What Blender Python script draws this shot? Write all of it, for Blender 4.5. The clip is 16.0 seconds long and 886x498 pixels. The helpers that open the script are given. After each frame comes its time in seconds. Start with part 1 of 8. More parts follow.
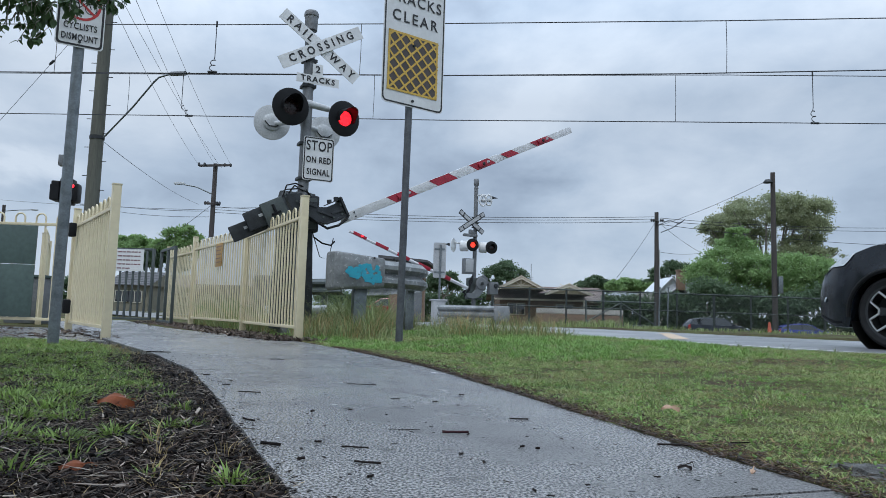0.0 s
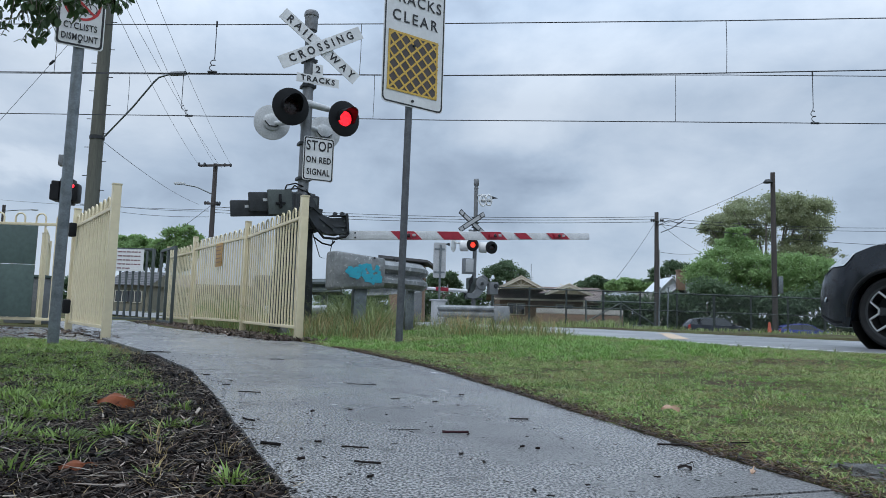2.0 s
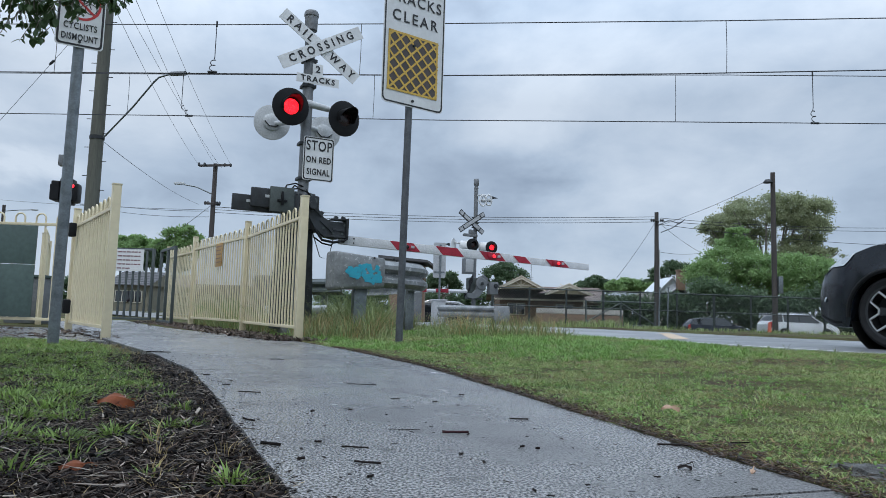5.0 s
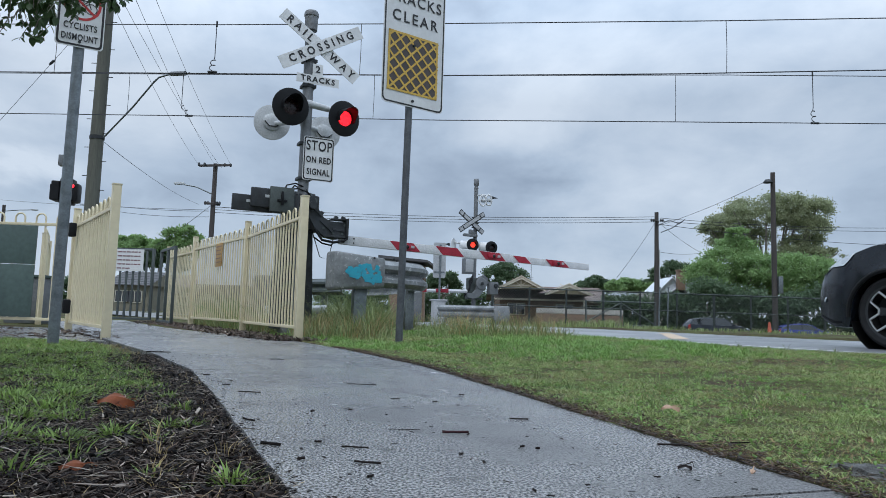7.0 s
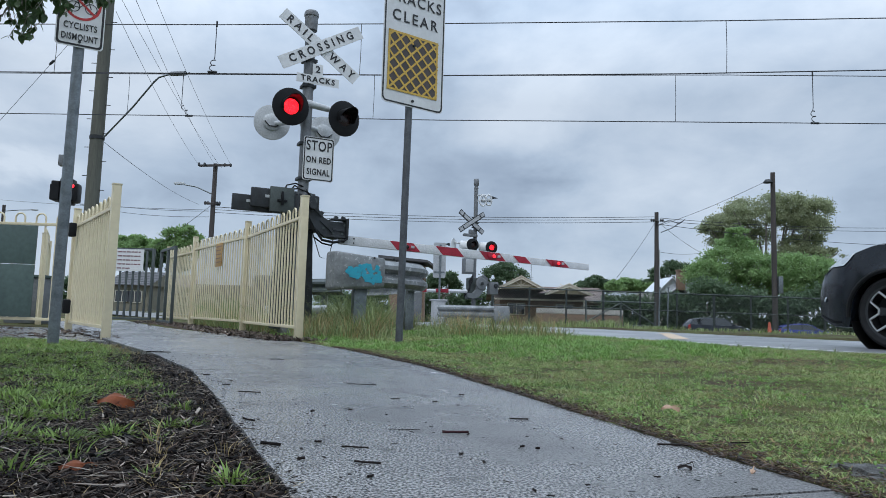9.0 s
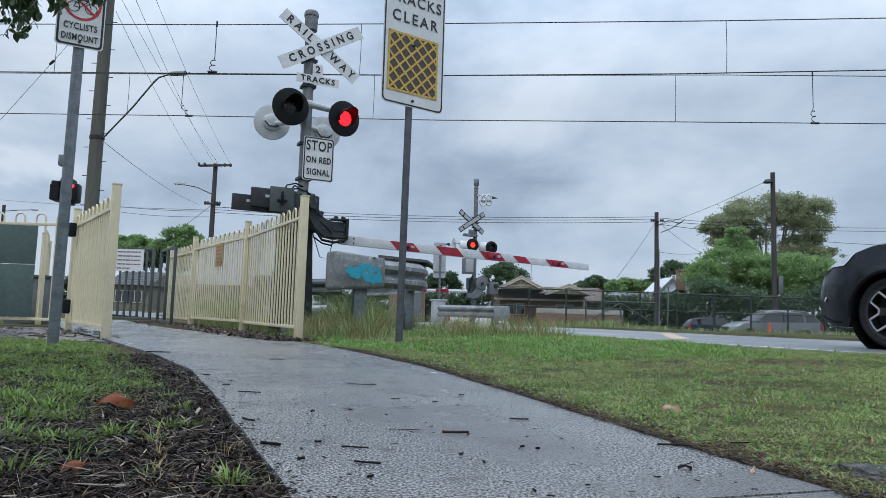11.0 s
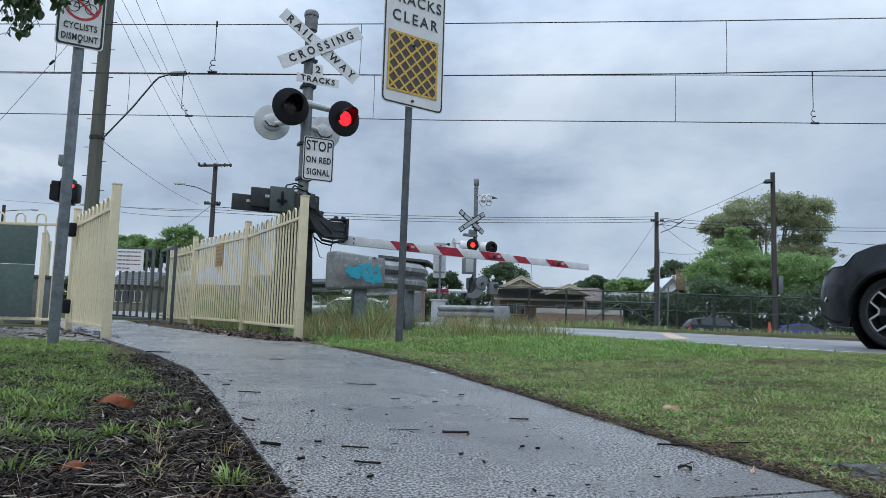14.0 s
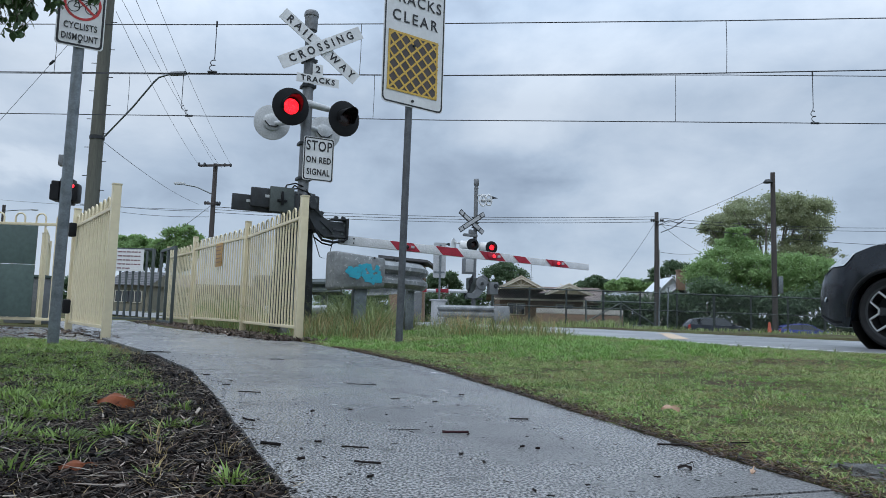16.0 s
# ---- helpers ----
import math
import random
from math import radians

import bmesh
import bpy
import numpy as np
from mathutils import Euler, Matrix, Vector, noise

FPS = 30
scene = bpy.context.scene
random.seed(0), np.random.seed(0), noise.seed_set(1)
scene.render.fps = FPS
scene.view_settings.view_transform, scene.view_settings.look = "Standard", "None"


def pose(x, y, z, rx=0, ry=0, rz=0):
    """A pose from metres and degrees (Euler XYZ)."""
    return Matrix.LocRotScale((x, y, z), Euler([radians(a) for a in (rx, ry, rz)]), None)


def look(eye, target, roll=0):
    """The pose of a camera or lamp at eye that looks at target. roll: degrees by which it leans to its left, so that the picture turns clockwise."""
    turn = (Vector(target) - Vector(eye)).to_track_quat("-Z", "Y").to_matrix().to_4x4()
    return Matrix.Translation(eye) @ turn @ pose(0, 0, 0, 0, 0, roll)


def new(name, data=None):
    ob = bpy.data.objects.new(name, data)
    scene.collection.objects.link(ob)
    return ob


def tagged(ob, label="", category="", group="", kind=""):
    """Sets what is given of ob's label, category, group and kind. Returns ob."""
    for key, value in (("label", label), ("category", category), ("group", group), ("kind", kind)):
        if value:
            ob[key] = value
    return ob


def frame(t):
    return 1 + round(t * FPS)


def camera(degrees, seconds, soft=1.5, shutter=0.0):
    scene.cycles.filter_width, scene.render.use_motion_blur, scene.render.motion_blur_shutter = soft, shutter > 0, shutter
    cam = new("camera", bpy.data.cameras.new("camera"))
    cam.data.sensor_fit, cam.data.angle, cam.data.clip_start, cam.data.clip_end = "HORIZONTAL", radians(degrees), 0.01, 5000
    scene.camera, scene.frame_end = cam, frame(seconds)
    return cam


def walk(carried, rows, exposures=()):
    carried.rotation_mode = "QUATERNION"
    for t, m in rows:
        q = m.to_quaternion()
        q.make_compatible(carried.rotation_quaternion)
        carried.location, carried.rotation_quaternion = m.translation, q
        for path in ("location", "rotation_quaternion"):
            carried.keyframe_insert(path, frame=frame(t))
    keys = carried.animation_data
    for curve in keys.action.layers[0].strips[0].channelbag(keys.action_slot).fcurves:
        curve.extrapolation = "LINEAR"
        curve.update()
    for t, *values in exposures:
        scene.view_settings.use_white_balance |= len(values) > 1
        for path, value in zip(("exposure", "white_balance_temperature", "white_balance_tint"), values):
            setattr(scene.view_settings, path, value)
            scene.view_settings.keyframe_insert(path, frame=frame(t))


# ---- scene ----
cam = camera(66.0, 16.0, soft=0.7)
EYE = (0.0, 0.0, 0.30)
AIM = (0.0, 1.0, 0.30 + math.tan(radians(5.6)))
walk(cam, [(0.0, look(EYE, AIM, 1.7)), (16.0, look(EYE, AIM, 1.7))])

# ---- sky and light ----
SUN_UP, SUN_TURN = radians(58), radians(200)
world = bpy.data.worlds.new("overcast_sky")
scene.world = world
world.use_nodes = True
wt = world.node_tree
wt.nodes.clear()


def wnode(kind, **values):
    n = wt.nodes.new(kind)
    for key, value in values.items():
        n.inputs[key].default_value = value
    return n


w_out = wt.nodes.new("ShaderNodeOutputWorld")
w_bg = wt.nodes.new("ShaderNodeBackground")
w_bg.inputs["Strength"].default_value = 1.0
w_sky = wt.nodes.new("ShaderNodeTexSky")
w_sky.sky_type = "NISHITA"
w_sky.sun_disc = False
w_sky.sun_elevation, w_sky.sun_rotation = SUN_UP, SUN_TURN
w_tc = wt.nodes.new("ShaderNodeTexCoord")
w_map = wt.nodes.new("ShaderNodeMapping")
w_map.inputs["Scale"].default_value = (1.5, 1.0, 2.7)
w_map.inputs["Location"].default_value = (3.1, 0.4, 1.25)
wt.links.new(w_tc.outputs["Generated"], w_map.inputs["Vector"])
w_n1 = wnode("ShaderNodeTexNoise", Scale=1.5, Detail=7.0, Roughness=0.5, Distortion=0.35)
wt.links.new(w_map.outputs["Vector"], w_n1.inputs["Vector"])
w_n2 = wnode("ShaderNodeTexNoise", Scale=4.4, Detail=6.0, Roughness=0.55, Distortion=0.2)
wt.links.new(w_map.outputs["Vector"], w_n2.inputs["Vector"])
w_sum = wt.nodes.new("ShaderNodeMix")
w_sum.inputs["Factor"].default_value = 0.42
wt.links.new(w_n1.outputs["Fac"], w_sum.inputs["A"])
wt.links.new(w_n2.outputs["Fac"], w_sum.inputs["B"])
w_ramp = wt.nodes.new("ShaderNodeValToRGB")
stops = w_ramp.color_ramp.elements
stops[0].position, stops[0].color = 0.33, (0.285, 0.365, 0.49, 1)
stops[1].position, stops[1].color = 0.66, (0.655, 0.75, 0.875, 1)
mid = stops.new(0.47)
mid.color = (0.44, 0.545, 0.69, 1)
# single clouds in the overcast: (direction, reach, lighter or darker), with edges broken up by the noise
w_off = wt.nodes.new("ShaderNodeVectorMath")
w_off.operation = "MULTIPLY_ADD"
w_off.inputs[1].default_value, w_off.inputs[2].default_value = (0.16, 0.10, 0.10), (-0.08, -0.05, -0.05)
wt.links.new(w_n2.outputs["Color"], w_off.inputs[0])
w_bent = wt.nodes.new("ShaderNodeVectorMath")
wt.links.new(w_tc.outputs["Generated"], w_bent.inputs[0])
wt.links.new(w_off.outputs["Vector"], w_bent.inputs[1])
w_flat = wt.nodes.new("ShaderNodeVectorMath")
w_flat.operation = "MULTIPLY"
w_flat.inputs[1].default_value = (1.0, 1.0, 2.4)
wt.links.new(w_bent.outputs["Vector"], w_flat.inputs[0])
cloud_sum = w_sum.outputs["Result"]
for (cx, cy, cz), reach, amount in (((0.124, 0.970, 0.210), 0.13, -0.10), ((0.06, 0.975, 0.225), 0.10, -0.04), ((-0.525, 0.835, 0.166), 0.085, 0.22), ((0.088, 0.950, 0.290), 0.26, 0.10),
                                    ((-0.520, 0.846, 0.110), 0.17, -0.10), ((-0.137, 0.912, 0.385), 0.30, 0.06), ((0.369, 0.851, 0.375), 0.26, -0.05), ((-0.43, 0.87, 0.26), 0.22, 0.05)):
    w_d = wt.nodes.new("ShaderNodeVectorMath")
    w_d.operation = "DISTANCE"
    w_d.inputs[1].default_value = (cx, cy, cz * 2.4)
    wt.links.new(w_flat.outputs["Vector"], w_d.inputs[0])
    w_r = wt.nodes.new("ShaderNodeMapRange")
    w_r.interpolation_type = "SMOOTHSTEP"
    for key, value in (("From Min", 0.0), ("From Max", reach), ("To Min", amount), ("To Max", 0.0)):
        w_r.inputs[key].default_value = value
    wt.links.new(w_d.outputs["Value"], w_r.inputs["Value"])
    w_a = wt.nodes.new("ShaderNodeMath")
    wt.links.new(cloud_sum, w_a.inputs[0])
    wt.links.new(w_r.outputs["Result"], w_a.inputs[1])
    cloud_sum = w_a.outputs["Value"]
wt.links.new(cloud_sum, w_ramp.inputs["Fac"])
# an overcast sky grows brighter towards the zenith
w_sep = wt.nodes.new("ShaderNodeSeparateXYZ")
wt.links.new(w_tc.outputs["Generated"], w_sep.inputs["Vector"])
w_up = wt.nodes.new("ShaderNodeMapRange")
for key, value in (("From Min", 0.30), ("From Max", 1.0), ("To Min", 1.0), ("To Max", 3.3)):
    w_up.inputs[key].default_value = value
wt.links.new(w_sep.outputs["Z"], w_up.inputs["Value"])
w_gain = wt.nodes.new("ShaderNodeVectorMath")
w_gain.operation = "SCALE"
wt.links.new(w_ramp.outputs["Color"], w_gain.inputs[0])
wt.links.new(w_up.outputs["Result"], w_gain.inputs["Scale"])
w_thin = wt.nodes.new("ShaderNodeVectorMath")
w_thin.operation = "SCALE"
w_thin.inputs["Scale"].default_value = 0.10
wt.links.new(w_sky.outputs["Color"], w_thin.inputs[0])
w_mix = wt.nodes.new("ShaderNodeMix")
w_mix.data_type = "RGBA"
w_mix.inputs[0].default_value = 0.93
wt.links.new(w_thin.outputs["Vector"], w_mix.inputs[6])
wt.links.new(w_gain.outputs["Vector"], w_mix.inputs[7])
wt.links.new(w_mix.outputs[2], w_bg.inputs["Color"])
wt.links.new(w_bg.outputs["Background"], w_out.inputs["Surface"])

sun_data = bpy.data.lights.new("sun", "SUN")
sun_data.energy, sun_data.angle, sun_data.color = 1.0, radians(25), (1.0, 0.97, 0.93)
sun = new("sun", sun_data)
sun.matrix_world = look((0, 0, 40), (0.0 + math.sin(SUN_TURN + math.pi) * 20, math.cos(SUN_TURN + math.pi) * 20, 40 - 20 * math.tan(SUN_UP)))
scene.view_settings.exposure = 0.0


# ---- materials ----
def material(name, color, rough=0.6, metal=0.0, color2=None, scale=6.0, detail=5.0, contrast=(0.35, 0.65), bump=0.0, bump_scale=60.0,
             rough2=None, island=0.0, obj_random=0.0, emit=0.0, spots=None, stretch=(1, 1, 1), coat=0.0, spec=0.5, grain=(0.84, 1.14), grain_scale=None, grain_span=(0.3, 0.7)):
    """A surface of two colours mixed by noise, with a finer grain, relief and uneven gloss."""
    m = bpy.data.materials.new(name)
    m.use_nodes = True
    t = m.node_tree
    b = t.nodes["Principled BSDF"]
    b.inputs["Roughness"].default_value, b.inputs["Metallic"].default_value = rough, metal
    b.inputs["Coat Weight"].default_value = coat
    b.inputs["Specular IOR Level"].default_value = spec
    tc = t.nodes.new("ShaderNodeTexCoord")
    mp = t.nodes.new("ShaderNodeMapping")
    mp.inputs["Scale"].default_value = stretch
    t.links.new(tc.outputs["Object"], mp.inputs["Vector"])

    def noise_node(s, d=detail, r=0.6):
        n = t.nodes.new("ShaderNodeTexNoise")
        n.inputs["Scale"].default_value, n.inputs["Detail"].default_value, n.inputs["Roughness"].default_value = s, d, r
        t.links.new(mp.outputs["Vector"], n.inputs["Vector"])
        return n

    c2 = color2 or tuple(c * 0.72 for c in color)
    big = noise_node(scale)
    ramp = t.nodes.new("ShaderNodeValToRGB")
    e = ramp.color_ramp.elements
    e[0].position, e[0].color = contrast[0], (*color, 1)
    e[1].position, e[1].color = contrast[1], (*c2, 1)
    t.links.new(big.outputs["Fac"], ramp.inputs["Fac"])
    out = ramp.outputs["Color"]
    fine = noise_node(grain_scale or scale * 9, 3.0)
    fr = t.nodes.new("ShaderNodeMapRange")
    for key, value in (("From Min", grain_span[0]), ("From Max", grain_span[1]), ("To Min", grain[0]), ("To Max", grain[1])):
        fr.inputs[key].default_value = value
    t.links.new(fine.outputs["Fac"], fr.inputs["Value"])
    sc = t.nodes.new("ShaderNodeVectorMath")
    sc.operation = "SCALE"
    t.links.new(out, sc.inputs[0])
    t.links.new(fr.outputs["Result"], sc.inputs["Scale"])
    out = sc.outputs["Vector"]
    if spots:
        s_color, s_scale, s_from, s_to = spots
        sp = noise_node(s_scale, 4.0)
        sr = t.nodes.new("ShaderNodeMapRange")
        sr.inputs["From Min"].default_value, sr.inputs["From Max"].default_value = s_from, s_to
        t.links.new(sp.outputs["Fac"], sr.inputs["Value"])
        mx = t.nodes.new("ShaderNodeMix")
        mx.data_type = "RGBA"
        mx.inputs[7].default_value = (*s_color, 1)
        t.links.new(sr.outputs["Result"], mx.inputs[0])
        t.links.new(out, mx.inputs[6])
        out = mx.outputs[2]
    for amount, kind in ((island, "island"), (obj_random, "object")):
        if amount:
            src = t.nodes.new("ShaderNodeNewGeometry" if kind == "island" else "ShaderNodeObjectInfo")
            rr = t.nodes.new("ShaderNodeMapRange")
            rr.inputs["To Min"].default_value, rr.inputs["To Max"].default_value = 1 - amount, 1 + amount
            t.links.new(src.outputs["Random Per Island" if kind == "island" else "Random"], rr.inputs["Value"])
            s2 = t.nodes.new("ShaderNodeVectorMath")
            s2.operation = "SCALE"
            t.links.new(out, s2.inputs[0])
            t.links.new(rr.outputs["Result"], s2.inputs["Scale"])
            out = s2.outputs["Vector"]
    t.links.new(out, b.inputs["Base Color"])
    if rough2 is not None:
        rm = t.nodes.new("ShaderNodeMapRange")
        for key, value in (("From Min", 0.35), ("From Max", 0.65), ("To Min", rough), ("To Max", rough2)):
            rm.inputs[key].default_value = value
        t.links.new(big.outputs["Fac"], rm.inputs["Value"])
        t.links.new(rm.outputs["Result"], b.inputs["Roughness"])
    if bump:
        bn = noise_node(bump_scale, 4.0)
        bp = t.nodes.new("ShaderNodeBump")
        bp.inputs["Strength"].default_value, bp.inputs["Distance"].default_value = min(1.0, bump * 8), 0.02 * bump
        t.links.new(bn.outputs["Fac"], bp.inputs["Height"])
        t.links.new(bp.outputs["Normal"], b.inputs["Normal"])
    if emit:
        t.links.new(out, b.inputs["Emission Color"])
        b.inputs["Emission Strength"].default_value = emit
    return m


def leaf_material(name, color, color2, rough=0.5, through_it=0.25, island=0.35, spec=0.4, scale=0.9):
    m = material(name, color, rough, color2=color2, scale=scale, island=island, spec=spec)
    t = m.node_tree
    b = t.nodes["Principled BSDF"]
    tr = t.nodes.new("ShaderNodeBsdfTranslucent")
    tr.inputs["Color"].default_value = (*[min(1, c * 1.5) for c in color], 1)
    mx = t.nodes.new("ShaderNodeMixShader")
    mx.inputs[0].default_value = through_it
    t.links.new(b.outputs[0], mx.inputs[1])
    t.links.new(tr.outputs[0], mx.inputs[2])
    t.links.new(mx.outputs[0], t.nodes["Material Output"].inputs["Surface"])
    return m


def glass_material(name, tint=(0.02, 0.025, 0.03), rough=0.04):
    return material(name, tint, rough, scale=2.0, spec=0.9)


CONCRETE = material("wet_concrete", (0.265, 0.262, 0.26), 0.16, color2=(0.100, 0.097, 0.097), scale=0.85, contrast=(0.34, 0.66), bump=0.18, bump_scale=200,
                    rough2=0.34, spots=((0.065, 0.062, 0.061), 6.0, 0.58, 0.78), spec=0.7, grain=(0.12, 1.9), grain_scale=165.0, grain_span=(0.41, 0.59))
CONCRETE_DRY = material("pale_concrete", (0.42, 0.42, 0.40), 0.8, color2=(0.30, 0.30, 0.29), scale=3.0, bump=0.1, bump_scale=60)
ASPHALT = material("wet_asphalt", (0.19, 0.197, 0.21), 0.28, color2=(0.14, 0.146, 0.158), scale=0.7, bump=0.06, bump_scale=120, rough2=0.42, spec=0.8)
LINE_WHITE = material("road_paint_white", (0.76, 0.76, 0.75), 0.35, color2=(0.40, 0.40, 0.39), scale=3.0)
LINE_CREAM = material("road_paint_cream", (0.62, 0.44, 0.26), 0.4, color2=(0.50, 0.36, 0.23), scale=3.0)
SOIL = material("soil_and_turf", (0.075, 0.085, 0.030), 0.9, color2=(0.060, 0.046, 0.030), scale=1.7, contrast=(0.40, 0.62), bump=0.9, bump_scale=28, spec=0.1,
                spots=((0.10, 0.072, 0.035), 5.0, 0.60, 0.74))
CREAM = material("cream_powder_coat", (0.69, 0.615, 0.42), 0.42, grain=(0.95, 1.04), color2=(0.60, 0.52, 0.35), scale=1.6, spots=((0.42, 0.34, 0.21), 7.0, 0.70, 0.95))
GALV = material("galvanised_steel", (0.225, 0.250, 0.262), 0.34, 0.75, color2=(0.150, 0.168, 0.178), scale=9, rough2=0.6, bump=0.03)
GALV_WORN = material("weathered_galvanised_steel", (0.27, 0.285, 0.29), 0.5, 0.4, color2=(0.15, 0.16, 0.165), scale=4, rough2=0.65,
                     spots=((0.52, 0.53, 0.53), 22.0, 0.60, 0.70), bump=0.05)
POST_GREY = material("dull_grey_steel", (0.115, 0.125, 0.135), 0.5, 0.5, color2=(0.08, 0.085, 0.095), scale=8, rough2=0.65)
MAST_GREY = material("grey_mast_steel", (0.20, 0.21, 0.22), 0.55, 0.35, color2=(0.14, 0.145, 0.15), scale=6, rough2=0.7)
DARK_STEEL = material("dark_grey_machinery", (0.040, 0.045, 0.050), 0.5, 0.3, color2=(0.025, 0.028, 0.030), scale=6, rough2=0.7, bump=0.04)
GREEN_STEEL = material("grey_green_machinery", (0.075, 0.090, 0.085), 0.5, 0.2, color2=(0.05, 0.06, 0.058), scale=5, rough2=0.65)
GATE_GREY = material("grey_gate_steel", (0.075, 0.092, 0.092), 0.55, 0.1, color2=(0.055, 0.068, 0.068), scale=5)
BLACK = material("black_enamel", (0.007, 0.0075, 0.009), 0.5, color2=(0.011, 0.012, 0.013), scale=5, spec=0.22)
RUBBER = material("tyre_rubber", (0.009, 0.0095, 0.010), 0.6, color2=(0.014, 0.014, 0.015), scale=14, bump=0.05, spec=0.25)
SIGN_WHITE = material("white_sign_sheeting", (0.68, 0.69, 0.69), 0.45, color2=(0.61, 0.62, 0.62), scale=3.0, spots=((0.56, 0.57, 0.56), 7.0, 0.62, 0.9), grain=(0.95, 1.04))
SIGN_BLACK = material("black_sign_ink", (0.018, 0.018, 0.020), 0.45, scale=6)
SIGN_RED = material("red_sign_ink", (0.50, 0.035, 0.035), 0.45, scale=6)
NOTICE_RED = material("faded_red_print", (0.22, 0.10, 0.11), 0.6, scale=30)
SIGN_YELLOW = material("yellow_sign_ink", (0.62, 0.40, 0.07), 0.45, color2=(0.55, 0.35, 0.06), scale=6)
SIGN_BACK = material("aluminium_sign_back", (0.45, 0.46, 0.47), 0.5, 0.3, color2=(0.37, 0.38, 0.39), scale=4)
BOOM_WHITE = material("boom_reflective_white", (0.62, 0.63, 0.64), 0.35, color2=(0.52, 0.53, 0.54), scale=6)
BOOM_RED = material("boom_reflective_red", (0.36, 0.016, 0.036), 0.35, color2=(0.28, 0.012, 0.028), scale=6)
LAMP_BACK = material("pale_grey_lamp_back", (0.50, 0.52, 0.53), 0.5, color2=(0.40, 0.42, 0.43), scale=5)
LENS_OFF = material("dark_red_lens", (0.028, 0.012, 0.013), 0.25, scale=30)
GLOW_RED = material("lit_red_lamp", (1.0, 0.006, 0.016), 0.4, emit=2.4, scale=30, color2=(0.75, 0.02, 0.03), grain=(0.35, 1.7), grain_scale=70.0, grain_span=(0.38, 0.62))
GLOW_AMBER = material("lit_orange_red_lamp", (1.0, 0.065, 0.03), 0.4, emit=1.3, scale=40, color2=(1.0, 0.04, 0.03))
WOOD_POLE = material("weathered_pole_timber", (0.120, 0.122, 0.100), 0.85, color2=(0.075, 0.075, 0.062), scale=5, stretch=(1, 1, 0.08), bump=0.25, bump_scale=30)
WOOD_POLE_FAR = material("dark_pole_timber", (0.070, 0.060, 0.056), 0.85, color2=(0.046, 0.040, 0.038), scale=4, stretch=(1, 1, 0.1))
WIRE = material("dark_wire", (0.045, 0.048, 0.055), 0.5, 0.4, scale=3)
PLAQUE_WOOD = material("yellowed_notice_board", (0.42, 0.26, 0.09), 0.6, color2=(0.33, 0.19, 0.06), scale=12, stretch=(1, 1, 4))
TEAL_PAINT = material("turquoise_spray_paint", (0.02, 0.38, 0.50), 0.5, color2=(0.03, 0.30, 0.42), scale=14)
CABINET_GREEN = material("dark_green_cabinet_paint", (0.070, 0.108, 0.098), 0.5, color2=(0.056, 0.088, 0.080), scale=2.2, rough2=0.6, bump=0.02)
PLASTIC_GREY = material("mid_grey_cabinet", (0.16, 0.17, 0.18), 0.55, color2=(0.12, 0.13, 0.135), scale=3)
CHAIN_WIRE = material("chain_link_wire", (0.060, 0.072, 0.070), 0.5, 0.5, scale=6)
BARK = material("tree_bark", (0.30, 0.27, 0.23), 0.9, color2=(0.18, 0.155, 0.13), scale=4, stretch=(1, 1, 0.3), bump=0.3, bump_scale=12)
GRASS = leaf_material("lawn_grass", (0.240, 0.325, 0.105), (0.265, 0.265, 0.108), island=0.65, through_it=0.24, scale=5.0)
GRASS_LUSH = leaf_material("lush_grass", (0.185, 0.320, 0.075), (0.125, 0.230, 0.056), island=0.55, through_it=0.26, scale=6.0)
GRASS_BED = leaf_material("bed_grass", (0.185, 0.275, 0.062), (0.125, 0.195, 0.050), island=0.75, through_it=0.26, scale=6.0)
GRASS_DRY = leaf_material("dry_grass", (0.34, 0.26, 0.12), (0.25, 0.18, 0.08), island=0.45)
WEEDS = leaf_material("tall_weeds", (0.165, 0.235, 0.080), (0.25, 0.25, 0.12), island=0.55, scale=2.5)
MULCH = material("bark_mulch", (0.004, 0.003, 0.003), 0.5, color2=(0.020, 0.014, 0.012), scale=9, island=0.98, spec=0.14, rough2=0.9)
MULCH_PALE = material("bleached_mulch", (0.27, 0.235, 0.20), 0.7, color2=(0.22, 0.185, 0.155), scale=7, island=0.6, spec=0.3)
LITTER = material("brown_leaf_litter", (0.075, 0.048, 0.032), 0.6, color2=(0.040, 0.028, 0.020), scale=7, island=0.7, spec=0.3)
THATCH = material("brown_thatch", (0.15, 0.105, 0.060), 0.8, color2=(0.10, 0.070, 0.040), scale=7, island=0.6, spec=0.2)
DARK_EARTH = material("dark_wet_earth", (0.009, 0.007, 0.006), 0.85, color2=(0.016, 0.012, 0.010), scale=6, bump=0.8, bump_scale=45, spec=0.08)
DEAD_LEAF = material("brown_dead_leaf", (0.23, 0.062, 0.018), 0.55, color2=(0.13, 0.034, 0.012), spec=0.2, scale=24, bump=0.05, obj_random=0.2)
DEAD_LEAF_PALE = material("pale_dead_leaf", (0.40, 0.26, 0.17), 0.6, color2=(0.26, 0.15, 0.09), scale=20, obj_random=0.2)
STICK = material("wet_twig", (0.008, 0.0065, 0.006), 0.7, color2=(0.016, 0.011, 0.010), scale=30, obj_random=0.4, spec=0.12)
STICK_RED = material("wet_reddish_bark", (0.040, 0.012, 0.015), 0.6, color2=(0.024, 0.008, 0.010), scale=30, spec=0.15)
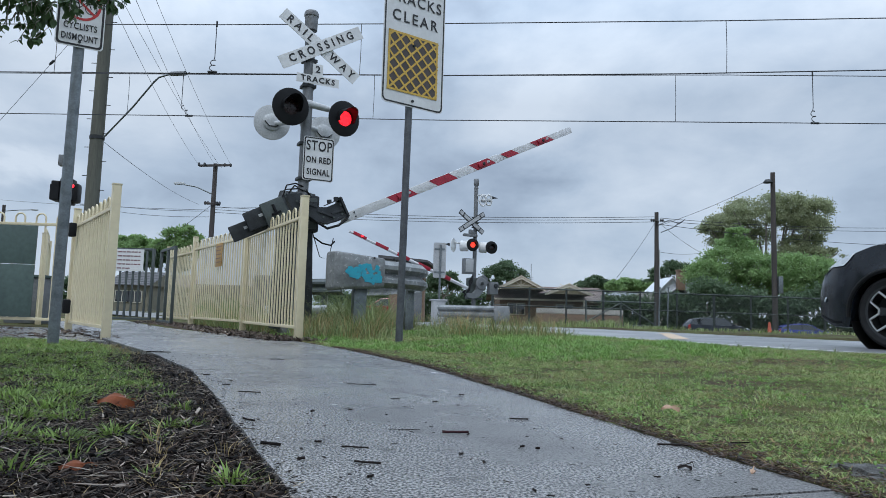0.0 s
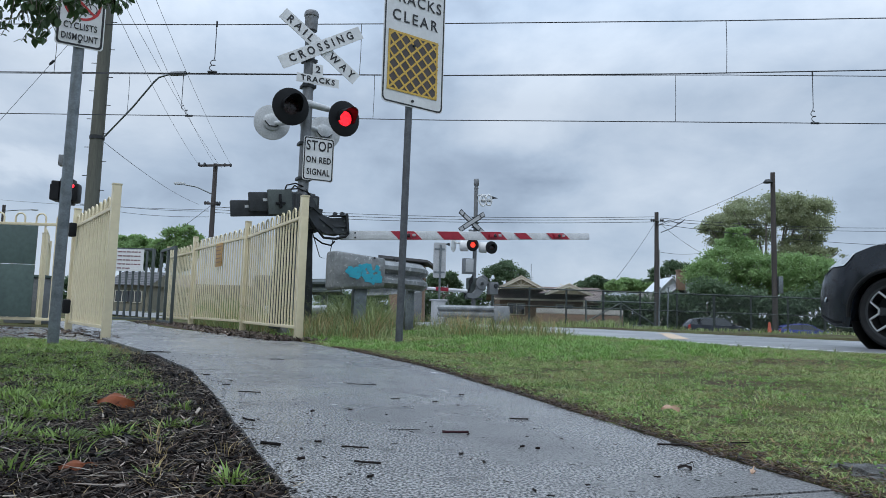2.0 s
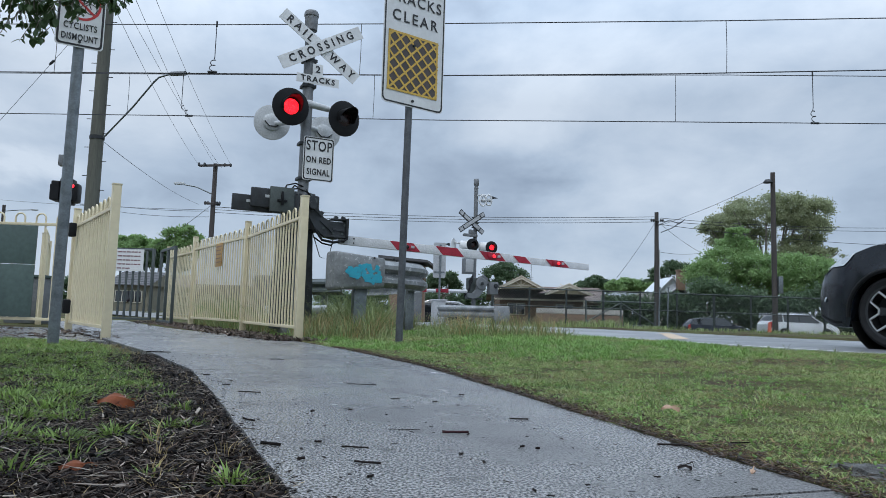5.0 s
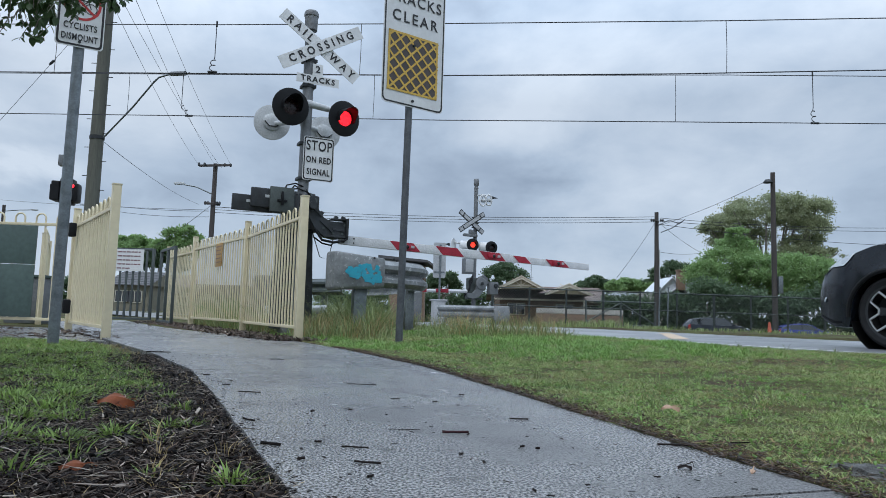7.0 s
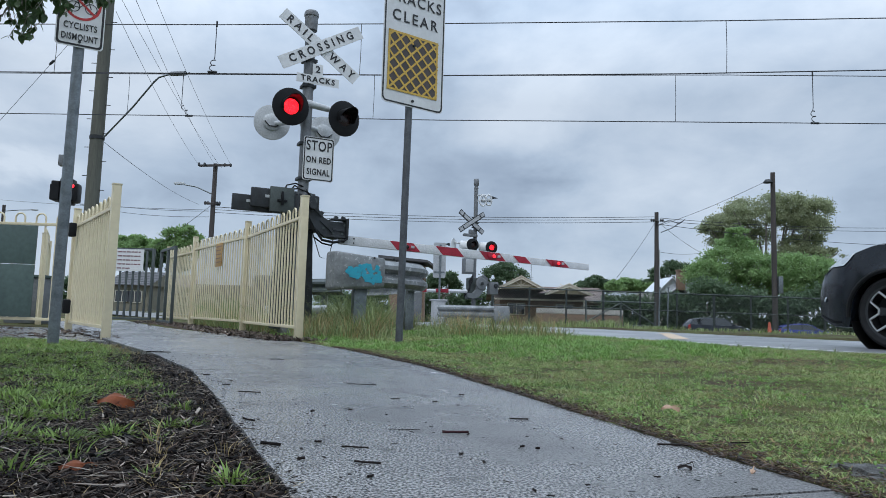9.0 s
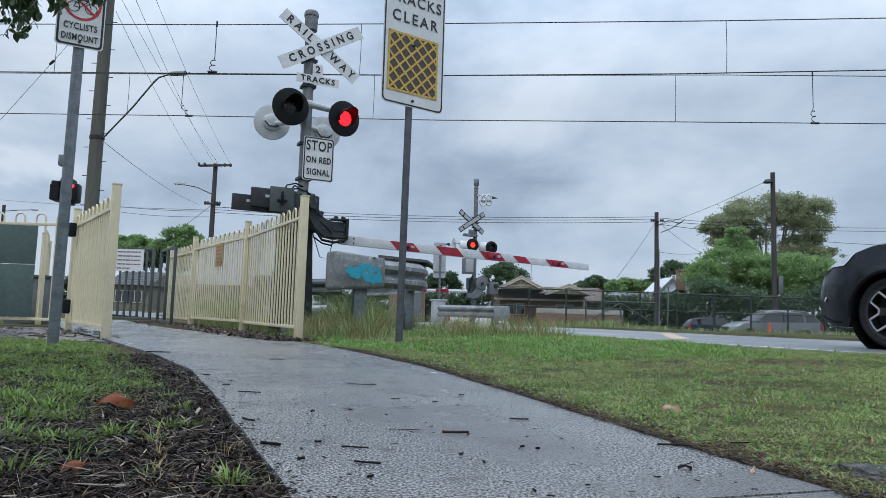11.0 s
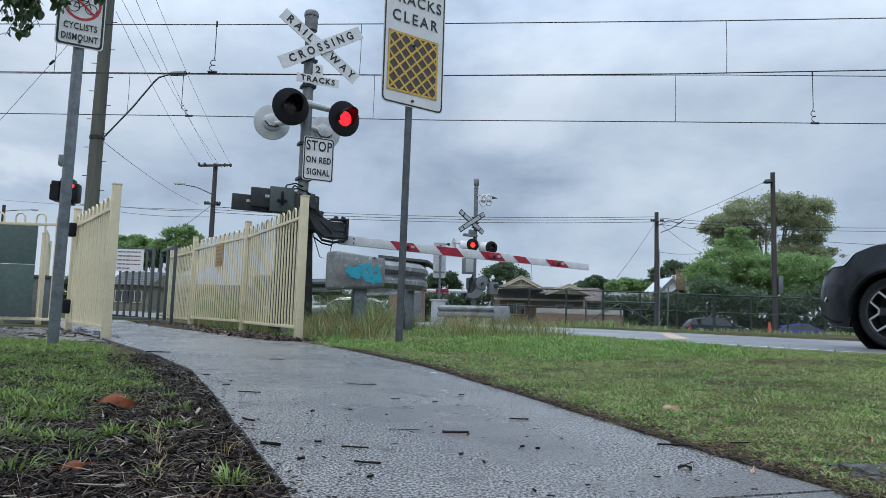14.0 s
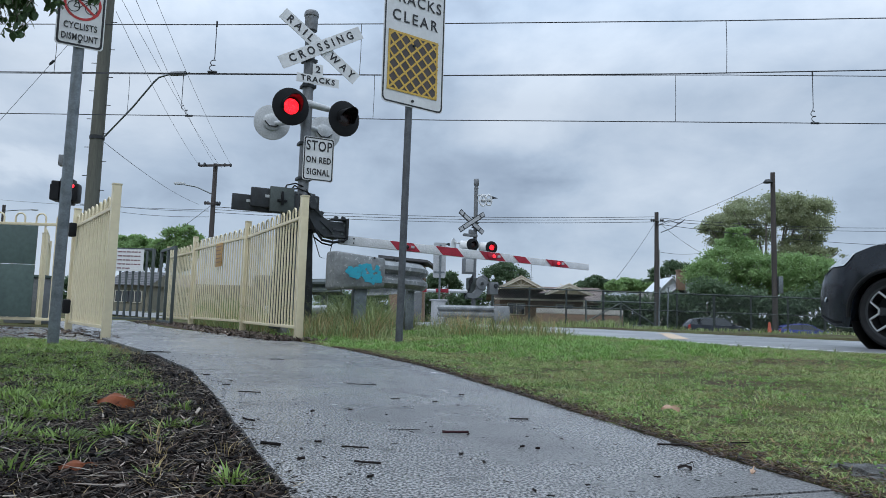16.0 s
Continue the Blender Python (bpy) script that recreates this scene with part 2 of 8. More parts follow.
LEAF_NEAR = leaf_material("dark_green_leaf", (0.040, 0.075, 0.026), (0.060, 0.105, 0.034), rough=0.35, through_it=0.18, island=0.3)
LEAF_OAK = leaf_material("green_foliage", (0.235, 0.345, 0.135), (0.135, 0.225, 0.092), through_it=0.4)
LEAF_GUM = leaf_material("olive_gum_foliage", (0.285, 0.315, 0.185), (0.215, 0.24, 0.145), through_it=0.45)
LEAF_DARK = leaf_material("dark_hedge_foliage", (0.100, 0.150, 0.080), (0.070, 0.115, 0.062), through_it=0.35)
ROOF_TILE = material("brown_roof_tiles", (0.27, 0.215, 0.195), 0.7, color2=(0.20, 0.16, 0.145), scale=2, stretch=(1, 1, 8))
ROOF_WHITE = material("white_metal_roof", (0.66, 0.69, 0.72), 0.45, color2=(0.56, 0.59, 0.63), scale=2)
ROOF_DARK = material("dark_metal_roof", (0.085, 0.085, 0.09), 0.6, scale=3)
TRIM_CREAM = material("cream_trim", (0.78, 0.72, 0.60), 0.6, color2=(0.68, 0.62, 0.50), scale=4)
BRICK = material("brown_brick", (0.26, 0.175, 0.125), 0.85, color2=(0.20, 0.130, 0.092), scale=9, bump=0.1)
BRICK_RED = material("red_brick", (0.26, 0.09, 0.05), 0.85, color2=(0.19, 0.07, 0.04), scale=9)
RENDER_WALL = material("pale_rendered_wall", (0.50, 0.48, 0.44), 0.8, color2=(0.42, 0.40, 0.37), scale=2)
GABLE_TAN = material("tan_weatherboard", (0.50, 0.43, 0.30), 0.7, color2=(0.40, 0.33, 0.22), scale=5, stretch=(1, 1, 6))
PIT = material("damp_rough_concrete", (0.15, 0.15, 0.145), 0.9, color2=(0.055, 0.052, 0.047), scale=22, bump=0.9, bump_scale=90)
OLIVE_PLASTER = material("dull_olive_wall", (0.22, 0.20, 0.15), 0.8, color2=(0.16, 0.15, 0.11), scale=1.5)
PANE = glass_material("window_glass")
CAR_GLASS = glass_material("car_glass", (0.015, 0.018, 0.02))
CAR_DARK = material("dark_grey_car_paint", (0.0085, 0.011, 0.016), 0.18, color2=(0.011, 0.014, 0.019), scale=1.2, rough2=0.26, spec=0.35, coat=0.15)
DARK_ALLOY = material("dark_painted_alloy", (0.020, 0.021, 0.023), 0.35, 0.3, color2=(0.030, 0.031, 0.033), scale=9)
CAR_TRIM = material("black_plastic_trim", (0.007, 0.0075, 0.008), 0.6, scale=9, bump=0.03, spec=0.2)
CAR_CHARCOAL = material("charcoal_car_paint", (0.018, 0.019, 0.020), 0.3, coat=0.15, spec=0.3, scale=2)
CAR_WHITE = material("white_car_paint", (0.74, 0.76, 0.78), 0.28, coat=0.6, scale=2, color2=(0.66, 0.68, 0.70))
CAR_SILVER = material("silver_car_paint", (0.26, 0.27, 0.27), 0.3, 0.5, coat=0.6, scale=2)
CAR_NAVY = material("dark_blue_grey_car_paint", (0.022, 0.026, 0.042), 0.3, coat=0.2, spec=0.3, scale=2)
CAR_BLUE = material("bright_blue_car_paint", (0.035, 0.055, 0.34), 0.28, coat=0.6, scale=2)
CAR_RED = material("red_car_paint", (0.34, 0.016, 0.022), 0.28, coat=0.6, scale=2)
CHROME = material("bright_alloy", (0.62, 0.64, 0.65), 0.28, 0.8, scale=8, color2=(0.55, 0.56, 0.57))
HEADLIGHT = material("clear_headlight", (0.60, 0.64, 0.66), 0.10, 0.2, color2=(0.36, 0.39, 0.42), scale=3, spec=0.9)
TAIL = material("red_tail_lamp", (0.35, 0.01, 0.012), 0.2, scale=8)
CONE_ORANGE = material("orange_cone_plastic", (0.50, 0.10, 0.05), 0.5, scale=6)


# ---- building helpers ----
def smooth01(a, b, x):
    k = np.clip((np.asarray(x, float) - a) / (b - a), 0, 1)
    return k * k * (3 - 2 * k)


class Geo:
    """Collects the vertices and faces of one mesh."""

    def __init__(self):
        self.v, self.f = [], []

    def add(self, verts, faces):
        k = len(self.v)
        self.v += [tuple(p) for p in verts]
        self.f += [tuple(i + k for i in f) for f in faces]
        return self

    def box(self, c, size, turn=(0, 0, 0), bev=0.0):
        bm = bmesh.new()
        bmesh.ops.create_cube(bm, size=1.0)
        bmesh.ops.scale(bm, vec=size, verts=bm.verts)
        if bev:
            bmesh.ops.bevel(bm, geom=bm.edges[:], offset=bev, segments=2, affect="EDGES", profile=0.6)
        bmesh.ops.transform(bm, matrix=pose(*c, *turn), verts=bm.verts)
        bm.verts.index_update()
        self.add([p.co[:] for p in bm.verts], [[q.index for q in f.verts] for f in bm.faces])
        bm.free()
        return self

    def tube(self, pts, r, n=8, caps=True):
        """A round bar along a line of points; r is one radius or one for each point."""
        pts = [Vector(p) for p in pts]
        rs = r if isinstance(r, (list, tuple)) else [r] * len(pts)
        rings, ref = [], None
        for i, p in enumerate(pts):
            d = (pts[min(i + 1, len(pts) - 1)] - pts[max(i - 1, 0)]).normalized()
            if ref is None:
                ref = Vector((0, 0, 1)) if abs(d.z) < 0.9 else Vector((1, 0, 0))
            s = d.cross(ref).normalized()
            ref = s.cross(d).normalized()
            rings.append([p + (s * math.cos(a) + ref * math.sin(a)) * rs[i] for a in (2 * math.pi * k / n for k in range(n))])
        verts = [q for ring in rings for q in ring]
        faces = [(i * n + k, i * n + (k + 1) % n, (i + 1) * n + (k + 1) % n, (i + 1) * n + k) for i in range(len(pts) - 1) for k in range(n)]
        if caps:
            faces += [tuple(reversed(range(n))), tuple(range((len(pts) - 1) * n, len(pts) * n))]
        return self.add(verts, faces)

    def prism(self, poly, y0, y1):
        """A flat outline in x and z, drawn out from y0 to y1."""
        n = len(poly)
        verts = [(x, y0, z) for x, z in poly] + [(x, y1, z) for x, z in poly]
        faces = [tuple(range(n)), tuple(reversed(range(n, 2 * n)))] + [(i, n + i, n + (i + 1) % n, (i + 1) % n) for i in range(n)]
        return self.add(verts, faces)

    def lathe(self, profile, n=20, m=None, ring=False):
        """A turned form: profile of (radius, height) about z."""
        verts = [(r * math.cos(2 * math.pi * k / n), r * math.sin(2 * math.pi * k / n), z) for r, z in profile for k in range(n)]
        faces = [(i * n + k, i * n + (k + 1) % n, (i + 1) * n + (k + 1) % n, (i + 1) * n + k) for i in range(len(profile) - 1) for k in range(n)]
        last = (len(profile) - 1) * n
        faces += [(last + k, last + (k + 1) % n, (k + 1) % n, k) for k in range(n)] if ring else [tuple(reversed(range(n))), tuple(range(last, last + n))]
        if m is not None:
            verts = [(m @ Vector(p))[:] for p in verts]
        return self.add(verts, faces)

    def mesh(self, name, mat, smooth=False):
        me = bpy.data.meshes.new(name)
        me.from_pydata(self.v, [], self.f)
        me.materials.append(mat)
        if smooth:
            me.polygons.foreach_set("use_smooth", [True] * len(me.polygons))
            me.set_sharp_from_angle(angle=radians(38))
        bm = bmesh.new()
        bm.from_mesh(me)
        bmesh.ops.recalc_face_normals(bm, faces=bm.faces)
        bm.to_mesh(me)
        bm.free()
        me.update()
        return me


def part(name, geo, mat, parent=None, label="", at=None, smooth=True):
    """Links geo (or a ready mesh) as one object under its thing or part."""
    ob = new(name, geo.mesh(name, mat, smooth) if isinstance(geo, Geo) else geo)
    if parent is not None:
        ob.parent = parent
    if at is not None:
        ob.matrix_basis = at
    return tagged(ob, label)


def thing(name, m, label, category, group="", kind=""):
    ob = new(name)
    ob.empty_display_size = 0.1
    ob.matrix_basis = m
    return tagged(ob, label, category, group, kind)


def arrays_mesh(name, verts, faces, mat, smooth=False):
    """A mesh from numpy arrays; all faces have the same number of corners."""
    verts, faces = np.asarray(verts, np.float32), np.asarray(faces, np.int32)
    me = bpy.data.meshes.new(name)
    n = faces.shape[1]
    me.vertices.add(len(verts))
    me.vertices.foreach_set("co", verts.ravel())
    me.loops.add(faces.size)
    me.loops.foreach_set("vertex_index", faces.ravel())
    me.polygons.add(len(faces))
    me.polygons.foreach_set("loop_start", np.arange(len(faces), dtype=np.int32) * n)
    me.polygons.foreach_set("loop_total", np.full(len(faces), n, np.int32))
    if smooth:
        me.polygons.foreach_set("use_smooth", np.ones(len(faces), bool))
    me.update(calc_edges=True)
    me.materials.append(mat)
    return me


def text_part(words, size, x, z, y, mat, parent, wide=1.0, turn=0.0, name="lettering", align="CENTER", bold=0.0, space=1.0):
    """Raised lettering in the built-in font, upright in the x-z plane, facing -y."""
    cu = bpy.data.curves.new("lettering", "FONT")
    cu.body, cu.size, cu.align_x, cu.align_y, cu.extrude, cu.offset = words, size, align, "CENTER", 0.001, bold
    cu.resolution_u, cu.space_character = 3, space
    tmp = new("lettering_source", cu)
    dg = bpy.context.evaluated_depsgraph_get()
    me = bpy.data.meshes.new_from_object(tmp.evaluated_get(dg))
    bpy.data.objects.remove(tmp)
    me.materials.clear()
    me.materials.append(mat)
    ob = new(name, me)
    ob.parent = parent
    ob.matrix_basis = pose(x, y, z, 0, -turn, 0) @ pose(0, 0, 0, 90, 0, 0) @ Matrix.Diagonal((wide, 1, 1, 1))
    return ob


def rounded(x0, x1, z0, z1, r, n=5):
    pts = []
    for cx, cz, a0 in ((x1 - r, z1 - r, 0), (x0 + r, z1 - r, 90), (x0 + r, z0 + r, 180), (x1 - r, z0 + r, 270)):
        pts += [(cx + r * math.cos(radians(a0 + 90 * k / n)), cz + r * math.sin(radians(a0 + 90 * k / n))) for k in range(n + 1)]
    return pts


def sign_board(parent, x0, x1, z0, z1, y, name="board", border=True, r=0.03):
    """A white sheet board with a thin black border line, its face towards -y."""
    board = part(name, Geo().prism(rounded(x0, x1, z0, z1, r), y, y + 0.006), SIGN_WHITE, parent, smooth=False)
    if border:
        outer, inner = rounded(x0 + 0.008, x1 - 0.008, z0 + 0.008, z1 - 0.008, r), rounded(x0 + 0.024, x1 - 0.024, z0 + 0.024, z1 - 0.024, r * 0.8)
        n = len(outer)
        g = Geo().add([(a, y - 0.001, b) for a, b in outer] + [(a, y - 0.001, b) for a, b in inner], [(i, (i + 1) % n, n + (i + 1) % n, n + i) for i in range(n)])
        part("border", g, SIGN_BLACK, board, smooth=False)
    return board


TURN = 27.0                                # the road's cross direction, degrees from x
VX, VY = math.cos(radians(TURN)), math.sin(radians(TURN))


def across(x, y):
    """How far a place lies across the road's direction, growing towards and over the road."""
    return np.asarray(x, float) * VX + np.asarray(y, float) * VY


def along(q, s):
    """The place at q across and s along the road."""
    return q * VX - s * VY, q * VY + s * VX


def fall(x, y):
    x, y = np.asarray(x, float), np.asarray(y, float)
    return -0.70 * smooth01(20, 34, y) * (0.12 + 0.88 * smooth01(-18, -5, x)) - 0.22 * smooth01(8, 20, x) * smooth01(26, 36, y)


def road_z(x, y):
    q = across(x, y)
    return 0.10 - 0.012 * np.maximum(0, q - 9) + fall(x, y)


PATH_LEFT = [(1.55, -3.0), (0.25, 0.0), (-0.229, 1.137), (-0.446, 1.65), (-0.80, 2.47), (-1.213, 3.393), (-1.896, 4.555), (-2.714, 5.767), (-3.25, 6.60), (-4.55, 8.35), (-5.9, 10.5), (-8.2, 15.0)]
PATH_RIGHT = [(2.35, -3.0), (1.20, 0.0), (0.734, 1.252), (0.732, 1.320), (0.608, 1.701), (0.454, 2.253), (0.293, 2.822), (-0.100, 4.110), (-0.78, 5.70), (-1.42, 6.94), (-2.40, 8.35), (-3.35, 9.30), (-4.30, 10.6), (-6.9, 15.0)]


def edge_x(edge, y):
    return np.interp(y, [p[1] for p in edge], [p[0] for p in edge])


def on_path(x, y, grow=0.0):
    x, y = np.asarray(x, float), np.asarray(y, float)
    return (x > edge_x(PATH_LEFT, y) - grow) & (x < edge_x(PATH_RIGHT, y) + grow) & (y < 15) & (y > -3)


def on_apron(x, y, grow=0.0):
    x, y = np.asarray(x, float), np.asarray(y, float)
    return (y > 5.95 + 0.02 * x - grow) & (y < 9.2 + grow) & (x > -11) & (x < edge_x(PATH_LEFT, y) + 0.3)


def ground_z(x, y):
    x, y = np.asarray(x, float), np.asarray(y, float)
    q = across(x, y)
    z = 0.10 * smooth01(1.9, 4.6, q) + fall(x, y)
    left = smooth01(0.0, 0.5, edge_x(PATH_LEFT, np.clip(y, -3, 15)) - x)
    z = z - 0.035 * (x < edge_x(PATH_LEFT, np.clip(y, -3, 15)) + 0.3) * (y < 9) + 0.025 * left * smooth01(2.0, 4.5, y) * (y < 9)
    z = z + 0.012 * np.sin(2.1 * x + 0.7 * y) * np.sin(1.7 * y - 0.9 * x) * smooth01(0.2, 1.0, np.abs(q - 1.6))
    # the mulch is heaped up level with the path's edge
    d = edge_x(PATH_LEFT, np.clip(y, -3, 15)) - x
    z = z + 0.014 * (1 - smooth01(0.08, 0.32, d)) * (d > -0.01) * (y < 4.5)
    z = np.where(on_path(x, y, -0.01) | on_apron(x, y, -0.02), -0.08, z)
    z = np.where((q > 5.38) & (q < 13.0) & (y < 36), road_z(x, y) - 0.09, z)
    return z


# ---- ground, path, road ----
def build_ground():
    xs = np.concatenate([-np.geomspace(900, 12, 24), np.arange(-11.6, 13.5, 0.11), np.geomspace(14, 900, 28)])
    ys = np.concatenate([-np.geomspace(300, 3.2, 12), np.arange(-3.0, 15.0, 0.11), np.arange(15.2, 38, 0.5), np.geomspace(39, 1500, 26)])
    gx, gy = np.meshgrid(xs, ys)
    gz = ground_z(gx, gy)
    nx, ny = len(xs), len(ys)
    idx = np.arange(nx * ny).reshape(ny, nx)
    faces = np.stack([idx[:-1, :-1], idx[:-1, 1:], idx[1:, 1:], idx[1:, :-1]], -1).reshape(-1, 4)
    me = arrays_mesh("ground", np.stack([gx, gy, gz], -1).reshape(-1, 3), faces, SOIL, True)
    tagged(new("ground", me), "uneven wet turf and dark soil beside the path", "ground", kind="structure")


def strip(left, right, z, deep):
    """A slab between two edge lines."""
    n = len(left)
    v = [(x, y, z) for x, y in left] + [(x, y, z) for x, y in right] + [(x, y, z - deep) for x, y in left] + [(x, y, z - deep) for x, y in right]
    f = []
    for i in range(n - 1):
        f += [(i, n + i, n + i + 1, i + 1), (i, i + 1, 2 * n + i + 1, 2 * n + i), (n + i + 1, n + i, 3 * n + i, 3 * n + i + 1)]
    f += [(0, 2 * n, 3 * n, n), (n - 1, 2 * n - 1, 4 * n - 1, 3 * n - 1)]
    return Geo().add(v, f)


def build_path():
    path = tagged(new("pavement"), "wet grey concrete footpath with joints and scattered twigs", "footpath", kind="structure")
    # joints lie square to the path: each is given by its y on the left and on the right edge
    cuts = [(-3.0, -3.0), (1.0, 1.30), (3.40, 4.11), (5.55, 6.40), (7.6, 8.2), (9.7, 10.2), (12.0, 12.2), (15.0, 15.0)]
    for (a0, a1), (b0, b1) in zip(cuts, cuts[1:]):
        n = max(4, int((b0 - a0) / 0.12))
        sides = []
        for edge, a, b in ((PATH_LEFT, a0 + 0.006, b0 - 0.006), (PATH_RIGHT, a1 + 0.006, b1 - 0.006)):
            sides.append([(float(edge_x(edge, y)) + 0.010 * noise.noise((0.0, y * 5.0, 1.0)), float(y)) for y in np.linspace(a, b, n)])
        part("slab", strip(*sides, 0.0, 0.11), CONCRETE, path, smooth=False)
    left = [(-11.0, 5.75), (-9.0, 5.8), (-6.0, 5.85), (-3.35, 5.95), (-2.95, 6.1)]
    right = [(-11.0, 9.2), (-9.0, 9.2), (-6.0, 9.2), (-5.15, 9.2), (-4.95, 8.9)]
    part("slab", strip(left, right, -0.012, 0.1), CONCRETE, path, "darker wet concrete beside the gate", smooth=False)


def road_strip(q0, q1, s0, s1, lift, step=0.5):
    ns, nq = max(2, int((s1 - s0) / step)), max(2, int((q1 - q0) / 0.6) + 1)
    s, q = np.meshgrid(np.linspace(s0, s1, ns), np.linspace(q0, q1, nq))
    x, y = q * VX - s * VY, q * VY + s * VX
    z = road_z(x, y) + lift
    idx = np.arange(x.size).reshape(x.shape)
    f = np.stack([idx[:-1, :-1], idx[:-1, 1:], idx[1:, 1:], idx[1:, :-1]], -1).reshape(-1, 4)
    return np.stack([x, y, z], -1).reshape(-1, 3), f


def build_road():
    road = tagged(new("road", arrays_mesh("road", *road_strip(5.30, 13.2, -40, 34, 0.0), ASPHALT, True)), "wet reflective asphalt road rising to the crossing", "road", kind="structure")
    for q in (5.55, 12.6):
        part("edge_line", arrays_mesh("edge_line", *road_strip(q, q + 0.13, -40, 30, 0.004), LINE_WHITE), None, road)
    for q in (9.05, 9.30):
        part("centre_line", arrays_mesh("centre_line", *road_strip(q, q + 0.11, -40, 30, 0.004), LINE_WHITE), None, road)
    for k, (x1, y1, x2, y2) in enumerate([(2.92, 8.35, 4.30, 13.2)]):
        w = 0.12
        v = []
        for j in range(9):
            x, y = x1 + (x2 - x1) * j / 8, y1 + (y2 - y1) * j / 8
            for side in (-w, w):
                v.append((x + side, y, float(road_z(x + side, y)) + 0.005))
        part("cream_marking", Geo().add(v, [(2 * j, 2 * j + 1, 2 * j + 3, 2 * j + 2) for j in range(8)]), LINE_CREAM, road, "worn cream painted road marking", smooth=False)
    xs = np.linspace(-160, 160, 81)
    v, f = [], []
    for x in xs:
        for y in (32.5, 36, 40, 44, 48.5):
            v.append((x, y, float(fall(x, y)) + 0.06))
    for i in range(80):
        for j in range(4):
            f.append((i * 5 + j, i * 5 + j + 1, i * 5 + j + 6, i * 5 + j + 5))
    tagged(new("road_beyond", Geo().add(v, f).mesh("road_beyond", ASPHALT, True)), "wet asphalt street beyond the railway", "road", kind="structure")


# ---- grass and litter ----
def blades(name, x, y, height, width, lean, mat, label, rng, category="grass", curl=0.5, toward=None):
    """Many bent blades of grass as one mesh, rooted at x, y."""
    n = len(x)
    z = ground_z(x, y) - 0.004
    h = height * rng.uniform(0.55, 1.25, n)
    a = rng.uniform(0, 2 * np.pi, n) if toward is None else toward + rng.normal(0, 0.45, n)
    face = a + np.pi / 2 + rng.normal(0, 0.6, n)
    le = h * lean * rng.uniform(0.2, 1.3, n)
    dx, dy = np.cos(a) * le, np.sin(a) * le
    wx, wy = np.cos(face) * width * 0.5, np.sin(face) * width * 0.5
    p = np.empty((n, 5, 3))
    p[:, 0] = np.stack([x - wx, y - wy, z], -1)
    p[:, 1] = np.stack([x + wx, y + wy, z], -1)
    p[:, 2] = np.stack([x + dx * 0.4 + wx * 0.8, y + dy * 0.4 + wy * 0.8, z + h * 0.62], -1)
    p[:, 3] = np.stack([x + dx * 0.4 - wx * 0.8, y + dy * 0.4 - wy * 0.8, z + h * 0.62], -1)
    p[:, 4] = np.stack([x + dx, y + dy, z + h * (1 - 0.35 * curl * rng.uniform(0, 1, n))], -1)
    k = (np.arange(n) * 5)[:, None]
    faces = np.concatenate([k + [0, 1, 2], k + [0, 2, 3], k + [3, 2, 4]])
    ob = new(name, arrays_mesh(name, p.reshape(-1, 3), faces, mat))
    return tagged(ob, label, category, kind="stuff")


def tussocks(name, cx, cy, per, spread, height, width, lean, mat, label, rng, category="grass"):
    """Clumps of grass whose blades lean outwards from each clump's heart; spread and height may be given clump by clump."""
    per = np.broadcast_to(per, len(cx))
    k = np.repeat(np.arange(len(cx)), per)
    spread, height = np.broadcast_to(spread, len(cx)), np.broadcast_to(height, len(cx)) * rng.uniform(0.6, 1.3, len(cx))
    ox, oy = rng.normal(0, 1, len(k)) * spread[k], rng.normal(0, 1, len(k)) * spread[k]
    far_out = np.hypot(ox, oy) / spread[k]
    return blades(name, np.asarray(cx)[k] + ox, np.asarray(cy)[k] + oy, height[k] * np.clip(1.25 - 0.28 * far_out, 0.4, 1.2), width, lean * np.clip(0.45 + 0.45 * far_out, 0.4, 1.5), mat, label, rng, category, toward=np.arctan2(oy, ox))


def patchy(x, y, s=1.0, seed=0.0):
    return np.array([noise.noise((a * s, b * s, seed)) for a, b in zip(x, y)])


